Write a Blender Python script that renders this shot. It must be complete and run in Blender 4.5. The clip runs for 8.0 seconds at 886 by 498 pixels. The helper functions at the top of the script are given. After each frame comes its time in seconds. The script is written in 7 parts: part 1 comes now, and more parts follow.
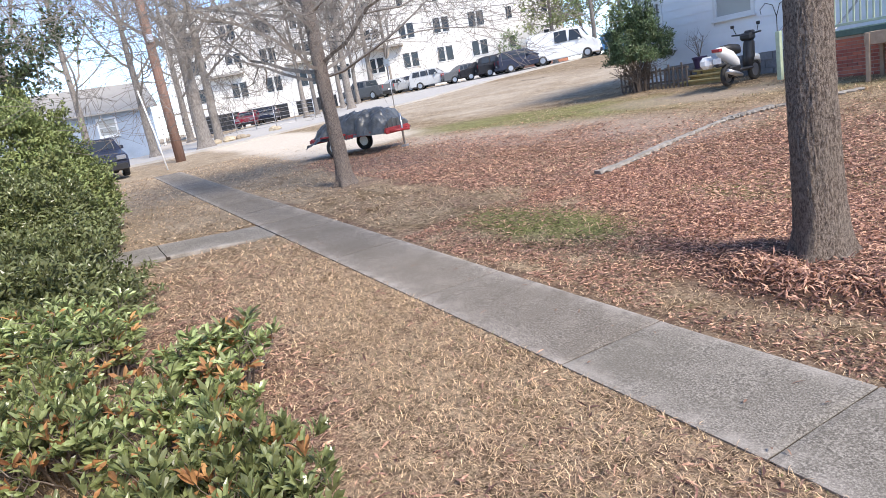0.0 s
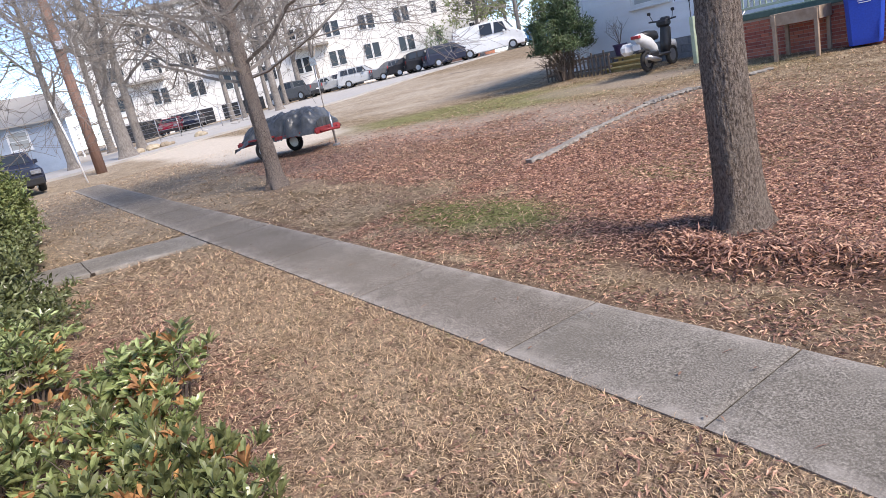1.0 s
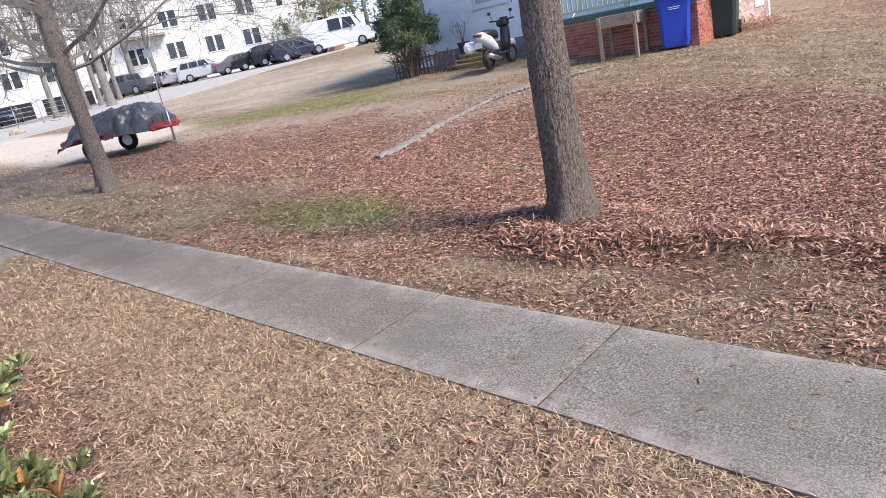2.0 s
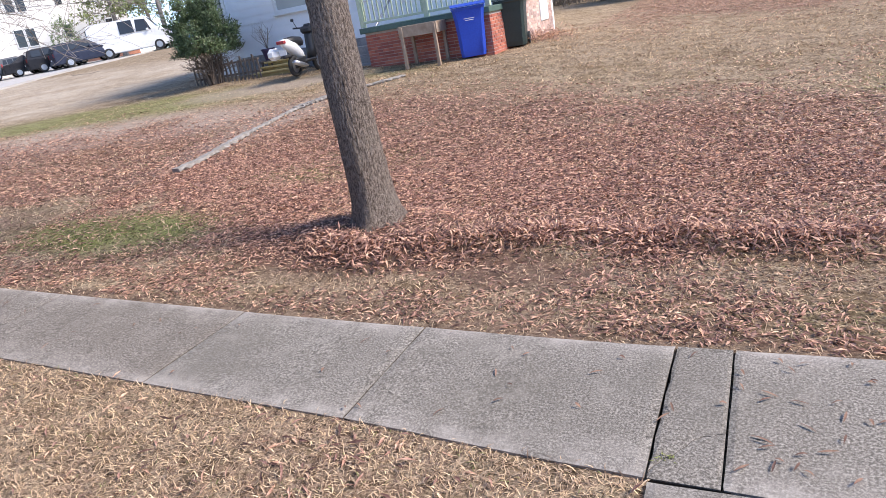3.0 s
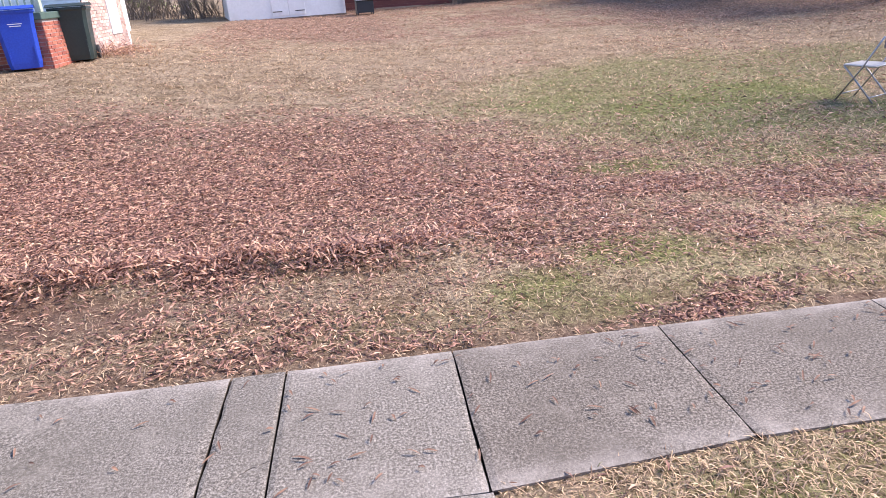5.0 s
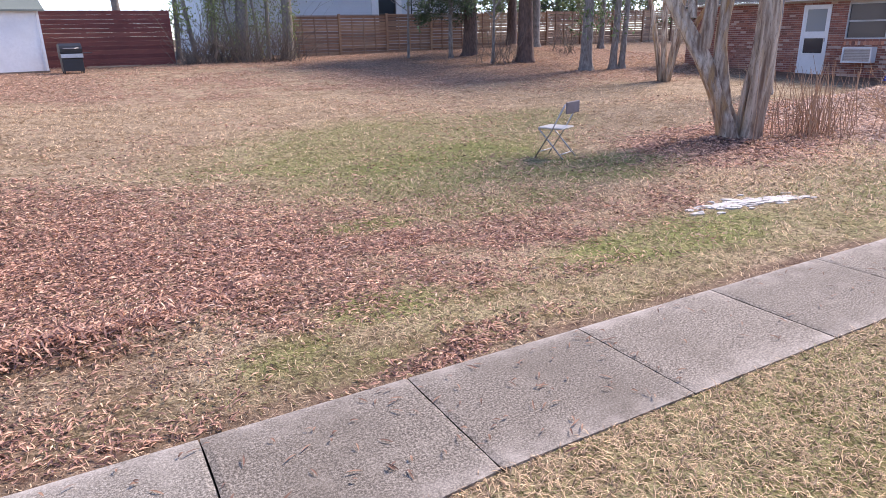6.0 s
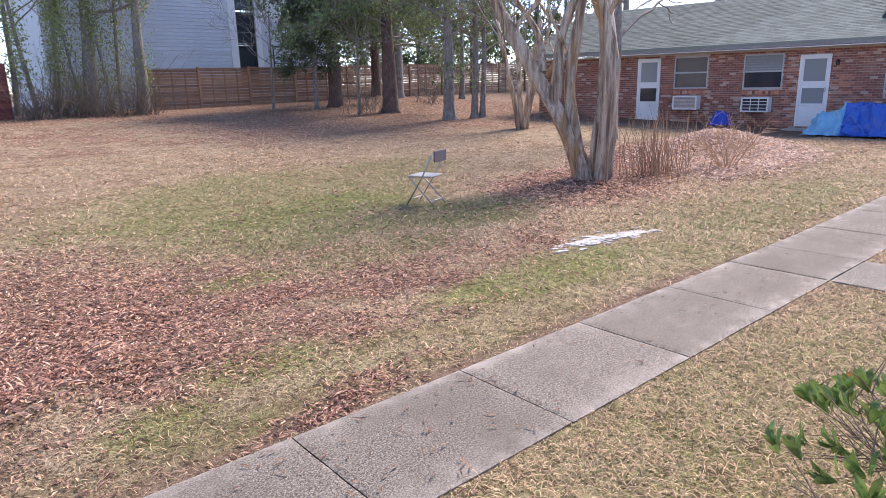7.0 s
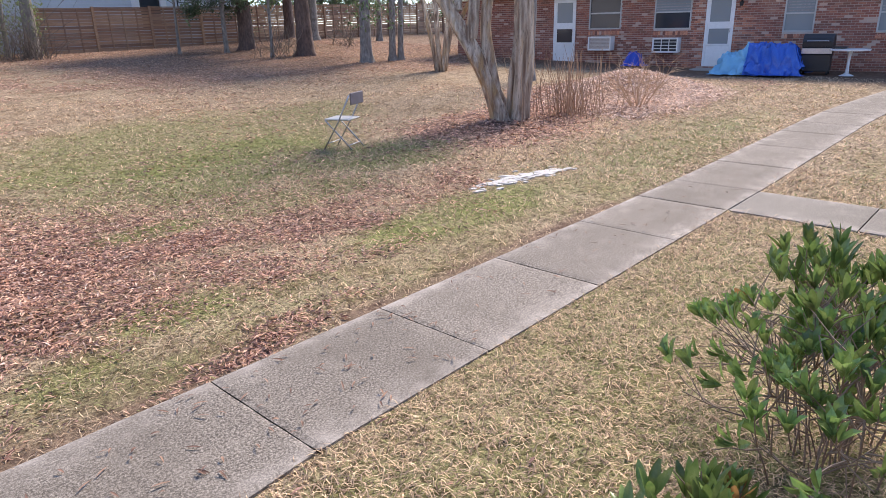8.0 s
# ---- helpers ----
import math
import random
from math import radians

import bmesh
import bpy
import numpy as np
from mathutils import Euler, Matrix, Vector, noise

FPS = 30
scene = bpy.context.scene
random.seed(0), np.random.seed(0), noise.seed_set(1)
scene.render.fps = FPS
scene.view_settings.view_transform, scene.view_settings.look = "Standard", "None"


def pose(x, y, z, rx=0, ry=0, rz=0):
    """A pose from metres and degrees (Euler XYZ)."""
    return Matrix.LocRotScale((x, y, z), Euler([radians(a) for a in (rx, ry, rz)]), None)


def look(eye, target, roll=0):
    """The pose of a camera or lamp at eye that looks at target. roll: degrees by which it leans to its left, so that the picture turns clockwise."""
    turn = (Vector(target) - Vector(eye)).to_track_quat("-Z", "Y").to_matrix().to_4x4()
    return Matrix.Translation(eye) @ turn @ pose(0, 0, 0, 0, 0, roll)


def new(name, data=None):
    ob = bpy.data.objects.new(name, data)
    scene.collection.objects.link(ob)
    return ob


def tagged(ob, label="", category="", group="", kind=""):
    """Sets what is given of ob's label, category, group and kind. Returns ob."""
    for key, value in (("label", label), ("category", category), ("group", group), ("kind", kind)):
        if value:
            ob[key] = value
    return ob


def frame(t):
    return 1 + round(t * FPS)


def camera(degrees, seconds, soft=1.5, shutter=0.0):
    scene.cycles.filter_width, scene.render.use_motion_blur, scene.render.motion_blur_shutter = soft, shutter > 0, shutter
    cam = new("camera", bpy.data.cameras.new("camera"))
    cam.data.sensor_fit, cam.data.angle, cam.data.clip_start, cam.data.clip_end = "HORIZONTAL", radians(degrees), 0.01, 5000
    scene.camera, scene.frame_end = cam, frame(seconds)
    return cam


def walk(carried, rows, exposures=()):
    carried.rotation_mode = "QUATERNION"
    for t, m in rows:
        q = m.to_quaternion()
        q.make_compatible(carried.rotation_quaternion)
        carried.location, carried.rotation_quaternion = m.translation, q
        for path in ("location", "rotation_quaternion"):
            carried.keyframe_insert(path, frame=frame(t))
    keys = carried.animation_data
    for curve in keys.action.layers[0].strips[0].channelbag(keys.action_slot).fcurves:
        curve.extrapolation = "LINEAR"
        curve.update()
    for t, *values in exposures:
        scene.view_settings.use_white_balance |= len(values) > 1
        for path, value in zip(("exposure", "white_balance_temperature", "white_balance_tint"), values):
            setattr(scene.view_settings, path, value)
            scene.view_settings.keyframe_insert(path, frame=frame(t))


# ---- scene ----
cam = camera(68.54, 8.0, 0.5)
# seconds, then the eye and the Euler angles of the camera
PATH = [
    (0, -0.2261, -0.1341, 1.8422, 76.458, 9.781, 59.740),
    (0.5, -0.2443, -0.1557, 1.8208, 75.976, 10.349, 57.193),
    (1, -0.2277, -0.1034, 1.8211, 74.960, 12.038, 53.616),
    (1.2, -0.2247, -0.0820, 1.8089, 74.583, 12.121, 52.090),
    (2.3, -0.1095, 0.0172, 1.7965, 71.078, 10.568, 35.390),
    (2.5, -0.0829, 0.0472, 1.7936, 70.566, 10.336, 31.797),
    (3, -0.0366, 0.0858, 1.7767, 69.752, 9.781, 24.964),
    (3.5, 0.0313, 0.1279, 1.7575, 68.243, 10.027, 17.453),
    (4, 0.1039, 0.1733, 1.7331, 67.495, 7.679, 9.494),
    (4.2, 0.1366, 0.1900, 1.7134, 67.603, 6.843, 5.928),
    (5.3, 0.3827, 0.2640, 1.7622, 68.167, 2.226, -13.156),
    (5.5, 0.3875, 0.2632, 1.7746, 69.174, 1.372, -17.602),
    (6, 0.3801, 0.2441, 1.7829, 71.717, 1.061, -29.549),
    (6.5, 0.3715, 0.2153, 1.7973, 73.219, 1.049, -37.464),
    (7, 0.3489, 0.2145, 1.8013, 75.663, 1.381, -40.974),
    (7.5, 0.3482, 0.1889, 1.8048, 76.034, 1.610, -43.325),
    (8, 0.3609, 0.1439, 1.7540, 70.828, 1.383, -47.815),
]
# the clip's camera brightens and tints its picture while it looks at the open lawn
EXPOSURES = [(0.0, 1.59, 6670, 12), (0.5, 1.4, 6770, 14), (1.0, 1.37, 6770, 15), (2.5, 1.55, 6620, 14), (3.0, 1.6, 6620, 15), (3.5, 1.77, 6590, 18), (4.0, 1.83, 6570, 19), (5.5, 1.85, 6770, 23), (6.5, 1.78, 6820, 23), (7.0, 1.78, 6870, 21), (8.0, 1.78, 6970, 17)]
walk(cam, [(t, pose(*p)) for t, *p in PATH], EXPOSURES)

# ---- daylight ----
SUN_AZ, SUN_EL = 80.0, 42.0        # degrees: azimuth from north (+y) towards +x
world = bpy.data.worlds.new("sky")
scene.world = world
world.use_nodes = True
wn = world.node_tree
sky = wn.nodes.new("ShaderNodeTexSky")
sky.sky_type, sky.sun_disc = "NISHITA", False
sky.sun_elevation, sky.sun_rotation = radians(SUN_EL), radians(SUN_AZ)
sky.air_density, sky.dust_density, sky.ozone_density = .6, .1, 2.5
wn.nodes["Background"].inputs["Strength"].default_value = 0.14
wn.links.new(sky.outputs["Color"], wn.nodes["Background"].inputs["Color"])
lamp = bpy.data.lights.new("sun", "SUN")
lamp.energy, lamp.angle, lamp.color = 2.0, radians(20.0), (1.0, 0.93, 0.84)
sun = new("sun", lamp)
sun.matrix_world = look((0, 0, 40), Vector((0, 0, 40)) - Vector((
    math.sin(radians(SUN_AZ)) * math.cos(radians(SUN_EL)),
    math.cos(radians(SUN_AZ)) * math.cos(radians(SUN_EL)), math.sin(radians(SUN_EL)))))

# ---- terrain ----
def sm(a, b, x):
    t = np.clip((np.asarray(x, float) - a) / (b - a), 0, 1)
    return t * t * (3 - 2 * t)


def gz(x, y):
    """Height of the lawn: level by the walk, rising to the houses and to the street."""
    x, y = np.asarray(x, float), np.asarray(y, float)
    along = np.interp(-x, [1.0, 3.0, 30.0, 60.0, 200.0], [0, .045, .92, 1.35, 2.0]) + np.interp(x, [8, 21, 40], [0, .2, .3])
    left = np.interp(y, [3.3, 4.4, 7, 11, 13, 16, 30, 60], [0, .1, .12, .42, .62, .72, .9, 2.2])
    far = np.interp(y, [3.3, 8, 20, 27, 38, 80], [0, .12, .6, 1.15, 1.8, 2.6])
    right = np.interp(y, [3.3, 8, 15, 20, 31, 60], [0, .02, .28, .5, .95, 1.5])
    a, b = sm(-6.5, 4, x), sm(-10, -22, x)
    cross = left * (1 - a) + right * a
    return along * np.where(y > 20, np.interp(y, [20, 40], [1, .7]), 1) + cross * (1 - b) + far * b


def g1(x, y):
    return float(gz(x, y))


RNG = np.random.default_rng(7)
LATTICE = RNG.random((256, 256))


def vnoise(x, y, s):
    """Smooth value noise with cells of s metres."""
    u, v = np.asarray(x, float) / s + 40.3, np.asarray(y, float) / s + 91.7
    i, j = np.floor(u).astype(int), np.floor(v).astype(int)
    a, b = u - i, v - j
    a, b = a * a * (3 - 2 * a), b * b * (3 - 2 * b)
    p = lambda m, n: LATTICE[m % 256, n % 256]
    return (p(i, j) * (1 - a) + p(i + 1, j) * a) * (1 - b) + (p(i, j + 1) * (1 - a) + p(i + 1, j + 1) * a) * b


def fbm(x, y, s):
    return (vnoise(x, y, s) * .5 + vnoise(x, y, s * .47) * .3 + vnoise(x, y, s * .21) * .2)


def blob(x, y, cx, cy, rx, ry, turn=0.0):
    c, s = math.cos(radians(turn)), math.sin(radians(turn))
    u, v = (x - cx) * c + (y - cy) * s, -(x - cx) * s + (y - cy) * c
    return 1 - sm(.45, 1.15, np.sqrt((u / rx) ** 2 + (v / ry) ** 2))


WALK_NEAR, WALK_FAR = 2.20, 3.11


def near_edge(x):
    """The walk's near edge, which swells a little where the door path meets it."""
    return np.interp(x, [-3.3, -1.9, -.46, .645, 1.74], [2.205, 2.19, 2.12, 2.105, 2.195])


def zones(x, y):
    """How much of the ground is leaf litter, green grass, bare soil, gravel and pale driveway."""
    x, y = np.asarray(x, float), np.asarray(y, float)
    x = x + np.interp(x, [-.2, .7], [.2, -.27])
    n = fbm(x, y, 1.3) - .5
    n2 = fbm(x + 31, y - 17, .45) - .5
    near = np.interp(x, [-20, -12, -6.5, -4.2, -2.6, -1.2, .6, 1.2, 2.6, 4.7, 6.5], [5.5, 4.6, 5.2, 4.2, 3.75, 4.3, 4.15, 3.95, 3.6, 4.2, 5.2])
    farb = np.interp(x, [-22, -15, -8, -3.5, .6, 2.5, 4.5, 5.6, 6.5], [8.5, 9.3, 10.8, 10.6, 9.3, 7.4, 6.0, 5.4, 5.2])
    leaf = sm(near - .45, near + .45, y + n * .9 + n2 * .9) * (1 - sm(farb - 2.6, farb + 1.8, y + n * 3.5)) * sm(-22, -14, x) * (.82 + .5 * n2)
    leaf = np.maximum(leaf, 1.0 * blob(x, y, 9.0, 7.1, 3.2, 1.7, 12) + n * .2 * blob(x, y, 9.3, 7.2, 4, 3))
    leaf = np.maximum(leaf, 1.0 * blob(x, y, 13.8, 7.7, 4.2, 2.3, 6))
    back = sm(14.5, 19.5, y + n * 5 + .22 * np.maximum(x - 4, 0)) * sm(-6, -2, x) * (1 - sm(33, 36, y))
    leaf = np.maximum(leaf, .62 * back)
    leaf = leaf * (1 - sm(-.6, 2.4, x) * (1 - sm(7.5, 9, x)) * np.clip(.34 - n * 1.7 - n2 * 1.5, 0, .85))
    for cx, cy, rx, ry in ((2.4, 3.38, .75, .2), (1.6, 3.24, .6, .13), (3.6, 4.0, .6, .3), (.9, 4.1, .6, .3), (4.3, 4.75, .8, .3)):
        leaf = np.maximum(leaf, np.clip(blob(x, y, cx, cy, rx, ry) * (.6 + n2 * 2.2), 0, .8))
    strip = sm(3.13, 3.2, y) * sm(-16, -8, x) * (1 - sm(near - .2, near + .1, y)) * (1 - sm(.2, 1.6, x))
    leaf = np.maximum(leaf, strip * (.30 + n2 * 1.1))
    south = (1 - sm(2.15, 2.25, y)) * (1 - sm(.5, 2.5, x)) * sm(-14, -6, x)
    leaf = np.maximum(leaf, south * np.clip(.16 + n * .9 + .5 * blob(x, y, -4.6, .3, 2.2, .9) + .25 * (1 - sm(.8, 1.8, y)), 0, .75))
    green = np.zeros_like(x)
    for cx, cy, rx, ry, turn, k in ((-5.9, 4.35, 1.3, .5, 8, .8), (4.4, 8.1, 2.2, 1.4, 20, .75), (7.2, 10.4, 2.4, 1.2, 30, .5), (2.6, 9.3, 1.8, .8, 0, .35),
                                    (5.0, 4.2, 1.1, .5, 0, .85), (6.4, 7.0, 1.4, .9, 0, .8), (2.2, 3.75, .8, .35, 0, .35), (4.1, 6.1, 1.2, .5, 0, .6), (2.53, 6.0, .6, .25, 0, .85), (1.77, 4.1, .45, .28, 0, .8), (1.25, 3.42, .35, .2, 0, .85), (.98, 3.72, .35, .22, 0, .7), (4.4, 4.15, 1.1, .42, 0, .95), (4.95, 8.7, 1.9, .9, 15, .9), (2.97, 9.07, 1.3, .7, 0, .7), (-5.8, 4.3, 1.1, .45, 8, .9), (-4.75, 6.2, .8, .4, 0, .6),
                                    (5.2, 10.6, 3.2, 1.9, 12, .5), (9.5, 3.9, 3.2, .6, 0, .6), (9, 4.4, 3, .7, 0, .35), (-14.5, 11.0, 4.5, 1.3, 10, .75), (-8.0, 12.6, 2, .6, 0, .35), (-4.5, 6.9, .9, .5, 0, .4), (7, 1.0, 3, 1, 0, .35), (3.4, .9, 3.4, 1.5, 0, .6), (3.3, 3.6, 1.6, .45, 0, .35), (1.0, 3.45, .9, .25, 0, .3), (7.5, 3.7, 2.5, .6, 0, .45), (5.5, 9.5, 2.6, 1.6, 20, .35)):
        green = np.maximum(green, k * np.clip(blob(x, y, cx, cy, rx * 1.25, ry * 1.25, turn) + n2 * 1.3 * blob(x, y, cx, cy, rx * 1.4, ry * 1.4, turn), 0, 1))
    soil = np.maximum(blob(x, y, -3.0, 4.15, 1.35, .62) * .95, sm(3.1, 3.14, y) * (1 - sm(3.3, 3.75, y + n2 * .5)) * sm(-3.8, -2.4, x) * (1 - sm(1.2, 2.6, x)) * .4)
    leaf = leaf * (1 - .7 * green)
    soil = np.maximum(soil, np.clip(blob(x, y, -1.5, 3.95, .9, .35) + n2 * 1.2 * blob(x, y, -1.5, 3.95, 1.2, .5), 0, .9))
    soil = np.maximum(soil, np.clip(.4 * blob(x, y, .2, 3.95, .9, .28) + n2 * 1.2 * blob(x, y, .2, 3.95, 1.2, .4), 0, .8))
    soil = np.maximum(soil, .75 * sm(3.06, 3.12, y) * (1 - sm(3.17, 3.27, y + n2 * .16)) * sm(-16, -12, x) * (1 - sm(7, 10, x)))
    soil = np.maximum(soil, blob(x, y, -12.0, 4.4, .9, .4) * .6)
    soil = np.maximum(soil, sm(18.2, 19.4, x + n) * sm(-2, 0, y) * (1 - sm(14, 16, y)) * (1 - sm(26, 28, x)) * .8)
    gravel = np.clip(blob(x, y, -12.5, 9.2, 5.5, 1.5, 6) * (.5 + n * 1.6 + n2), 0, .6) * sm(-7.0, -7.8, x)
    gravel = np.maximum(gravel, .55 * blob(x, y, -7.6, 9.0, .8, 2.6, 0))
    gravel = np.maximum(gravel, .75 * blob(x, y, -10.2, 12.1, 2.9, .75, 14) * (.8 + n))
    pale = sm(-17.5, -19.5, x + n * 1.5) * sm(5.2, 6.4, y + n * .8) * (1 - sm(9.5, 10.5, y + n)) * .9
    pale = np.maximum(pale, .22 * sm(-10.5, -13, x + n) * sm(-3, -1, y) * (1 - sm(9, 10, y)) * (.8 + n))
    pale = np.maximum(pale, np.clip(.36 * sm(-16.5, -20, x + n * 3) * sm(11, 13, y + n * 2) * (1 - sm(24, 26, y)) * (.8 + n * 1.6), 0, .75))
    return (np.clip(leaf, 0, 1), np.clip(green, 0, 1), np.clip(soil, 0, 1), np.clip(gravel, 0, 1), np.clip(pale, 0, 1))


def lawn_z(x, y):
    """The soil itself: the lawn with its small bumps, a root mound, the litter ridge and the bed under the walks."""
    x, y = np.asarray(x, float), np.asarray(y, float)
    z = gz(x, y) - .018 + (fbm(x, y, .9) - .5) * .045 * (1 - .9 * sm(1.9, 2.2, y) * (1 - sm(3.1, 3.35, y)))
    x0, x = x, x + np.interp(x, [-.2, .7], [.2, -.27])
    z = z + .10 * blob(x, y, -2.75, 4.5, 1.0, .55)
    ridge_y = np.interp(x, [-3.2, -2.6, -1.2, .6, 1.2], [4.05, 3.95, 4.5, 4.4, 4.8])
    z = z + .07 * np.exp(-((y - ridge_y) / .16) ** 2) * sm(-3.6, -2.6, x) * (1 - sm(.8, 1.8, x)) * (.6 + vnoise(x, y, .3) * .8)
    z = z - .035 * blob(x, y, -1.75, 4.12, .5, .2)
    z = z + .42 * np.exp(-(((x - 15.0) / 1.7) ** 2 + ((y - 7.7) / 1.0) ** 2)) + .04 * blob(x, y, 9.7, 7.5, 1.6, 1.1)
    z = z + .45 * np.exp(-(((x - 17.6) / 1.6) ** 2 + ((y - 24.5) / .9) ** 2)) * (.7 + .6 * vnoise(x, y, .4))
    x = x0
    inside = sm(WALK_NEAR + .02, WALK_NEAR + .1, y) * (1 - sm(WALK_FAR - .1, WALK_FAR - .02, y)) * sm(-24, -23.6, x)
    for ax, bx in ((-.46, .68), (6.62, 7.52), (-11.0, -9.75)):
        inside = np.maximum(inside, sm(ax + .02, ax + .1, x) * (1 - sm(bx - .1, bx - .02, x)) * (1 - sm(2.2, 2.3, y)) * sm(-3, -2.8, y))
    return z - .03 * inside


# ---- materials ----
def tree_of(name):
    m = bpy.data.materials.new(name)
    m.use_nodes = True
    return m, m.node_tree, m.node_tree.nodes["Principled BSDF"]


def node(nt, kind, **values):
    n = nt.nodes.new(kind)
    for k, v in values.items():
        n.inputs[k.replace("_", " ")].default_value = v
    return n


def mixer(nt, a, b, fac, mode="MIX"):
    n = nt.nodes.new("ShaderNodeMix")
    n.data_type, n.blend_type = "RGBA", mode
    for sock, v in ((n.inputs[0], fac), (n.inputs[6], a), (n.inputs[7], b)):
        if isinstance(v, bpy.types.NodeSocket):
            nt.links.new(v, sock)
        elif isinstance(v, (int, float)):
            sock.default_value = v
        else:
            sock.default_value = (*v, 1)
    return n.outputs[2]


def ramp(nt, fac, lo, hi, a=0.0, b=1.0):
    n = nt.nodes.new("ShaderNodeMapRange")
    nt.links.new(fac, n.inputs[0])
    n.inputs[1].default_value, n.inputs[2].default_value, n.inputs[3].default_value, n.inputs[4].default_value = lo, hi, a, b
    return n.outputs[0]


def noise_at(nt, scale, detail=4.0, stretch=None, rough=.6):
    pos = nt.nodes.new("ShaderNodeNewGeometry").outputs["Position"]
    if stretch:
        mp = nt.nodes.new("ShaderNodeMapping")
        mp.inputs["Scale"].default_value = stretch
        nt.links.new(pos, mp.inputs["Vector"])
        pos = mp.outputs["Vector"]
    n = node(nt, "ShaderNodeTexNoise", Scale=scale, Detail=detail, Roughness=rough)
    nt.links.new(pos, n.inputs["Vector"])
    return n.outputs["Fac"]


def surf(name, c1, c2, fine=30.0, coarse=1.5, rough=.8, bump=.3, depth=.004, metal=0.0, each=0.0, island=0.0, stretch=None, dirt=None, dirt_amount=.4, spec=.5, glow_through=0.0):
    """A two-scale surface: grain between c1 and c2, broad stains, relief, and a change from piece to piece."""
    m, nt, out = tree_of(name)
    f, c = noise_at(nt, fine, 5, stretch), noise_at(nt, coarse, 4)
    col = mixer(nt, c1, c2, ramp(nt, f, .3, .7))
    stain = dirt or tuple(v * .62 for v in c1)
    col = mixer(nt, col, stain, ramp(nt, c, .48, .75, 0, dirt_amount))
    for amount, kind, sock in ((each, "ShaderNodeObjectInfo", "Random"), (island, "ShaderNodeNewGeometry", "Random Per Island")):
        if amount:
            h = nt.nodes.new("ShaderNodeHueSaturation")
            r = nt.nodes.new(kind).outputs[sock]
            nt.links.new(ramp(nt, r, 0, 1, 1 - amount, 1 + amount), h.inputs["Value"])
            nt.links.new(ramp(nt, r, 0, 1, .5 - amount * .02, .5 + amount * .02), h.inputs["Hue"])
            nt.links.new(col, h.inputs["Color"])
            col = h.outputs["Color"]
    nt.links.new(col, out.inputs["Base Color"])
    nt.links.new(ramp(nt, f, .2, .8, max(rough - .12, .02), min(rough + .1, 1)), out.inputs["Roughness"])
    out.inputs["Metallic"].default_value = metal
    out.inputs["Specular IOR Level"].default_value = spec
    if glow_through:
        out.inputs["Subsurface Weight"].default_value = 0
        tr = node(nt, "ShaderNodeBsdfTranslucent")
        nt.links.new(col, tr.inputs["Color"])
        mx = nt.nodes.new("ShaderNodeMixShader")
        mx.inputs[0].default_value = glow_through
        nt.links.new(out.outputs[0], mx.inputs[1])
        nt.links.new(tr.outputs[0], mx.inputs[2])
        nt.links.new(mx.outputs[0], nt.nodes["Material Output"].inputs["Surface"])
    if bump:
        b = node(nt, "ShaderNodeBump", Strength=bump, Distance=depth)
        nt.links.new(f, b.inputs["Height"])
        nt.links.new(b.outputs["Normal"], out.inputs["Normal"])
    return m


def glass(name, tint, rough=.05):
    m, nt, out = tree_of(name)
    out.inputs["Base Color"].default_value = (*tint, 1)
    out.inputs["Roughness"].default_value = rough
    out.inputs["Specular IOR Level"].default_value = .35
    nt.links.new(ramp(nt, noise_at(nt, 2.0), .3, .7, rough, rough + .06), out.inputs["Roughness"])
    return m


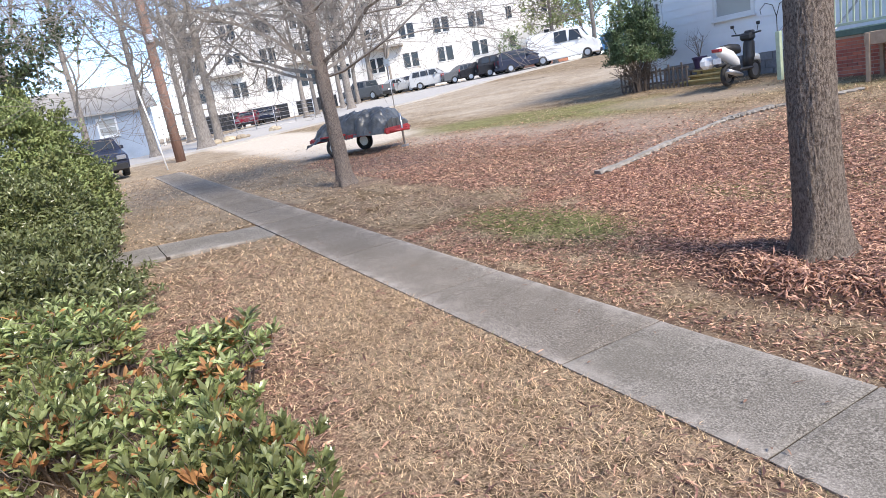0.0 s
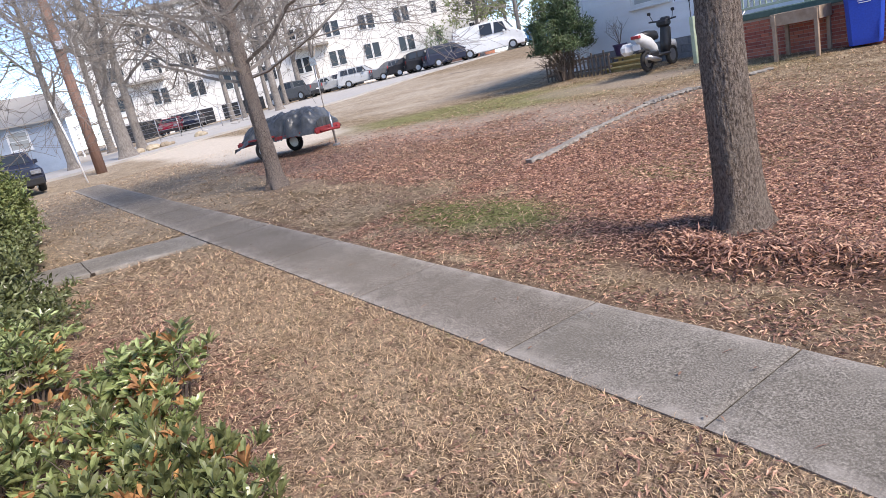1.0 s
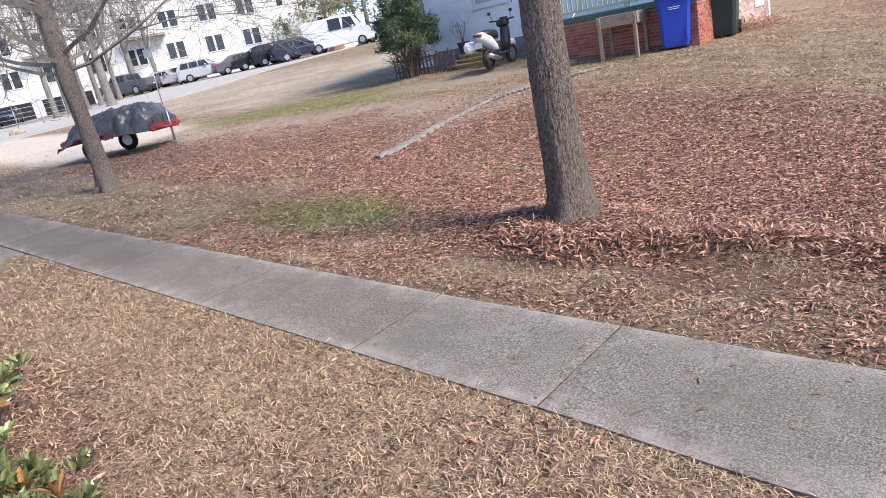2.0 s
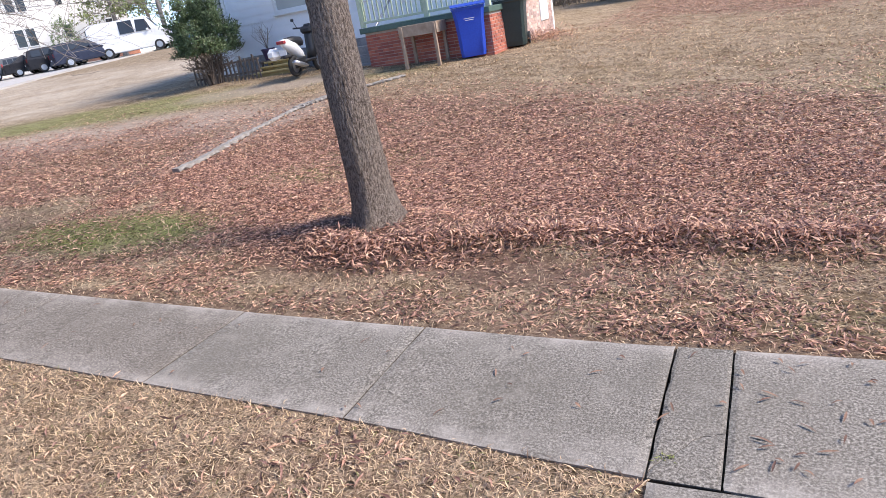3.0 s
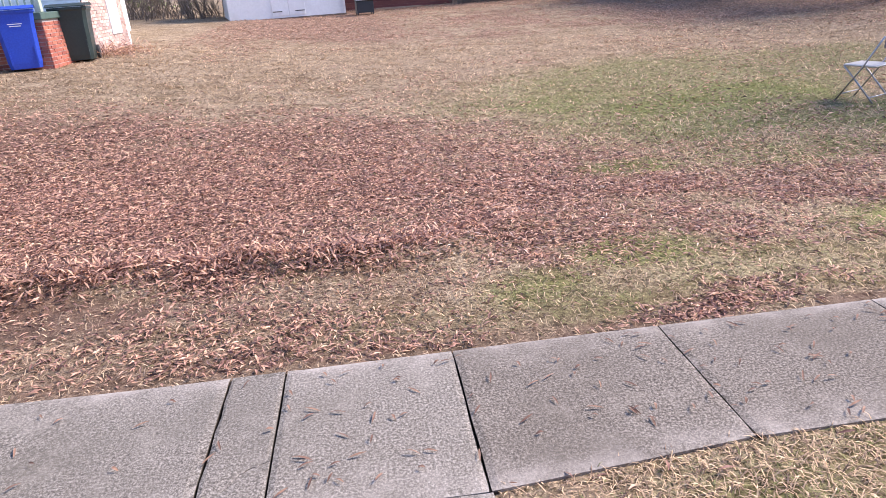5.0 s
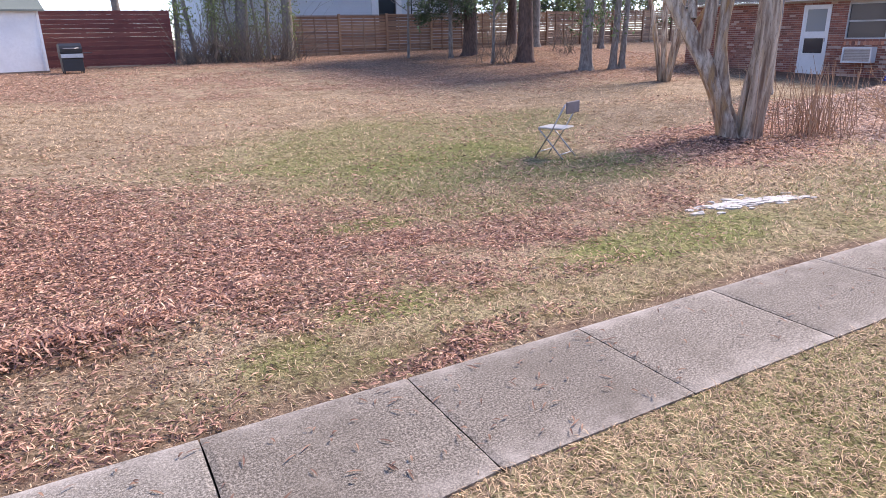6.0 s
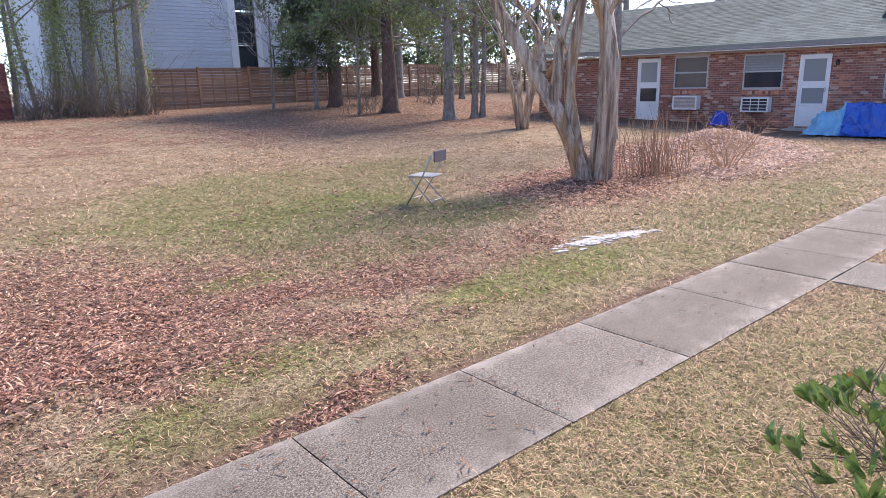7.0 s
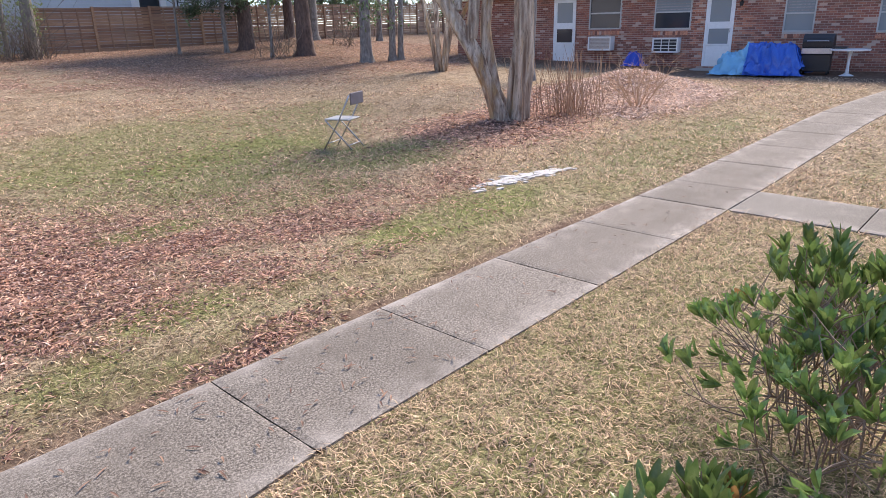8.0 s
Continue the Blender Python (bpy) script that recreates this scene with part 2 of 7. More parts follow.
def ground_material():
    m, nt, out = tree_of("lawn")
    at = {}
    for key in ("leaf", "green", "soil", "gravel", "pale"):
        a = nt.nodes.new("ShaderNodeAttribute")
        a.attribute_name = key
        at[key] = a.outputs["Fac"]
    fine, mid, broad = noise_at(nt, 55, 6, rough=.75), noise_at(nt, 9, 5), noise_at(nt, .55, 4)
    straw = mixer(nt, (.085, .06, .038), (.63, .49, .325), ramp(nt, fine, .40, .58))
    straw = mixer(nt, straw, (.28, .20, .115), ramp(nt, broad, .4, .65, 0, .35))
    patch = noise_at(nt, 1.7, 5, (1, 2.2, 1))
    straw = mixer(nt, straw, (.24, .165, .085), ramp(nt, patch, .50, .62, 0, .6))
    straw = mixer(nt, straw, (.56, .44, .29), ramp(nt, patch, .44, .34, 0, .5))
    grn = mixer(nt, (.06, .07, .022), (.36, .39, .12), ramp(nt, fine, .36, .62))
    litter = mixer(nt, (.045, .025, .019), (.43, .255, .185), ramp(nt, fine, .40, .59))
    litter = mixer(nt, litter, (.30, .175, .12), ramp(nt, mid, .4, .7, 0, .35))
    earth = mixer(nt, (.085, .05, .037), (.23, .14, .10), ramp(nt, mid, .3, .7))
    stones = mixer(nt, (.30, .235, .19), (.54, .44, .37), ramp(nt, fine, .3, .7))
    slab = mixer(nt, (.60, .52, .41), (.76, .67, .55), ramp(nt, mid, .3, .7))
    sand = mixer(nt, straw, grn, at["green"])
    edge = nt.nodes.new("ShaderNodeMath")
    edge.operation = "ADD"
    nt.links.new(at["leaf"], edge.inputs[0])
    nt.links.new(ramp(nt, mid, .2, .8, -.5, .5), edge.inputs[1])
    col = mixer(nt, sand, litter, ramp(nt, edge.outputs[0], .2, .95))
    tuft = noise_at(nt, 17, 3, rough=.7)
    clump = noise_at(nt, 4.5, 4)
    col = mixer(nt, col, (.30, .27, .25), ramp(nt, tuft, .52, .40, 0, .75), "MULTIPLY")
    col = mixer(nt, col, (.55, .52, .50), ramp(nt, clump, .52, .36, 0, .6), "MULTIPLY")
    col = mixer(nt, col, earth, at["soil"])
    col = mixer(nt, col, stones, at["gravel"])
    col = mixer(nt, col, slab, at["pale"])
    nt.links.new(col, out.inputs["Base Color"])
    out.inputs["Roughness"].default_value = .95
    out.inputs["Specular IOR Level"].default_value = .15
    b = node(nt, "ShaderNodeBump", Strength=.9, Distance=.02)
    nt.links.new(fine, b.inputs["Height"])
    nt.links.new(b.outputs["Normal"], out.inputs["Normal"])
    return m


M_LAWN = ground_material()


def concrete(name, dark, light, stain):
    """Worn exposed-aggregate concrete: pale and dark grit, broad damp stains, fine pitting."""
    m, nt, out = tree_of(name)
    grit, fine, broad, streak = noise_at(nt, 85, 4, rough=.85), noise_at(nt, 46, 5), noise_at(nt, 1.4, 5), noise_at(nt, 5, 4)
    col = mixer(nt, dark, light, ramp(nt, grit, .43, .57))
    col = mixer(nt, col, tuple(v * 1.6 for v in light), ramp(nt, grit, .56, .66, 0, .85))
    col = mixer(nt, col, tuple(v * .45 for v in dark), ramp(nt, fine, .30, .42, .75, 0))
    col = mixer(nt, col, stain, ramp(nt, broad, .45, .68, 0, .6))
    col = mixer(nt, col, tuple(v * 1.15 for v in light), ramp(nt, streak, .55, .75, 0, .35))
    rim = nt.nodes.new("ShaderNodeAttribute")
    rim.attribute_name = "rim"
    worn = nt.nodes.new("ShaderNodeMath")
    worn.operation = "MULTIPLY"
    nt.links.new(rim.outputs["Fac"], worn.inputs[0])
    nt.links.new(ramp(nt, streak, .36, .62, .08, .65), worn.inputs[1])
    col = mixer(nt, col, (.50, .45, .39), worn.outputs[0])
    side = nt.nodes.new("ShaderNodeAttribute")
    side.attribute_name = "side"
    # slab sides go near-black with depth: soil stain plus the gap's shade, painted in
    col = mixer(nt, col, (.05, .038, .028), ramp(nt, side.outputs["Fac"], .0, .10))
    h = nt.nodes.new("ShaderNodeHueSaturation")
    nt.links.new(ramp(nt, nt.nodes.new("ShaderNodeObjectInfo").outputs["Random"], 0, 1, .92, 1.07), h.inputs["Value"])
    nt.links.new(col, h.inputs["Color"])
    nt.links.new(h.outputs["Color"], out.inputs["Base Color"])
    out.inputs["Roughness"].default_value = .92
    out.inputs["Specular IOR Level"].default_value = .25
    b = node(nt, "ShaderNodeBump", Strength=.55, Distance=.006)
    nt.links.new(grit, b.inputs["Height"])
    nt.links.new(b.outputs["Normal"], out.inputs["Normal"])
    return m


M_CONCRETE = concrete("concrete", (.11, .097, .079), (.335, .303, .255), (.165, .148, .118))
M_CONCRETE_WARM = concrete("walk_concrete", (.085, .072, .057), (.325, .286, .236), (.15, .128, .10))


def bark(name, pit, ridge, lichen):
    """Furrowed bark: narrow upright plates between dark cracks, with grey lichen on the plates."""
    m, nt, out = tree_of(name)
    plate, crack, broad = noise_at(nt, 70, 5, (1, 1, .42), .7), noise_at(nt, 130, 4, (1, 1, .6), .75), noise_at(nt, 3.5, 4)
    col = mixer(nt, pit, ridge, ramp(nt, plate, .40, .58))
    col = mixer(nt, col, tuple(v * .35 for v in pit), ramp(nt, crack, .46, .36, 0, .8))
    col = mixer(nt, col, lichen, ramp(nt, broad, .5, .7, 0, .4))
    nt.links.new(col, out.inputs["Base Color"])
    out.inputs["Roughness"].default_value = .95
    out.inputs["Specular IOR Level"].default_value = .2
    add = nt.nodes.new("ShaderNodeMath")
    nt.links.new(plate, add.inputs[0])
    nt.links.new(crack, add.inputs[1])
    b = node(nt, "ShaderNodeBump", Strength=1.0, Distance=.03)
    nt.links.new(add.outputs[0], b.inputs["Height"])
    nt.links.new(b.outputs["Normal"], out.inputs["Normal"])
    return m


def peeling_bark(name):
    """Smooth fluted bark: long dark hollows between pale bands, with ochre strips where it has peeled."""
    m, nt, out = tree_of(name)
    band, fine, peel = noise_at(nt, 13, 4, (1, 1, .07), .55), noise_at(nt, 60, 4, (1, 1, .12), .7), noise_at(nt, 4.5, 3, (1, 1, .22))
    col = mixer(nt, (.19, .115, .07), (.62, .50, .37), ramp(nt, band, .35, .62))
    col = mixer(nt, col, (.46, .27, .10), ramp(nt, peel, .54, .66, 0, .75))
    col = mixer(nt, col, (.11, .065, .04), ramp(nt, fine, .46, .34, 0, .7))
    nt.links.new(col, out.inputs["Base Color"])
    out.inputs["Roughness"].default_value = .7
    b = node(nt, "ShaderNodeBump", Strength=1.0, Distance=.05)
    nt.links.new(band, b.inputs["Height"])
    nt.links.new(b.outputs["Normal"], out.inputs["Normal"])
    return m


M_MYRTLE = peeling_bark("crape_myrtle_bark")
M_BARK = bark("oak_bark", (.15, .115, .092), (.42, .345, .28), (.34, .295, .24))
M_BARK_PALE = bark("young_oak_bark", (.15, .12, .10), (.42, .345, .29), (.36, .31, .26))
M_BARK_FAR = surf("grey_bark", (.12, .10, .085), (.33, .295, .255), fine=20, coarse=2, rough=.95, bump=.7, depth=.015, stretch=(1, 1, .3))
M_TWIG = surf("bare_twigs", (.17, .145, .12), (.34, .30, .255), fine=20, coarse=2, rough=.9, bump=0)
M_PINE = surf("pine_bark", (.075, .05, .04), (.19, .125, .10), fine=16, coarse=2, rough=.95, bump=1, depth=.03, stretch=(1, 1, .3))
M_LITTER = surf("fallen_leaves", (.255, .115, .08), (.69, .415, .305), fine=40, coarse=.8, rough=.75, bump=0, island=.85, dirt=(.46, .29, .19), dirt_amount=.5, glow_through=.2)
M_STRAW = surf("dry_grass", (.36, .237, .144), (.80, .59, .395), fine=30, coarse=.7, rough=.85, bump=0, island=.72, dirt=(.48, .325, .20), dirt_amount=.5, glow_through=.25)
M_GREEN = surf("green_grass", (.17, .19, .06), (.36, .37, .14), fine=30, coarse=.7, rough=.75, bump=0, island=.35, glow_through=.3)
M_LEAF = surf("laurel_leaf", (.155, .195, .068), (.385, .42, .19), fine=14, coarse=3, rough=.28, bump=.15, depth=.002, each=.45, island=.45, dirt=(.16, .19, .06), dirt_amount=.4, glow_through=.28)
M_MULCH = surf("pale_leaf_mulch", (.56, .385, .285), (.84, .65, .52), fine=40, coarse=1.2, rough=.8, bump=0, island=.55, dirt=(.40, .24, .17), dirt_amount=.45, glow_through=.2)
M_LEAF_GLOSSY = surf("broad_laurel_leaf", (.10, .185, .045), (.28, .37, .12), fine=14, coarse=3, rough=.24, bump=.15, depth=.002, each=.4, island=.4, dirt=(.11, .17, .05), dirt_amount=.4, glow_through=.25)
M_PINESTRAW = surf("rusty_pine_straw", (.33, .185, .125), (.66, .43, .31), fine=40, coarse=.6, rough=.85, bump=0, island=.45, dirt=(.36, .21, .145), dirt_amount=.5, glow_through=.2)
M_DEAD = surf("curled_dead_leaf", (.14, .075, .05), (.34, .20, .135), fine=30, coarse=3, rough=.85, bump=0, each=.35)
M_LEAF_DARK = surf("holly_leaf", (.05, .085, .038), (.12, .165, .075), fine=14, coarse=2, rough=.45, bump=0, each=.4, island=.5, dirt=(.12, .13, .045), dirt_amount=.55, glow_through=.15)
M_LEAF_OLIVE = surf("olive_leaf", (.17, .22, .075), (.33, .37, .14), fine=14, coarse=1.2, rough=.5, bump=0, island=.45, dirt=(.22, .19, .07), dirt_amount=.5, glow_through=.2)
M_LEAF_BROWN = surf("withered_leaf", (.42, .18, .06), (.66, .38, .16), fine=14, coarse=3, rough=.7, bump=0, each=.3, island=.3, glow_through=.2)
M_CONIFER = surf("cedar_foliage", (.10, .15, .06), (.22, .28, .11), fine=14, coarse=1, rough=.7, bump=0, island=.5, glow_through=.12)
M_STEM = surf("shrub_stem", (.11, .085, .065), (.24, .19, .15), fine=30, coarse=5, rough=.9, bump=.4)
M_SHOOT = surf("bare_laurel_shoot", (.20, .14, .10), (.36, .27, .20), fine=30, coarse=5, rough=.85, bump=0)
M_STALK = surf("dry_stalk", (.34, .20, .12), (.50, .34, .22), fine=30, coarse=3, rough=.85, bump=0, each=.3)
M_SIDING = surf("white_siding", (.87, .875, .88), (.92, .92, .915), fine=18, coarse=1.2, rough=.55, bump=.12, depth=.002, each=.03, stretch=(1, 1, 6), dirt=(.72, .73, .74), dirt_amount=.45)
M_WHITE = surf("white_paint", (.74, .74, .72), (.83, .83, .81), fine=12, coarse=1.5, rough=.5, bump=.05, dirt=(.6, .59, .55), dirt_amount=.4)
M_STUCCO = surf("white_stucco", (.76, .73, .68), (.84, .82, .77), fine=10, coarse=.4, rough=.9, bump=.1, dirt=(.7, .66, .6), dirt_amount=.4)
M_GREYSIDE = surf("blue_grey_siding", (.54, .575, .60), (.61, .64, .66), fine=14, coarse=.8, rough=.6, bump=.1, each=.04, dirt=(.42, .45, .48), dirt_amount=.4)
M_BLUESIDE = surf("pale_blue_wall", (.36, .42, .50), (.43, .49, .56), fine=14, coarse=.8, rough=.7, bump=.1)
M_BRICK = surf("red_brick", (.34, .12, .075), (.48, .21, .14), fine=22, coarse=1.2, rough=.9, bump=.5, depth=.006, each=.3, island=.3, dirt=(.40, .27, .21), dirt_amount=.5)
M_BRICK_RED = surf("porch_brick", (.34, .085, .055), (.44, .15, .10), fine=22, coarse=1.2, rough=.9, bump=.5, depth=.006, each=.25, island=.25, dirt=(.36, .16, .11), dirt_amount=.4)
def pale_bricks(m, share_of):
    """Turns a share of the single bricks of a brick material pale and some dark, each brick as a whole."""
    nt = m.node_tree
    sock = nt.nodes["Principled BSDF"].inputs["Base Color"]
    col = sock.links[0].from_socket
    r1, r2 = nt.nodes.new("ShaderNodeObjectInfo").outputs["Random"], nt.nodes.new("ShaderNodeNewGeometry").outputs["Random Per Island"]
    add = nt.nodes.new("ShaderNodeMath")
    nt.links.new(r1, add.inputs[0])
    nt.links.new(r2, add.inputs[1])
    fr = nt.nodes.new("ShaderNodeMath")
    fr.operation = "FRACT"
    nt.links.new(add.outputs[0], fr.inputs[0])
    col = mixer(nt, col, (.56, .42, .34), ramp(nt, fr.outputs[0], 1 - share_of, 1 - share_of + .02, 0, .85))
    col = mixer(nt, col, (.15, .065, .05), ramp(nt, fr.outputs[0], .16, .13, 0, .7))
    nt.links.new(col, sock)


pale_bricks(M_BRICK, .10)
# brick of the east side wall, lightened: sunshine on it put into the colour
M_BRICK_SUNLIT = surf("sunlit_pale_brick", (.46, .29, .225), (.66, .48, .40), fine=22, coarse=1.2, rough=.9, bump=.5, depth=.006, each=.3, island=.3, dirt=(.6, .5, .44), dirt_amount=.5)
M_MORTAR = surf("mortar", (.46, .39, .33), (.58, .51, .45), fine=50, coarse=1.5, rough=.95, bump=.4)
M_SHINGLE = surf("grey_shingle", (.11, .13, .11), (.255, .28, .24), fine=60, coarse=.7, rough=1.0, spec=.1, bump=.5, depth=.004, each=.2, island=.2, dirt=(.2, .215, .19), dirt_amount=.5)
M_CEDAR = surf("fence_boards", (.23, .12, .07), (.40, .235, .145), fine=9, coarse=1.2, rough=.85, bump=.4, stretch=(.25, 1, 4), each=.32, dirt=(.30, .22, .16), dirt_amount=.5)
M_REDWOOD = surf("red_stained_boards", (.13, .035, .03), (.21, .065, .05), fine=9, coarse=1.2, rough=.8, bump=.4, stretch=(.25, 1, 4), each=.25)
M_WOOD = surf("weathered_wood", (.27, .19, .125), (.42, .32, .23), fine=9, coarse=2, rough=.85, bump=.4, each=.12, dirt=(.26, .22, .18), dirt_amount=.5)
M_LOG = surf("grey_timber", (.19, .175, .15), (.37, .345, .31), fine=16, coarse=3, rough=.95, bump=.7, depth=.01, each=.12, dirt=(.2, .17, .13), dirt_amount=.6)
M_POLE = surf("treated_pole", (.17, .095, .07), (.30, .185, .14), fine=14, coarse=1.2, rough=.9, bump=.5, stretch=(1, 1, .12), dirt=(.2, .14, .11), dirt_amount=.5)
M_RAILGREEN = surf("pale_green_paint", (.42, .50, .34), (.55, .62, .45), fine=12, coarse=2, rough=.6, bump=.1)
M_DECKGREEN = surf("dark_green_paint", (.06, .11, .085), (.11, .17, .135), fine=12, coarse=2, rough=.7, bump=.1)
M_BLUEBIN = surf("blue_plastic", (.010, .05, .38), (.02, .08, .50), fine=40, coarse=1.6, rough=.42, bump=.06, dirt=(.05, .08, .4), dirt_amount=.3)
M_GREENBIN = surf("dark_green_plastic", (.018, .035, .032), (.03, .05, .045), fine=40, coarse=1.6, rough=.45, bump=.06)
M_BLACK = surf("black_plastic", (.015, .015, .016), (.03, .03, .032), fine=40, coarse=3, rough=.45, bump=.05)
M_RUBBER = surf("tyre_rubber", (.018, .018, .018), (.035, .034, .033), fine=30, coarse=3, rough=.85, bump=.2)
M_STEEL = surf("dull_steel", (.42, .42, .43), (.55, .55, .56), fine=30, coarse=3, rough=.38, bump=.05, metal=.9)
M_TARP_BLUE = surf("blue_tarp", (.02, .10, .46), (.04, .16, .58), fine=120, coarse=3, rough=.3, bump=.2, depth=.002)
M_TARP_LIGHT = surf("faded_blue_tarp", (.14, .42, .62), (.22, .50, .68), fine=120, coarse=3, rough=.42, bump=.2, depth=.002)
M_TARP_GREY = surf("grey_tarp", (.045, .05, .055), (.12, .13, .14), fine=90, coarse=2.5, rough=.36, bump=.25, depth=.003, dirt=(.2, .22, .24), dirt_amount=.6)
M_REDPAINT = surf("red_paint", (.27, .022, .028), (.37, .045, .042), fine=20, coarse=3, rough=.45, bump=.05)
M_ROAD = surf("asphalt", (.42, .39, .345), (.56, .525, .47), fine=60, coarse=.5, rough=.9, bump=.4, dirt=(.4, .385, .36), dirt_amount=.5)
M_KERB = surf("kerb_concrete", (.36, .33, .29), (.46, .43, .38), fine=40, coarse=.8, rough=.9, bump=.3)
M_YELLOW = surf("yellow_painted_wood", (.36, .265, .10), (.50, .38, .17), fine=12, coarse=2, rough=.7, bump=.2, each=.15)
M_FOUND = surf("grey_block", (.24, .23, .23), (.36, .345, .335), fine=20, coarse=1, rough=.95, bump=.4, each=.12)
M_ALU = surf("dull_aluminium_frame", (.42, .42, .40), (.52, .52, .50), fine=12, coarse=1.5, rough=.5, bump=.05)
M_PLASTER_WHITE = surf("spilled_white_plaster", (.42, .40, .365), (.72, .70, .66), fine=26, coarse=5, rough=.9, bump=.5)
M_GLASS = glass("dark_pane", (.035, .042, .05))
M_GLASS_BLIND = glass("pane_with_blind", (.24, .27, .28), .12)
M_GLASS_PALE = glass("pane_with_curtain", (.42, .43, .41), .15)
M_PURPLE = surf("purple_pot", (.035, .02, .06), (.06, .035, .095), fine=20, coarse=3, rough=.5, bump=.05)
M_CHAIR_SEAT = surf("beige_chair_plastic", (.60, .55, .46), (.68, .63, .54), fine=20, coarse=3, rough=.5, bump=.05)
M_CHAIR_BACK = surf("grey_brown_chair_back", (.19, .155, .155), (.26, .22, .215), fine=20, coarse=3, rough=.5, bump=.05)
M_STONE = surf("field_stone", (.36, .29, .2), (.55, .46, .33), fine=12, coarse=3, rough=.9, bump=.5, each=.25)


# ---- building blocks ----
def part(name, bm, material, parent=None, label="", smooth=False):
    me = bpy.data.meshes.new(name)
    bm.to_mesh(me)
    bm.free()
    me.materials.append(material)
    if smooth:
        for p in me.polygons:
            p.use_smooth = True
    ob = new(name, me)
    ob.parent = parent
    if label:
        tagged(ob, label)
    return ob


def share(name, me, m, parent=None):
    ob = new(name, me)
    ob.parent = parent
    ob.matrix_basis = m
    return ob


def arrays(name, verts, faces, material, parent=None, smooth=False):
    """A mesh object out of computed arrays (n x 3 places, m x 3 or m x 4 corners)."""
    verts, faces = np.asarray(verts, np.float32), np.asarray(faces, np.int32)
    me = bpy.data.meshes.new(name)
    k = faces.shape[1]
    me.vertices.add(len(verts))
    me.vertices.foreach_set("co", verts.ravel())
    me.loops.add(faces.size)
    me.loops.foreach_set("vertex_index", faces.ravel())
    me.polygons.add(len(faces))
    me.polygons.foreach_set("loop_start", np.arange(0, faces.size, k, dtype=np.int32))
    me.polygons.foreach_set("use_smooth", np.full(len(faces), smooth))
    me.update(calc_edges=True)
    me.materials.append(material)
    ob = new(name, me)
    ob.parent = parent
    return ob


def thing(name, x, y, z=None, turn=0.0, label="", category="", group="", kind=""):
    ob = new(name)
    ob.empty_display_size = .1
    ob.matrix_world = pose(x, y, g1(x, y) if z is None else z, 0, 0, turn)
    return tagged(ob, label, category, group, kind)


def box(bm, x0, y0, z0, x1, y1, z1, bevel=0.0, m=None):
    r = bmesh.ops.create_cube(bm, size=1, matrix=Matrix.Translation(((x0 + x1) / 2, (y0 + y1) / 2, (z0 + z1) / 2)) @ Matrix.Diagonal((abs(x1 - x0), abs(y1 - y0), abs(z1 - z0), 1)))
    vs = r["verts"]
    if bevel:
        es = list({e for v in vs for e in v.link_edges})
        vs = list({v for f in bmesh.ops.bevel(bm, geom=es, offset=bevel, segments=1, affect="EDGES")["faces"] for v in f.verts} | {v for v in vs if v.is_valid})
    if m:
        bmesh.ops.transform(bm, matrix=m, verts=vs)
    return vs


def boxed(name, size, material, parent=None, bevel=0.0, label=""):
    bm = bmesh.new()
    box(bm, *size, bevel=bevel)
    return part(name, bm, material, parent, label)


def tube(bm, pts, radii, sides=8, cap=True):
    """A round bar through the points, its radius changing from point to point."""
    pts = [Vector(p) for p in pts]
    rings = []
    up = Vector((.3, .2, .93))
    for i, p in enumerate(pts):
        d = (pts[min(i + 1, len(pts) - 1)] - pts[max(i - 1, 0)]).normalized()
        a = d.cross(up)
        if a.length < 1e-3:
            a = d.cross(Vector((1, 0, 0)))
        a.normalize()
        b = d.cross(a).normalized()
        r = radii[i] if hasattr(radii, "__len__") else radii
        rings.append([bm.verts.new(p + (a * math.cos(k * math.tau / sides) + b * math.sin(k * math.tau / sides)) * r) for k in range(sides)])
    for i in range(len(rings) - 1):
        for k in range(sides):
            bm.faces.new((rings[i][k], rings[i][(k + 1) % sides], rings[i + 1][(k + 1) % sides], rings[i + 1][k]))
    if cap:
        bm.faces.new(rings[0][::-1])
        bm.faces.new(rings[-1])


def tubed(name, pts, radii, material, parent=None, sides=8, label="", smooth=True):
    bm = bmesh.new()
    tube(bm, pts, radii, sides)
    bmesh.ops.recalc_face_normals(bm, faces=bm.faces[:])
    return part(name, bm, material, parent, label, smooth)


def prism(bm, outline, x0, x1):
    """Extrudes an outline of (y, z) from x0 to x1."""
    a = [bm.verts.new((x0, y, z)) for y, z in outline]
    b = [bm.verts.new((x1, y, z)) for y, z in outline]
    n = len(a)
    bm.faces.new(a[::-1])
    bm.faces.new(b)
    for i in range(n):
        bm.faces.new((a[i], a[(i + 1) % n], b[(i + 1) % n], b[i]))
    bmesh.ops.recalc_face_normals(bm, faces=bm.faces[:])


# ---- the ground: one sheet to the horizon ----
def axis(dense0, dense1, step, mid0, mid1, mid_step, end):
    a = np.arange(dense0, dense1, step)
    lo, hi = np.arange(mid0, dense0, mid_step), np.arange(dense1, mid1, mid_step)
    out = np.array([8, 18, 34, 60, 110, 200, 420, 900, 1800, 3000.0])
    return np.concatenate([(mid0 - out[out <= end])[::-1], lo, a, hi, mid1 + out[out <= end]])


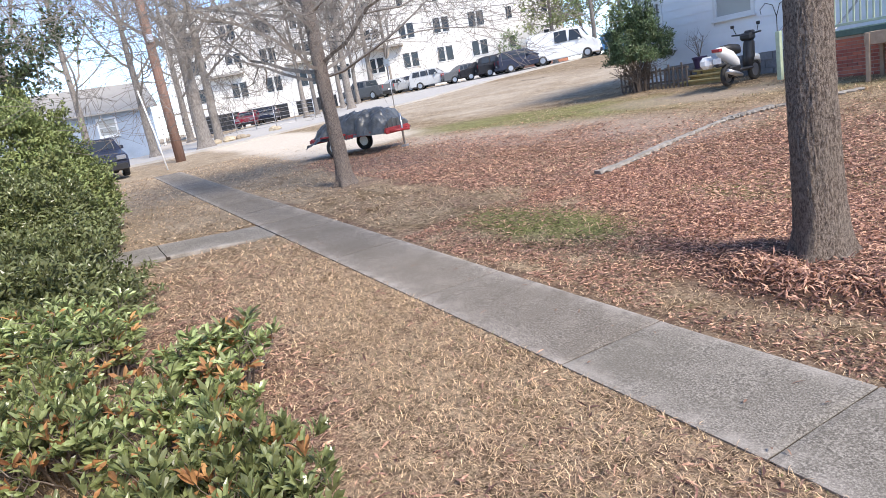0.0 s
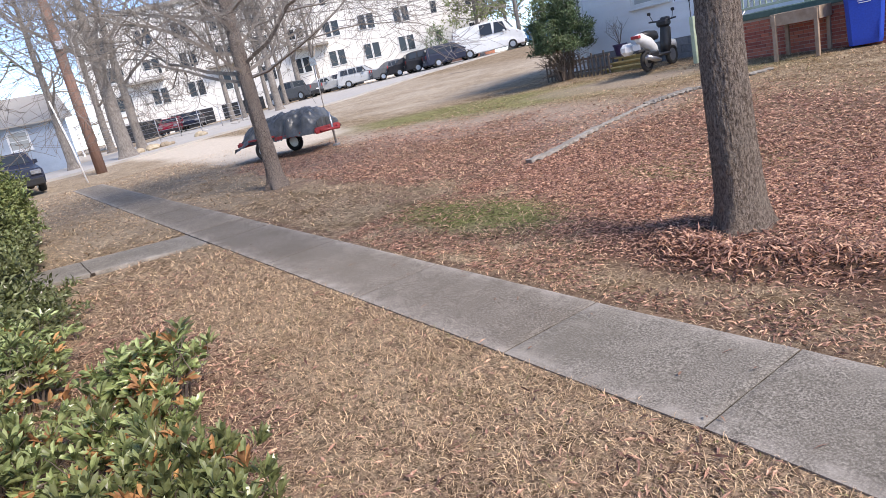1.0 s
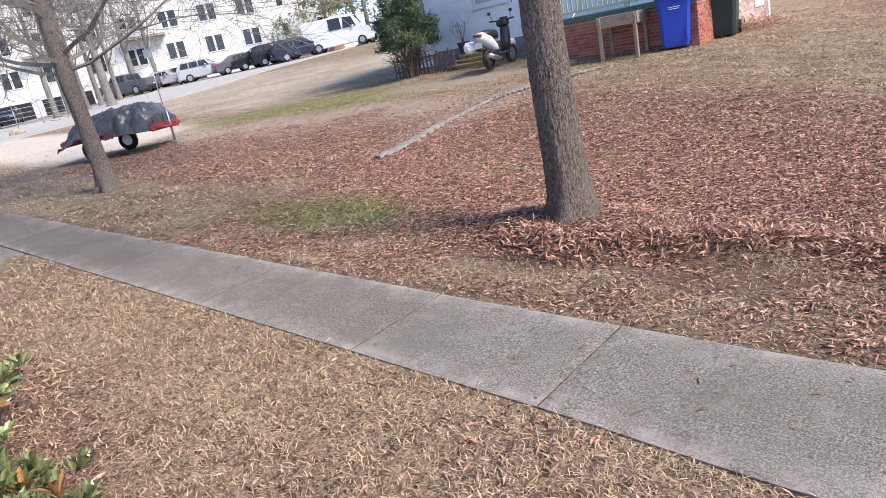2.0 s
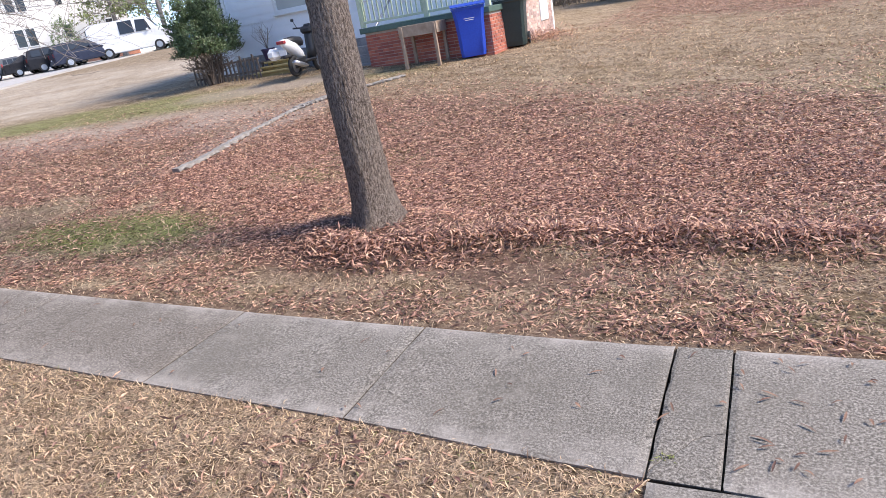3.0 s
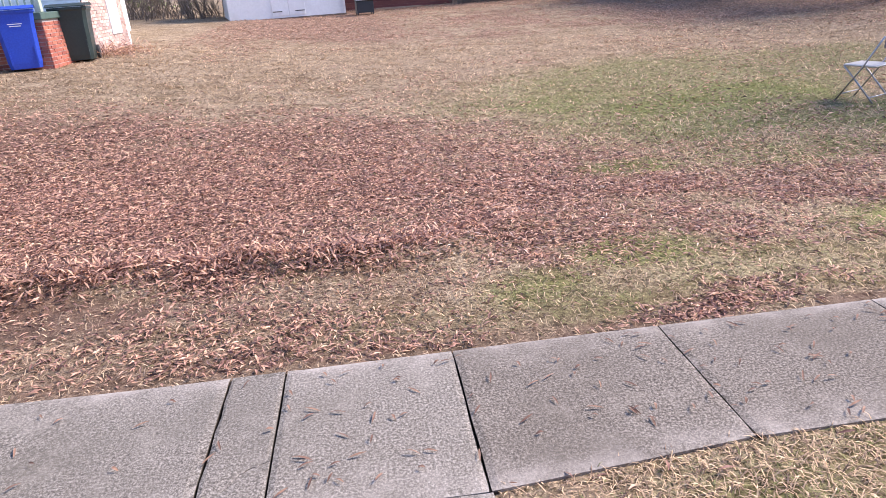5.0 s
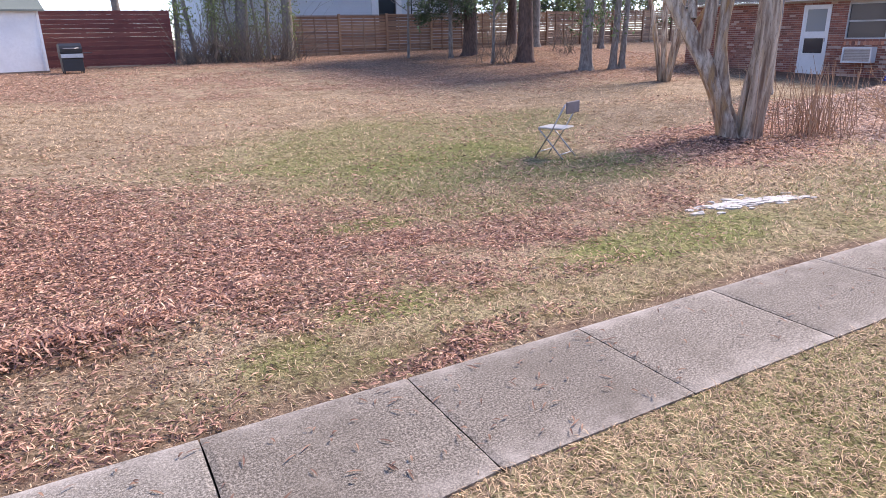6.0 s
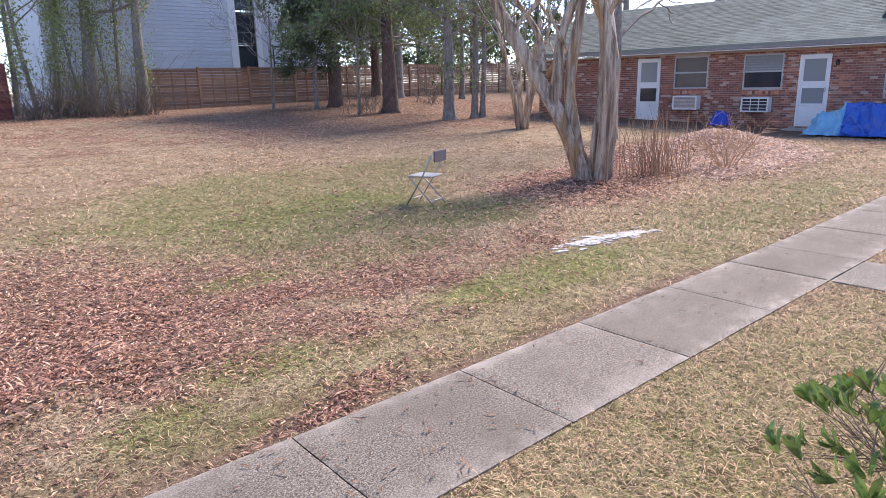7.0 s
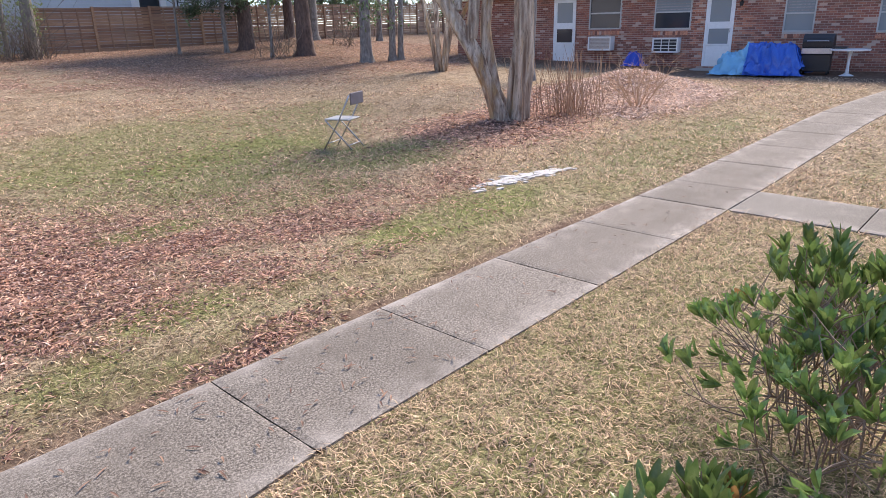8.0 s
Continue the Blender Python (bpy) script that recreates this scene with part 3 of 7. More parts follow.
def build_ground():
    xs = axis(-8, 9, .1, -36, 26, .42, 3000)
    ys = axis(-1.2, 9, .1, -8, 38, .4, 3000)
    X, Y = np.meshgrid(xs, ys, indexing="ij")
    near = (np.abs(X) < 70) & (np.abs(Y) < 70)
    Z = np.where(near, lawn_z(X, Y), gz(np.clip(X, -200, 40), np.clip(Y, -20, 80)) - .05)
    n, m = X.shape
    i = np.arange(n * m).reshape(n, m)
    faces = np.stack([i[:-1, :-1], i[1:, :-1], i[1:, 1:], i[:-1, 1:]], -1).reshape(-1, 4)
    ob = arrays("ground", np.stack([X, Y, Z], -1).reshape(-1, 3), faces, M_LAWN, smooth=True)
    for key, v in zip(("leaf", "green", "soil", "gravel", "pale"), zones(X.ravel(), Y.ravel())):
        ob.data.attributes.new(key, "FLOAT", "POINT").data.foreach_set("value", v.astype(np.float32))
    return tagged(ob, "dry winter lawn with leaf litter and bare soil", "lawn", kind="structure")


build_ground()


# ---- concrete walks ----
def slab_mesh(name, corners, parent, material, thick=.09, cut=9, along=0):
    """One cast slab over four corners of the plan (counter-clockwise), lying on the slope, with eased, slightly worn edges."""
    bm = bmesh.new()
    c = [Vector((*p, 0)) for p in corners]
    rnd = random.Random(hash((round(c[0].x, 2), round(c[0].y, 2))) % 9999)
    off = rnd.uniform(-.0015, .0015)
    rim = bm.verts.layers.float.new("rim")
    side = bm.verts.layers.float.new("side")
    steps = [0, .03] + [.1 + .8 * i / (cut - 4) for i in range(cut - 3)] + [.97, 1]
    grid = []
    for i in range(cut + 1):
        row = []
        for j in range(cut + 1):
            u, v = steps[i], steps[j]
            p = c[0].lerp(c[1], u).lerp(c[3].lerp(c[2], u), v)
            edge = i in (0, cut) or j in (0, cut)
            wob = rnd.uniform(-.0025, .0025) if edge else 0
            row.append(bm.verts.new((p.x + wob, p.y + wob, g1(p.x, p.y) + off - (.006 if edge else 0))))
            e = j if along == 0 else i
            row[-1][rim] = (1.0, .75, .3)[min(e, cut - e)] if min(e, cut - e) < 3 else 0.0
        grid.append(row)
    for i in range(cut):
        for j in range(cut):
            bm.faces.new((grid[i][j], grid[i + 1][j], grid[i + 1][j + 1], grid[i][j + 1]))
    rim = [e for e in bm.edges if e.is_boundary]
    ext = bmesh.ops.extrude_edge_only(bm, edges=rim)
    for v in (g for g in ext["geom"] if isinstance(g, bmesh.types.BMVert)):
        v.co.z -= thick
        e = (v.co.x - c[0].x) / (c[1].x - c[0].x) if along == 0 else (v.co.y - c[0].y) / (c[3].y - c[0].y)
        # 1 at the joints, whose shade is in the colour; fainter on long sides
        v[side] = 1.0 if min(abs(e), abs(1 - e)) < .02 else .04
    bmesh.ops.recalc_face_normals(bm, faces=bm.faces[:])
    return part(name, bm, material, parent)


def slab_piece(name, low, high, parent, material, ragged=0.0, thick=.09, rows=9):
    """A broken piece of slab between two lines of the plan that run along +x, its first end slightly ragged."""
    bm = bmesh.new()
    side = bm.verts.layers.float.new("side")
    n = len(low)
    grid = []
    for i, ((xa, ya), (xb, yb)) in enumerate(zip(low, high)):
        col = []
        for j in range(rows + 1):
            v = j / rows
            y = ya + (yb - ya) * v
            x = xa + (xb - xa) * v + (ragged * (math.sin(y * 23) + .6 * math.sin(y * 61)) if i == 0 else 0)
            edge = i in (0, n - 1) or j in (0, rows)
            col.append(bm.verts.new((x, y, g1(x, y) - (.005 if edge else 0))))
        grid.append(col)
    for i in range(n - 1):
        for j in range(rows):
            bm.faces.new((grid[i][j], grid[i + 1][j], grid[i + 1][j + 1], grid[i][j + 1]))
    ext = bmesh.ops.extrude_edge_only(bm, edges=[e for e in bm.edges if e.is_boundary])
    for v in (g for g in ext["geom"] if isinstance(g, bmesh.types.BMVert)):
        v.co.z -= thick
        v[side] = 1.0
    bmesh.ops.recalc_face_normals(bm, faces=bm.faces[:])
    return part(name, bm, material, parent)


def build_walks():
    walk_ob = tagged(new("pavement"), "straight concrete garden walk of cast slabs, worn and stained", "walkway", kind="structure")
    joints = [-24.6, -23.0, -21.4, -19.8, -18.2, -16.7, -15.2, -13.7, -12.2, -10.75, -9.6, -7.45, -5.3, -3.33, -1.9, -.46, -.19, .645, 1.74, 2.95, 4.19, 5.46, 6.62, 7.52, 8.8, 10.1, 11.4, 12.4]
    gap = .005
    for a, b in zip(joints[:-1], joints[1:]):
        na, nb = float(near_edge(a)), float(near_edge(b))
        if abs(a + .46) < .01:                # the narrow slab has lost a corner along a bowed crack
            us = [u / 16 for u in range(17)]
            xs = [a + gap + (b - a - 2 * gap) * u for u in us]
            crack = [(x, 2.16 + .29 * math.sin(u * 1.5) + .010 * math.sin(u * 13) + .006 * math.sin(u * 37)) for x, u in zip(xs, us)]
            slab_piece("slab", crack, [(x, WALK_FAR) for x in xs], walk_ob, M_CONCRETE, .004)
            slab_piece("slab", [(x, na + (nb - na) * u) for x, u in zip(xs, us)], [(x, y - .005) for x, y in crack], walk_ob, M_CONCRETE, 0, .09, 3)
        else:
            slab_mesh("slab", [(a + gap, na), (b - gap, nb), (b - gap, WALK_FAR), (a + gap, WALK_FAR)], walk_ob, M_CONCRETE if -5.1 < a < .6 else M_CONCRETE_WARM)
    bend = [(12.4, 2.2, 3.11), (13.7, 2.16, 3.08), (15.0, 2.08, 3.0), (16.3, 1.95, 2.88), (17.6, 1.8, 2.75), (18.9, 1.62, 2.6)]
    for (xa, na, fa), (xb, nb, fb) in zip(bend[:-1], bend[1:]):
        slab_mesh("slab", [(xa + gap, na), (xb - gap, nb), (xb - gap, fb), (xa + gap, fa)], walk_ob, M_CONCRETE_WARM)
    for x0, x1, slant, ys in ((-.45, .655, 0, [-3.2, -2.2, -1.1, 0, 1.1, 2.106]), (6.62, 7.52, 0, [-2.2, -1.1, 0, 1.1, 2.185]), (-10.75, -9.65, .3, [-2.2, -.75, .7, 2.185])):
        for a, b in zip(ys[:-1], ys[1:]):
            sa, sb = slant * (a - 2.2), slant * (b - 2.2)
            slab_mesh("slab", [(x0 + sa, a + gap), (x1 + sa, a + gap), (x1 + sb, b - gap), (x0 + sb, b - gap)], walk_ob, M_CONCRETE, along=1)


build_walks()


# ---- plants: tubes for wood, folded blades for leaves ----
def tubes(lines, sides=5):
    """Arrays for many tapered branches at once: each line is (points, radii)."""
    vs, fs, base = [], [], 0
    ang = np.arange(sides) * math.tau / sides
    ca, sa = np.cos(ang)[None, :, None], np.sin(ang)[None, :, None]
    for pts, rad in lines:
        p, r = np.asarray(pts, float), np.asarray(rad, float)
        d = np.gradient(p, axis=0)
        d /= np.linalg.norm(d, axis=1, keepdims=True) + 1e-9
        a = np.cross(d, np.array([.31, .17, .93]))
        a /= np.linalg.norm(a, axis=1, keepdims=True) + 1e-9
        b = np.cross(d, a)
        ring = p[:, None, :] + (a[:, None, :] * ca + b[:, None, :] * sa) * r[:, None, None]
        vs.append(ring.reshape(-1, 3))
        i = np.arange((len(p) - 1) * sides).reshape(-1, sides)
        j = np.roll(i, -1, axis=1)
        fs.append(np.stack([i, j, j + sides, i + sides], -1).reshape(-1, 4) + base)
        base += len(p) * sides
    return np.concatenate(vs), np.concatenate(fs)


def grow(rnd, start, way, length, radius, depth, out, bend=.25, lift=.12, fork=(2, 4), shrink=.66, tips=None):
    """A limb that wanders, tapers and forks; the limbs are put into out, by depth."""
    n = max(3, min(7, int(length / .35) + 2))
    p, d = np.array(start, float), np.array(way, float) / np.linalg.norm(way)
    pts, rad = [p.copy()], [radius]
    for i in range(n):
        d = d + rnd.normal(0, bend, 3) * .5 + np.array([0, 0, lift])
        d /= np.linalg.norm(d)
        p = p + d * length / n
        pts.append(p.copy())
        rad.append(radius * (1 - .55 * (i + 1) / n) if depth else radius * (1 - .85 * (i + 1) / n))
    out.append((pts, rad))
    if depth == 0:
        if tips is not None:
            tips.append((pts[-1], d))
        return
    for k in range(rnd.integers(fork[0], fork[1] + 1)):
        u = rnd.uniform(.35, 1.0)
        i = min(int(u * n), n - 1)
        q = pts[i] + (pts[i + 1] - pts[i]) * (u * n - i)
        side = rnd.normal(0, 1, 3)
        side -= side.dot(d) * d
        side /= np.linalg.norm(side)
        w = d * rnd.uniform(.5, .9) + side * rnd.uniform(.5, .95)
        grow(rnd, q, w, length * rnd.uniform(.5, .8), max(rad[i] * shrink, .004), depth - 1, out, bend, lift, fork, shrink, tips)


def bark_trunk(name, x, y, height, r0, r1, flare, material, parent, lean=(0, 0), relief=.012, sides=56, rows=110, seed=0, stripes=.0):
    """A trunk with furrowed bark in real relief and a root flare."""
    base = -.12
    t = np.linspace(0, 1, rows)[:, None]
    a = np.arange(sides)[None, :] * math.tau / sides
    zz = base + t * (height - base)
    r = r0 + (r1 - r0) * t + flare * np.exp(-np.maximum(zz, 0) / .16) * (1 + .5 * np.sin(a * 5 + seed) * np.exp(-np.maximum(zz, 0) / .25) + .25 * np.sin(a * 3 + 1.7 * seed))
    u = a * r0 + 0 * zz
    wob = vnoise(u * 2 + seed * 7, zz * .8 + 0 * a, .09)
    fur = np.abs(vnoise(u + (wob - .5) * .035 + seed, zz * .17 + 0 * a, .016) - .5) * 1.3 + np.abs(vnoise(u + (wob - .5) * .03 + seed, zz * .25 + 9 + 0 * a, .009) - .5) * .7
    r = r + (fur - .5) * relief * 2 + (vnoise(np.cos(a) * 2 + 0 * zz, zz + np.sin(a) * 2, .9) - .5) * .018
    cx, cy = lean[0] * zz + .02 * np.sin(zz * 1.3 + seed), lean[1] * zz + .015 * np.cos(zz * 1.7)
    v = np.stack([cx + r * np.cos(a), cy + r * np.sin(a), zz + 0 * a], -1).reshape(-1, 3)
    i = np.arange((rows - 1) * sides).reshape(-1, sides)
    j = np.roll(i, -1, axis=1)
    f = np.stack([i, j, j + sides, i + sides], -1).reshape(-1, 4)
    return arrays(name, v, f, material, parent, smooth=True)


def blades(centre, way, face, length, width, arch=.12, fold=.25, far=False):
    """Arrays for many pointed leaves: four triangles each, folded along the midrib, or two far off."""
    c, w, n = (np.asarray(k, float) for k in (centre, way, face))
    w /= np.linalg.norm(w, axis=1, keepdims=True) + 1e-9
    s = np.cross(n, w)
    s /= np.linalg.norm(s, axis=1, keepdims=True) + 1e-9
    n = np.cross(w, s)
    L, W = np.broadcast_to(length, len(c))[:, None], np.broadcast_to(width, len(c))[:, None]
    b, m, t = c, c + w * L * .5 + n * L * arch, c + w * L
    l, r = m + s * W * .5 + n * W * fold, m - s * W * .5 + n * W * fold
    v = np.stack([b, m, t, l, r], 1).reshape(-1, 3)
    k = np.arange(len(c))[:, None, None] * 5
    if far:
        v = np.stack([b, l, t, r], 1).reshape(-1, 3)
        return v, (np.array([[0, 3, 1], [3, 2, 1]])[None] + k // 5 * 4).reshape(-1, 3)
    f = (np.array([[0, 1, 3], [1, 2, 3], [0, 4, 1], [4, 2, 1]])[None] + k).reshape(-1, 3)
    return v, f


def oblong(centre, way, face, length, width, arch=.06, fold=.18):
    """Arrays for many oblong leaves: eight triangles each, folded along the midrib, the tip bent down."""
    c, w, n = (np.asarray(k, float) for k in (centre, way, face))
    w /= np.linalg.norm(w, axis=1, keepdims=True) + 1e-9
    s = np.cross(n, w)
    s /= np.linalg.norm(s, axis=1, keepdims=True) + 1e-9
    n = np.cross(w, s)
    L, W = np.broadcast_to(length, len(c))[:, None], np.broadcast_to(width, len(c))[:, None]
    m1, m2, t = c + w * L * .32 + n * L * arch, c + w * L * .74 + n * L * arch, c + w * L - n * L * arch * .6
    rows = [c]
    for m, k in ((m1, .42), (m2, .46)):
        rows += [m + s * W * k + n * W * fold, m, m - s * W * k + n * W * fold]
    v = np.stack([*rows, t], 1).reshape(-1, 3)
    k = np.arange(len(c))[:, None, None] * 8
    f = (np.array([[0, 2, 1], [0, 3, 2], [1, 2, 5], [1, 5, 4], [2, 3, 6], [2, 6, 5], [4, 5, 7], [5, 6, 7]])[None] + k).reshape(-1, 3)
    return v, f


def unit(rng, n):
    v = rng.normal(size=(n, 3))
    return v / np.linalg.norm(v, axis=1, keepdims=True)


def bare_tree(name, x, y, height, r0, seed, label, category="tree", group="", depth=4, first=.28, limbs=9, lean=(0, 0), material=None, spread=1.0, twig=.006, limb_len=.42, lift=.12, z=None, trunk_relief=.008, fork=(2, 4)):
    rnd = np.random.default_rng(seed)
    ob = thing(name, x, y, z, 0, label, category, group)
    bark_trunk("trunk", 0, 0, height * .8, r0, r0 * .35, r0 * .45, material or M_BARK_FAR, ob, lean, trunk_relief, 20, 40, seed)
    out = []
    for k in range(limbs):
        h = height * (first + (.78 - first) * (k + rnd.uniform(0, .8)) / limbs)
        a = k * 2.4 + rnd.uniform(-.5, .5)
        start = (lean[0] * h, lean[1] * h, h)
        up = .25 + .9 * (h / height) ** 1.5
        grow(rnd, start, (math.cos(a) * spread, math.sin(a) * spread, up), height * limb_len * rnd.uniform(.7, 1.1) * (1.1 - .6 * h / height), r0 * .42 * (1.1 - .7 * h / height), depth, out, .3, lift, fork, .62)
    out = [(p, np.maximum(r, twig)) for p, r in out]
    v, f = tubes([o for o in out if len(o[0])], 3)
    arrays("crown", v, f, M_TWIG, ob)
    return ob


def leaf_mesh(name, length, width, material, arch=.1, fold=.18, seg=5):
    """A single broad leaf with an elliptic outline, arched and folded, lying along +x."""
    bm = bmesh.new()
    rows = []
    for i in range(seg + 1):
        u = i / seg
        w = width * .5 * math.sin(math.pi * min(1, u * .94 + .03)) ** .8
        z = length * arch * math.sin(u * 2.4)
        rows.append([bm.verts.new((length * u, s * w, z + abs(s) * w * fold * 2)) for s in (-1, 0, 1)])
    for a, b in zip(rows[:-1], rows[1:]):
        for k in range(2):
            bm.faces.new((a[k], b[k], b[k + 1], a[k + 1]))
    me = bpy.data.meshes.new(name)
    bm.to_mesh(me)
    bm.free()
    me.materials.append(material)
    for p in me.polygons:
        p.use_smooth = True
    return me


def aim(p, way, roll):
    q = Vector(way).to_track_quat("X", "Z").to_matrix().to_4x4()
    return Matrix.Translation(p) @ q @ Matrix.Rotation(roll, 4, "X")


# the oak beside the walk
oak = thing("oak_tree", -3.02, 4.52, None, 0, "mature oak with grey furrowed bark and flared roots in leaf litter", "tree")
bark_trunk("trunk", 0, 0, 5.2, .178, .125, .10, M_BARK, oak, (-.004, .004), .0055, 170, 300, 3)
rnd = np.random.default_rng(11)
limbs = []
for k in range(9):
    h = 3.3 + k * .32
    a = k * 2.4
    grow(rnd, (0, 0, h), (math.cos(a), math.sin(a), .6), 2.6, .06, 3, limbs)
grow(rnd, (0, 0, 5.0), (.05, .0, 1), 3.0, .12, 3, limbs)
v, f = tubes([(p, np.maximum(r, .006)) for p, r in limbs], 3)
arrays("crown", v, f, M_TWIG, oak)

# the smaller tree further up the walk, whose bare crown hangs low
second = thing("lawn_tree", -12.35, 4.42, None, 0, "bare winter tree with low spreading grey branches beside the walk", "tree")
bark_trunk("trunk", 0, 0, 4.6, .155, .10, .09, M_BARK_PALE, second, (-.012, -.01), .008, 60, 140, 5)
limbs = []
rnd = np.random.default_rng(5)
for k, (h, a, up, ln, r) in enumerate(((2.0, 215, .30, 3.0, .045), (2.05, 60, .22, 3.0, .045), (2.15, 120, .25, 3.2, .05), (2.2, 300, .28, 3.0, .045), (2.15, 200, .32, 3.2, .055), (2.3, 20, .30, 3.0, .06), (2.5, 265, .4, 2.9, .05), (2.6, 85, .4, 2.8, .05), (2.75, 150, .35, 3.0, .05), (2.9, 325, .45, 2.9, .05),
                                       (3.1, 230, .5, 2.7, .05), (3.2, 50, .5, 2.8, .05), (3.4, 180, .6, 2.6, .05), (3.6, 0, .6, 2.6, .05), (3.9, 280, .8, 2.4, .05), (4.2, 110, .9, 2.4, .05), (4.4, 200, 1.4, 2.4, .06))):
    grow(rnd, (-.012 * h, -.01 * h, h), (math.cos(radians(a)), math.sin(radians(a)), up), ln, r * .8, 4, limbs, .32, .045, (4, 6), .56)
limbs = [(p, r) for p, r in limbs if min(q[2] for q in p) > 1.3]
v, f = tubes([(p, np.maximum(r, .0034)) for p, r in limbs], 3)
arrays("crown", v, f, M_TWIG, second)

# bare trees over the street
for x, y, h, r, seed in ((-38.5, 6.6, 13, .42, 21), (-41, 4.2, 12, .25, 22), (-44, 8.5, 14, .3, 23), (-53, 17.5, 11, .22, 24), (-54.5, 19.0, 12, .2, 25), (-55, 20.5, 11, .2, 26), (-56, 22, 12, .22, 27),
                         (-50, 20.3, 13, .33, 28), (-57, 24, 12, .2, 29), (-60, 27, 13, .3, 30), (-66, 32, 12, .28, 31), (-47, -2, 15, .35, 33), (-58, 9, 14, .3, 34), (-40, 1, 12, .2, 36)):
    bare_tree("street_tree", x, y, h, r, seed, "tall leafless street tree with grey bark and fine twigs", "tree", "bare trees along the street", depth=4 if seed in (21, 22, 23, 36) else 3, limbs=9, first=.25, fork=(3, 4))

# crape myrtle: smooth peeling stems that lean out of one base
myrtle = thing("crape_myrtle", 9.78, 7.2, None, 0, "multi-stemmed crape myrtle with smooth peeling tan bark", "tree")
# each stem: (sideways, back) at foot and at top, foot height, top height, radius
stems = ((-.04, 0, -1.85, .15, -.1, 3.4, .15), (-.66, .05, -.2, .25, 1.45, 3.5, .10), (-.14, .06, -.12, .2, .1, 3.6, .115), (.20, 0, .0, .1, -.1, 3.6, .165), (.10, .12, .12, .3, .1, 3.4, .09), (-.80, .05, -1.5, .3, 1.9, 3.4, .06), (.14, .22, .35, .8, -.1, 3.3, .07))
bow = (.06, -.05, -.22, .20, .05, .1, 0)
twigs = []
rnd = np.random.default_rng(17)
for k, (s0, d0, s1, d1, z0, z1, r) in enumerate(stems):
    pts, rad, n = [], [], 26
    for i in range(n + 1):
        u = i / n
        side, back = s0 + (s1 - s0) * u ** 1.1 + bow[k] * math.sin(math.pi * u) + .035 * math.sin(u * 7 + k), d0 + (d1 - d0) * u + .05 * math.cos(u * 6 + 2 * k)
        pts.append((side * .6 + back * .8, -side * .8 + back * .6, z0 + (z1 - z0) * u))
        rad.append(r * (1.0 + (.5 * math.exp(-u * 14) if z0 < 0 else 0)) * (1 - .42 * u) * (1 + .06 * math.sin(u * 19 + k)))
    sides = 28
    v, f = tubes([(pts, rad)], sides)
    a = np.arange(len(v)) % sides * math.tau / sides
    c = np.repeat(np.array(pts), sides, axis=0)
    v = c + (v - c) * (1 + .16 * np.sin(a * 3 + k + v[:, 2] * 1.5) + .10 * np.sin(a * 5 + 2 * k - v[:, 2] * 2.2) + .06 * np.sin(a * 8 + k + v[:, 2] * 3.0))[:, None]
    arrays("stem", v, f, M_MYRTLE, myrtle, smooth=True)
    for j in range(3):
        grow(rnd, pts[-1 - j * 3], (rnd.normal(0, .6), rnd.normal(0, .6), 1.0), 1.5, r * .3, 2, twigs, .25, .1)
    if k in (0, 1, 2, 4):
        grow(rnd, pts[13 + k], (rnd.normal(0, 1), rnd.normal(0, 1), 1.3), 1.2, r * .3, 2, twigs, .2, .15)
v, f = tubes([(p, np.maximum(r, .005)) for p, r in twigs], 5)
arrays("crown", v, f, M_MYRTLE, myrtle)

# smaller crape behind it, then the tall trunks in front of the fence
crape = thing("crape_myrtle", 15.72, 14.2, None, 0, "thin many-stemmed crape myrtle with pale bark", "tree")
for k in range(7):
    a = k * .9
    pts = [(.12 * math.cos(a) + (.75 * math.cos(a)) * (i / 8) ** 1.2, .12 * math.sin(a) + .75 * math.sin(a) * (i / 8) ** 1.2, -.06 + 3.3 * i / 8) for i in range(9)]
    tubed("stem", pts, [.075 * (1 - .06 * i) for i in range(9)], M_MYRTLE, crape, 8)
rnd = np.random.default_rng(41)
twigs = []
for k in range(10):
    grow(rnd, (.5 * math.cos(k), .5 * math.sin(k), 2.2 + .1 * k), (math.cos(k), math.sin(k), 1), 1.8, .03, 3, twigs)
v, f = tubes([(p, np.maximum(r, .006)) for p, r in twigs], 4)
arrays("crown", v, f, M_TWIG, crape)


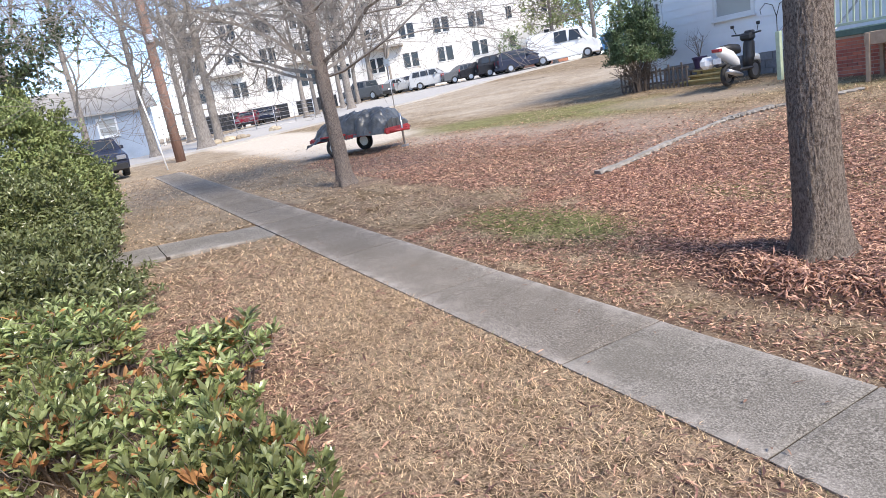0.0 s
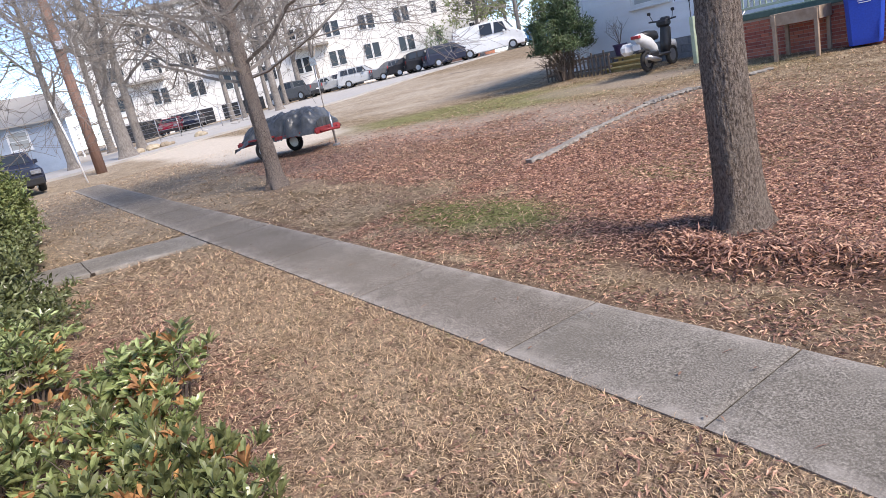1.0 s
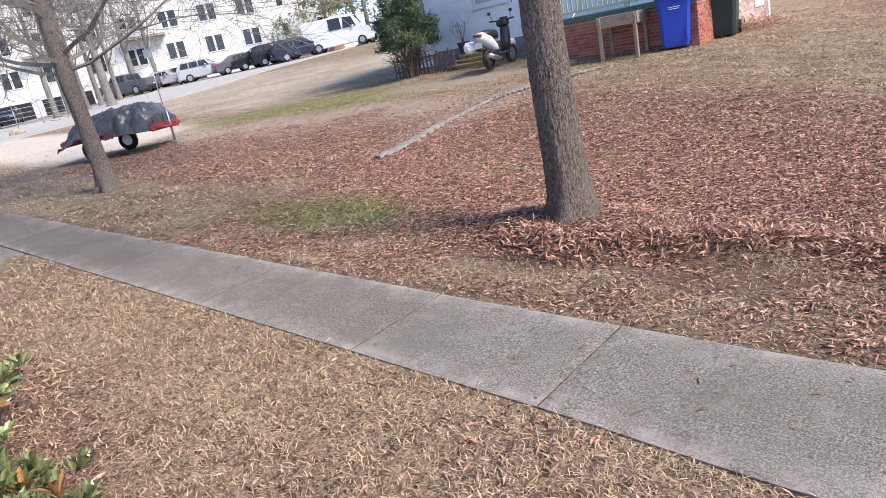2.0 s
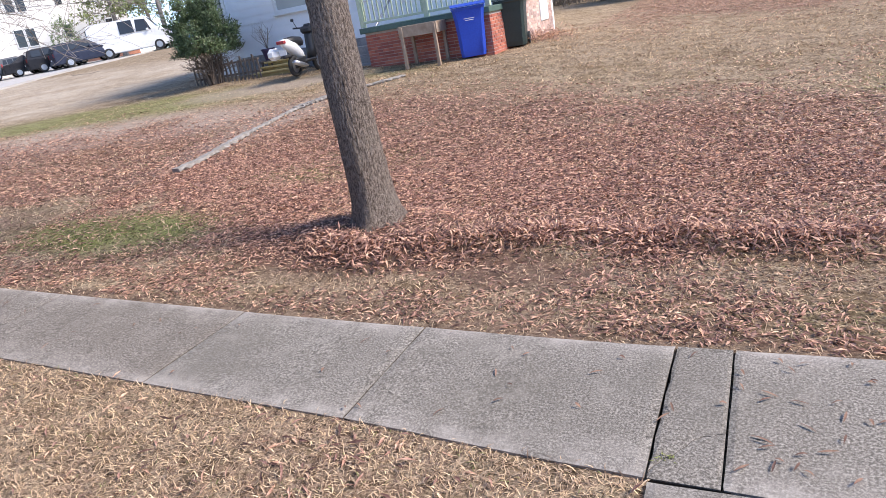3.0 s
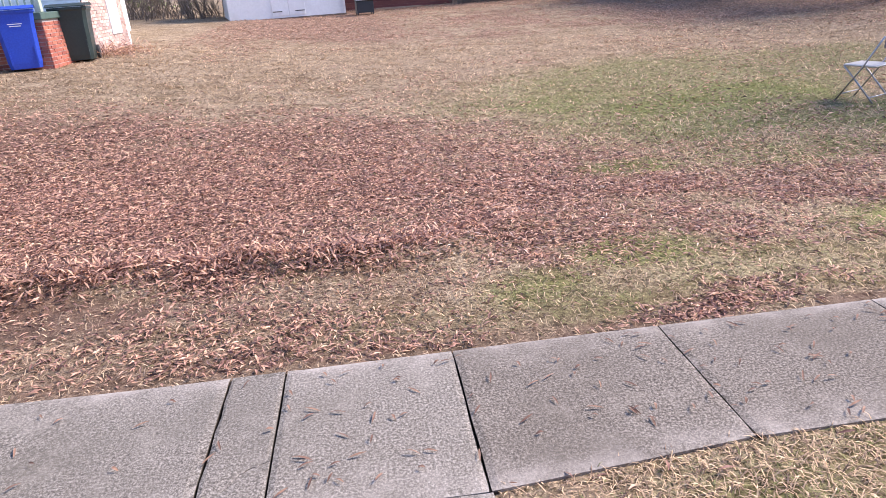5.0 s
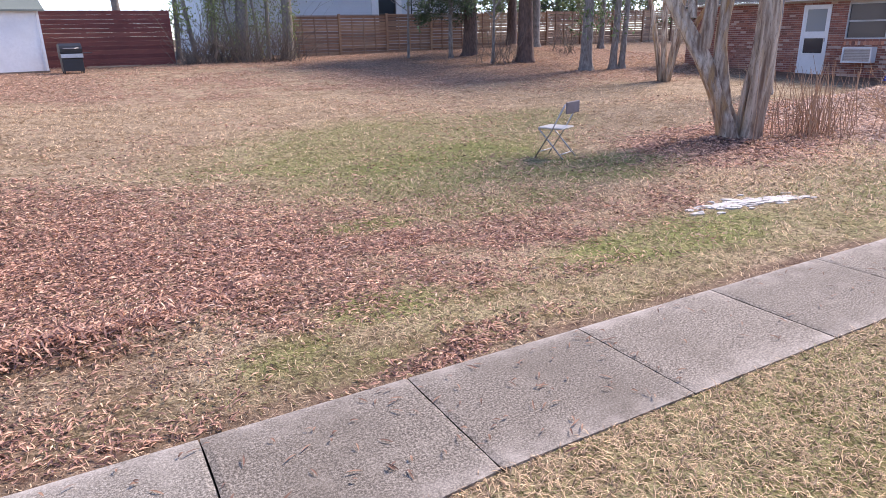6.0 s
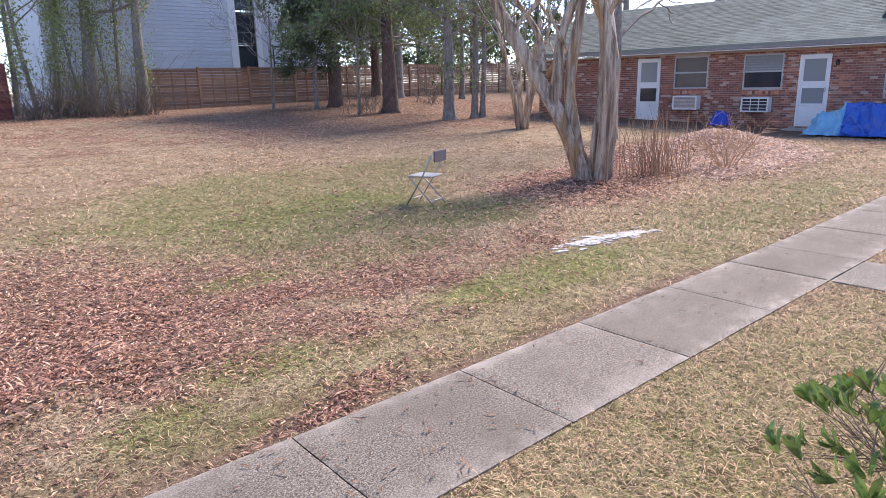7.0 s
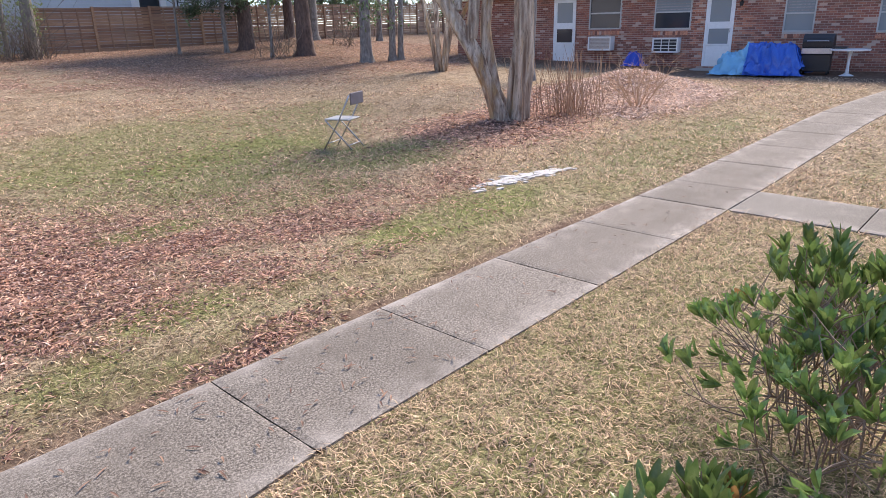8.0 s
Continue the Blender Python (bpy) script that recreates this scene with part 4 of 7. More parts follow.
def evergreen(name, x, y, height, r0, seed, label, low=.3, spread=2.2, count=2600, material=None, leafm=None, leaf=(.16, .07), droop=-.15, limbs=22, group=""):
    """A trunk with short limbs, each carrying sprays of needles or small leaves with gaps between them."""
    rng = np.random.default_rng(seed)
    ob = thing(name, x, y, None, 0, label, "tree", group)
    bark_trunk("trunk", 0, 0, height * .9, r0, r0 * .35, r0 * .3, material or M_PINE, ob, (rng.normal(0, .012), rng.normal(0, .012)), .02, 28, 60, seed)
    wood, c, w = [], [], []
    for k in range(limbs):
        h = height * (low + (.97 - low) * (k + rng.uniform(0, 1)) / limbs)
        a = k * 2.4 + rng.uniform(-.4, .4)
        ln = spread * (1.15 - .75 * (h / height - low) / (1 - low)) * rng.uniform(.6, 1.1)
        limb = []
        grow(rng, (0, 0, h), (math.cos(a), math.sin(a), .25 + droop), ln, .05, 2, limb, .25, .03, (3, 5), .55)
        wood += limb
        for pts, _ in limb[1:]:
            p = np.array(pts)
            per = max(2, count // (limbs * max(len(limb) - 1, 1)))
            i = rng.integers(0, len(p), per)
            c.append(p[i] + rng.normal(0, .10, (per, 3)))
            w.append(unit(rng, per) + np.array([0, 0, droop]))
    v, f = tubes([(p, np.maximum(r, .008)) for p, r in wood], 3)
    arrays("framework", v, f, M_TWIG, ob)
    c, w = np.concatenate(c), np.concatenate(w)
    v, f = blades(c, w, unit(rng, len(c)) + [0, 0, .8], rng.uniform(.7, 1.3, len(c)) * leaf[0], leaf[1] * rng.uniform(.7, 1.3, len(c)), far=True)
    arrays("crown", v, f, leafm or M_CONIFER, ob)
    return ob


row = "evergreens in front of the fence"
evergreen("cedar_tree", 16.1, 25.6, 7, .34, 51, "dark-barked cedar with drooping green foliage", .39, 2.5, 17000, group=row)
evergreen("cedar_tree", 16.3, 21.8, 6.6, .34, 52, "broad dark cedar with deep green sprays", .37, 2.6, 15000, group=row)
evergreen("holly_tree", 14.9, 25.2, 6.5, .10, 53, "small broadleaf evergreen with glossy leaves", .22, 1.3, 20000, M_BARK_FAR, M_LEAF_DARK, (.11, .05), group=row)
evergreen("cedar_tree", 16.05, 17.95, 6, .22, 54, "slender cedar with reddish trunk and thin foliage", .48, 1.6, 9000, M_BARK_FAR, M_LEAF_OLIVE, (.12, .04), group=row)
evergreen("cedar_tree", 19.5, 27.3, 7, .27, 57, "cedar with sparse green foliage by the fence", .38, 2.1, 12000, group=row)
for x, y, h, r, seed in ((17.05, 17.7, 7, .13, 61), (17.35, 17.6, 7, .11, 62), (22.6, 29.6, 9, .30, 63), (14.9, 22.0, 4.5, .07, 64), (24.5, 26.5, 8, .15, 65), (13.4, 26.2, 5, .06, 66), (15.6, 10.8, 8, .17, 67)):
    bare_tree("back_tree", x, y, h, r, seed, "bare dark-stemmed tree by the fence", "tree", "bare trees by the fence", depth=3, limbs=10, first=.3, lean=(.03, .01))

# ivy-clad trunks and brushwood left of the grey house
for x, y, h, r, seed in ((5.4, 30.2, 9, .10, 71), (6.4, 30.9, 9, .06, 72), (7.3, 30.0, 9, .30, 73), (8.0, 29.6, 8, .07, 74), (4.9, 31.4, 8, .12, 75), (9.1, 29.4, 9, .26, 76), (6.9, 29.7, 7, .05, 77), (8.5, 30.3, 8, .09, 78), (6.0, 29.6, 7, .05, 79)):
    t = bare_tree("vine_clad_tree", x, y, h, r, seed, "tall trunk wrapped in vines and ivy", "tree", "vine-clad trunks", depth=3, limbs=6, first=.4, material=M_BARK_FAR, lean=(.10 * math.sin(seed * 2.1), .03 * math.cos(seed)))
    rng = np.random.default_rng(seed)
    n = int(rng.uniform(600, 1500))
    a, z = rng.uniform(0, math.tau, n), np.clip(np.repeat(rng.uniform(.1, 6.5, n // 50 + 1), 50)[:n] + rng.normal(0, .35, n), .1, 7)
    c = np.stack([(r + .08) * np.cos(a) + .10 * math.sin(seed * 2.1) * z, (r + .08) * np.sin(a) + .03 * math.cos(seed) * z, z], 1) + rng.normal(0, .17, (n, 3))
    v, f = blades(c, unit(rng, n) - [0, 0, .5], np.stack([np.cos(a), np.sin(a), 0 * a + .3], 1), rng.uniform(.07, .15, n), rng.uniform(.05, .09, n))
    arrays("ivy", v, f, M_LEAF_OLIVE, t)
for x, y, n, seed in ((5.2, 28.6, 90, 81), (6.2, 28.9, 80, 86), (7.2, 28.5, 80, 82), (8.8, 28.4, 90, 83), (15.2, 21.9, 26, 84), (20.2, 24.0, 24, 85)):
    ob = thing("brushwood", x, y, None, 0, "tangle of leafless shoots and brush", "bush", "leafless brush")
    rng = np.random.default_rng(seed)
    out = []
    for k in range(n):
        a, t = rng.uniform(0, math.tau), rng.uniform(.2, .9)
        grow(rng, (rng.normal(0, .4), rng.normal(0, .3), -.03), (math.cos(a) * t, math.sin(a) * t, 1), rng.uniform(.6, 1.4) * (2.2 if y > 28 and k % 4 == 0 else 1), .014, 1, out, .35, .02, (1, 3))
    v, f = tubes(out, 4)
    arrays("framework", v, f, M_STEM, ob)

# dry stalks by the crape myrtle
stalks = thing("dry_perennial", 11.1, 6.75, None, 0, "clump of tall dry reddish-brown stalks", "plant")
rng = np.random.default_rng(91)
for k in range(125):
    a, d = rng.uniform(0, math.tau), abs(rng.normal(0, .55))
    b = Vector((d * math.cos(a) * 1.25, d * math.sin(a) * .8, 0))
    b.z = float(lawn_z(11.1 + b.x, 6.75 + b.y)) - g1(11.1, 6.75) - .03
    h, t = rng.uniform(.45, 1.35), Vector((rng.normal(0, .16), rng.normal(0, .16), 1))
    pts = [b + t * h * u + Vector((.05 * math.sin(3 * u + k), .04 * math.cos(4 * u + k), 0)) * u for u in (0, .35, .7, 1)]
    tubed("stalk", pts, [.0065, .006, .0045, .003], M_STALK, stalks, 4, smooth=False)
shrub = thing("bare_shrub", 12.6, 6.1, None, 0, "leafless twiggy shrub beside the leaf pile", "bush")
out = []
for k in range(20):
    a = rng.uniform(0, math.tau)
    grow(rng, (.08 * math.cos(a), .08 * math.sin(a), -.03), (math.cos(a) * .8, math.sin(a) * .8, 1), .8, .010, 2, out, .2, .02)
v, f = tubes(out, 4)
arrays("framework", v, f, M_STALK, shrub)


# ---- hedges and shrubs by the camera's side of the walk ----
def hedge(name, x, y, rx, ry, h, seed, label, leafm, leaf, count, stems=26, base=.1, group="", uneven=.16):
    """A dense evergreen mound: stems inside, leaves in clusters over an uneven outline."""
    rng = np.random.default_rng(seed)
    ob = thing(name, x, y, None, 0, label, "bush", group)
    out = []
    for k in range(stems):
        a, d = rng.uniform(0, math.tau), rng.uniform(0, .35)
        grow(rng, (rx * d * math.cos(a), ry * d * math.sin(a), -.05), (math.cos(a) * rx * .7, math.sin(a) * ry * .7, h), h * .40, .022, 2, out, .2, .02)
    v, f = tubes([(p, np.maximum(r, .005)) for p, r in out], 3)
    arrays("framework", v, f, M_STEM, ob)
    n = count // 7
    th, ph = rng.uniform(0, math.tau, n), np.arcsin(rng.uniform(-.25, 1, n))
    d = unit(rng, n)
    lump = 1 + uneven * (vnoise(th * 2.2, ph * 3, .55) - .5) * 2 + uneven * .25 * rng.normal(size=n)
    k = rng.uniform(.66, 1.0, n) ** .4 * lump
    c = np.stack([rx * np.cos(th) * np.cos(ph) * k, ry * np.sin(th) * np.cos(ph) * k, base * h + (1 - base) * h * np.maximum(np.sin(ph), -.1) * k + .12 * h], 1)
    outw = np.stack([np.cos(th) * np.cos(ph), np.sin(th) * np.cos(ph), np.sin(ph) + .5], 1)
    c7, o7 = np.repeat(c, 7, 0) + rng.normal(0, leaf[0] * .35, (n * 7, 3)), np.repeat(outw, 7, 0)
    w = o7 * .6 + unit(rng, n * 7)
    v, f = blades(c7, w, o7 * 1.2 + unit(rng, n * 7) * .5 + [0, 0, .5], leaf[0] * rng.uniform(.7, 1.25, n * 7), leaf[1] * rng.uniform(.8, 1.2, n * 7))
    arrays("foliage", v, f, leafm, ob)
    return ob


hedge("evergreen_bush", -11.9, -1.15, 1.5, 1.3, 1.2, 101, "rounded glossy green evergreen bush", M_LEAF, (.085, .042), 40000, group="hedge by the walk")
hedge("evergreen_bush", -14.2, -1.35, 2.0, 1.75, 2.45, 102, "tall olive-green evergreen bush, loosely clipped", M_LEAF_OLIVE, (.085, .042), 60000, group="hedge by the walk")
hedge("evergreen_bush", -10.0, -2.5, 1.4, 1.2, 2.2, 103, "tall dark evergreen bush", M_LEAF_DARK, (.09, .046), 26000, group="hedge by the walk")
hedge("evergreen_bush", -8.2, -1.0, 1.4, 1.0, .66, 104, "low grey-green laurel bush", M_LEAF, (.085, .034), 20000, group="hedge by the walk", uneven=.38)
evergreen("magnolia_tree", -21, -3.2, 8, .2, 105, "large broadleaf evergreen with leathery leaves", .18, 3.4, 30000, M_BARK_FAR, M_LEAF_DARK, (.17, .075), 0.0, 26)


def laurel(name, x, y, rx, ry, h, seed, label, count, singles, leaf=(.10, .027), stems=24, brown=.12, group="", whorl=9, low=.15, lean=(0, 0), wood_r=.011, upright=.0, leafm=None):
    """A low laurel: woody stems ending in whorls of long leaves. The leaves that stand free on top are pieces of their own."""
    rng = np.random.default_rng(seed)
    ob = thing(name, x, y, None, 0, label, "bush", group)
    wood, tips = [], []
    for k in range(stems):
        a, d = rng.uniform(0, math.tau), rng.uniform(0, .6) ** .7
        b = (rx * d * math.cos(a) * .6, ry * d * math.sin(a) * .6, -.04)
        grow(rng, b, (math.cos(a) * rx * .55 * d + lean[0], math.sin(a) * ry * .55 * d + lean[1], h * .8), h * .62, wood_r, 2, wood, .25, .05, (2, 4), .7, tips)
    v, f = tubes([(p, np.maximum(r, .002)) for p, r in wood], 5)
    arrays("framework", v, f, M_STEM if wood_r > .01 else M_SHOOT, ob)
    pos, way, up, old = [], [], [], []
    tips = [t for t in tips if t[0][2] > low * h]
    for k in range(max(1, count // whorl)):
        p, d = tips[k % len(tips)]
        p = p + rng.normal(0, .03, 3) - d * rng.uniform(0, .10)
        dry = rng.random() < brown
        for j in range(whorl):
            a = j * 2.4 + rng.uniform(-.3, .3)
            s = np.array([math.cos(a), math.sin(a), 0])
            w = s * rng.uniform(.5, 1.0) * (1 - .4 * upright) + d * rng.uniform(.35, .9) + np.array([0, 0, upright * rng.uniform(.3, 1.0)])
            pos.append(p + w * .012 - d * .004 * j)
            way.append(w)
            up.append(d - s * .4)
            old.append(dry and rng.random() < .6)
    pos, way, up, old = np.array(pos), np.array(way), np.array(up), np.array(old)
    top = np.argsort(-pos[:, 2] + rng.normal(0, .06, len(pos)))
    near = np.zeros(len(pos), bool)
    near[top[:singles]] = True
    kinds = [leaf_mesh("leaf", leaf[0] * s, leaf[1] * s * q, leafm or M_LEAF, ar) for s, q, ar in ((1.0, 1.0, .06), (.8, 1.15, .12), (1.15, .95, .02))]
    dead = leaf_mesh("leaf", leaf[0] * .9, leaf[1], M_LEAF_BROWN, -.05)
    for i in np.where(near)[0]:
        q = Vector(way[i]).normalized()
        share("leaf", dead if old[i] else kinds[i % 3], aim(Vector(pos[i]), q, rng.uniform(-.5, .5)), ob)
    for name2, pick, m in (("foliage", ~near & ~old, leafm or M_LEAF), ("withered_foliage", ~near & old, M_LEAF_BROWN)):
        if pick.any():
            k = pick.sum()
            v, f = oblong(pos[pick], way[pick], up[pick], leaf[0] * rng.uniform(.75, 1.15, k), leaf[1] * rng.uniform(.85, 1.2, k), .06)
            arrays(name2, v, f, m, ob)
    return ob


laurels = "low laurels by the walk"
laurel("laurel_bush", -2.98, -.04, .95, .74, .52, 111, "low laurel bush with long green and some orange withered leaves", 4600, 300, leaf=(.09, .026), brown=.2, group=laurels, stems=46, upright=.5)
laurel("laurel_bush", -4.72, .42, .36, .42, .48, 112, "small laurel bush with bronze tipped leaves", 1500, 120, brown=.3, group=laurels, stems=24)
laurel("laurel_bush", -4.5, -.6, .9, .7, .5, 113, "low laurel bush with withered leaves among green ones", 3600, 120, leaf=(.09, .026), brown=.24, group=laurels, stems=44, upright=.4)
laurel("laurel_bush", -6.3, -.6, 1.0, .8, .55, 114, "low spreading laurel bush", 4200, 60, brown=.12, group=laurels, stems=46)
laurel("laurel_bush", -3.95, .1, .55, .4, .42, 118, "low laurel bush filling between its neighbours", 1500, 60, leaf=(.09, .026), brown=.26, group=laurels, stems=22, upright=.4)
laurel("laurel_bush", -5.75, -.45, .6, .5, .48, 119, "low laurel bush with dull green leaves", 1800, 60, brown=.15, group=laurels, stems=30)
laurel("laurel_bush", -2.9, -1.2, .8, .6, .5, 117, "low laurel bush close to the house wall", 2600, 40, brown=.12, group=laurels, stems=30)
laurel("laurel_bush", 3.1, .5, .95, .62, .82, 115, "open laurel bush with broad glossy leaves on bare stems", 1500, 300, leaf=(.10, .029), brown=.01, stems=36, whorl=7, low=.36, wood_r=.0045, upright=.8, leafm=M_LEAF_GLOSSY)
laurel("laurel_bush", 1.95, .5, .40, .28, .46, 116, "small laurel shoots with broad glossy leaves", 180, 180, leaf=(.115, .034), brown=.05, stems=10, whorl=6, low=.3, wood_r=.0045, upright=.9, leafm=M_LEAF_GLOSSY)

# bush in front of the white house, bare-stemmed below
hedge("house_bush", -13.3, 13.6, .72, .66, 1.85, 121, "dark green bush with bare lower stems beside a fence", M_LEAF_DARK, (.10, .032), 15000, stems=40, base=.40, uneven=.42)

# greenery behind the fence
for x, y, h, seed in ((21.5, 34.5, 8, 161), (25.0, 33.8, 9, 162), (28.5, 35.0, 8, 163), (32.0, 33.6, 9, 164), (36.0, 34.5, 8, 165), (40.0, 32.0, 9, 166)):
    evergreen("screen_tree", x, y, h, .2, seed, "dense evergreen screening the fence from behind", .08, 2.8, 7000, M_BARK_FAR, M_LEAF_OLIVE if seed % 2 else M_CONIFER, (.26, .12), .0, 22, "evergreens behind the fence")
for x, y, n, seed in ((-6.0, 28.6, 90, 87), (-8.2, 30.0, 90, 88), (-10.5, 31.0, 80, 89)):
    ob = thing("brushwood", x, y, None, 0, "brown tangle of brush beyond the shed", "bush", "leafless brush")
    rng = np.random.default_rng(seed)
    out = []
    for k in range(n):
        a, t = rng.uniform(0, math.tau), rng.uniform(.2, .9)
        grow(rng, (rng.normal(0, .8), rng.normal(0, .4), -.03), (math.cos(a) * t, math.sin(a) * t, 1), rng.uniform(.6, 1.8), .016, 1, out, .35, .02, (1, 3))
    v, f = tubes(out, 4)
    arrays("framework", v, f, M_STEM, ob)
for x, y, seed in ((-7.0, 32.0, 167), (-11.0, 33.5, 168)):
    evergreen("screen_tree", x, y, 6, .2, seed, "dense evergreen beyond the white shed", .05, 2.6, 7000, M_BARK_FAR, M_LEAF_OLIVE, (.24, .11), .0, 20, "evergreens behind the fence")


# ---- masonry, boards and openings ----
def brick_run(parent, length, height, openings, z0=0.0, singles=300, bl=.175, bh=.056, joint=.011, y=0.0, focus=None, material=None):
    """Running-bond bricks on the local plane y facing -y, from x = 0, round the openings (x0, z0, x1, z1). The first ones are single pieces."""
    material = material or M_BRICK
    spots, row = [], 0
    z = z0
    while z + bh <= z0 + height + .001:
        x = -(row % 2) * (bl + joint) / 2
        while x < length:
            a, b = max(x, 0), min(x + bl, length)
            cuts = [(a, b)]
            for ox0, oz0, ox1, oz1 in openings:
                if z + bh > oz0 and z < oz1:
                    cuts = [p for c0, c1 in cuts for p in ((c0, min(c1, ox0)), (max(c0, ox1), c1)) if p[1] - p[0] > .03]
            spots += [(c0, c1, z) for c0, c1 in cuts]
            x += bl + joint
        z += bh + joint
        row += 1
    if focus is not None:
        spots.sort(key=lambda s: abs(s[0] - focus) + abs(s[2] - z0 - 1.0))
    rng = np.random.default_rng(int(length * 100))

    def corners(c0, c1, zz, out):
        return np.array([(px, py, pz) for pz in (zz, zz + bh) for px, py in ((c0, y - out), (c1, y - out), (c1, y + .03), (c0, y + .03))])
    quads = np.array([[0, 1, 5, 4], [1, 2, 6, 5], [3, 0, 4, 7], [4, 5, 6, 7], [3, 2, 1, 0]])
    made = {}
    for c0, c1, zz in spots[:singles]:
        key = round(c1 - c0, 2)
        if key not in made:
            me = bpy.data.meshes.new("brick")
            me.from_pydata([tuple(q) for q in corners(0, c1 - c0, 0, .0)], [], quads.tolist())
            me.materials.append(material)
            made[key] = me
        share("brick", made[key], Matrix.Translation((c0, -rng.uniform(.004, .012), zz)), parent)
    rest = spots[singles:]
    if rest:
        v = np.concatenate([corners(c0, c1, zz, rng.uniform(.004, .012)) for c0, c1, zz in rest])
        f = np.concatenate([quads + 8 * i for i in range(len(rest))])
        tagged(arrays("brickwork", v, f, material, parent), kind="stuff")


def wall_with_holes(name, parent, x0, x1, z0, z1, openings, material, y0=.004, y1=.22):
    """A wall slab, y0 to y1 thick, in boxes round its openings, so that these go right through."""
    bm = bmesh.new()
    xs = sorted({x0, x1, *[v for o in openings for v in (o[0], o[2]) if x0 < v < x1]})
    for a, b in zip(xs[:-1], xs[1:]):
        holes = sorted((max(o[1], z0), min(o[3], z1)) for o in openings if o[0] < (a + b) / 2 < o[2])
        z = z0
        for h0, h1 in holes:
            if h0 > z + .001:
                box(bm, a, y0, z, b, y1, h0)
            z = h1
        if z < z1 - .001:
            box(bm, a, y0, z, b, y1, z1)
    return part(name, bm, material, parent)


def rect_frame(bm, x0, z0, x1, z1, w, y0, y1):
    box(bm, x0, y0, z0, x0 + w, y1, z1)
    box(bm, x1 - w, y0, z0, x1, y1, z1)
    box(bm, x0 + w, y0, z0, x1 - w, y1, z0 + w)
    box(bm, x0 + w, y0, z1 - w, x1 - w, y1, z1)


def sash_window(parent, x0, z0, x1, z1, upper, lower, frame_m, w=.05, y=-.02, blinds=False, sill=True, name="window"):
    """A double-hung window: frame, meeting rail, two panes, sill, and the slats of a blind behind the glass."""
    bm = bmesh.new()
    rect_frame(bm, x0, z0, x1, z1, w, y, y + .09)
    win = part(name, bm, frame_m, parent)
    mid = (z0 + z1) / 2
    boxed("meeting_rail", (x0 + w, y + .012, mid - .022, x1 - w, y + .06, mid + .022), frame_m, win)
    boxed("pane", (x0 + w, y + .045, mid + .022, x1 - w, y + .053, z1 - w), upper, win)
    boxed("pane", (x0 + w, y + .055, z0 + w, x1 - w, y + .063, mid - .022), lower, win)
    if blinds:
        for k in range(5):
            zz = mid + .06 + k * (z1 - mid - .12) / 5
            boxed("blind_slat", (x0 + w + .02, y + .036, zz, x1 - w - .02, y + .043, zz + .035), M_FOUND, win)
    if sill:
        boxed("sill", (x0 - .04, y - .05, z0 - .05, x1 + .04, y + .1, z0 - .003), frame_m, win, .006)
    return win


def lap_boards(parent, x0, x1, z0, z1, openings, material, step=.2, y=0.0, proud=.022):
    """Lapped siding: one tilted board a course, cut at the openings."""
    z = z0
    while z < z1 - .02:
        zt = min(z + step + .015, z1)
        segs = [(x0, x1)]
        for ox0, oz0, ox1, oz1 in openings:
            if zt > oz0 + .01 and z < oz1 - .01:
                segs = [p for a, b in segs for p in ((a, min(b, ox0)), (max(a, ox1), b)) if p[1] - p[0] > .04]
        for a, b in segs:
            bm = bmesh.new()
            prism(bm, [(y - proud, z), (y - .002, z), (y - .002, zt), (y - .006, zt)], a, b)
            part("siding_board", bm, material, parent)
        z += step


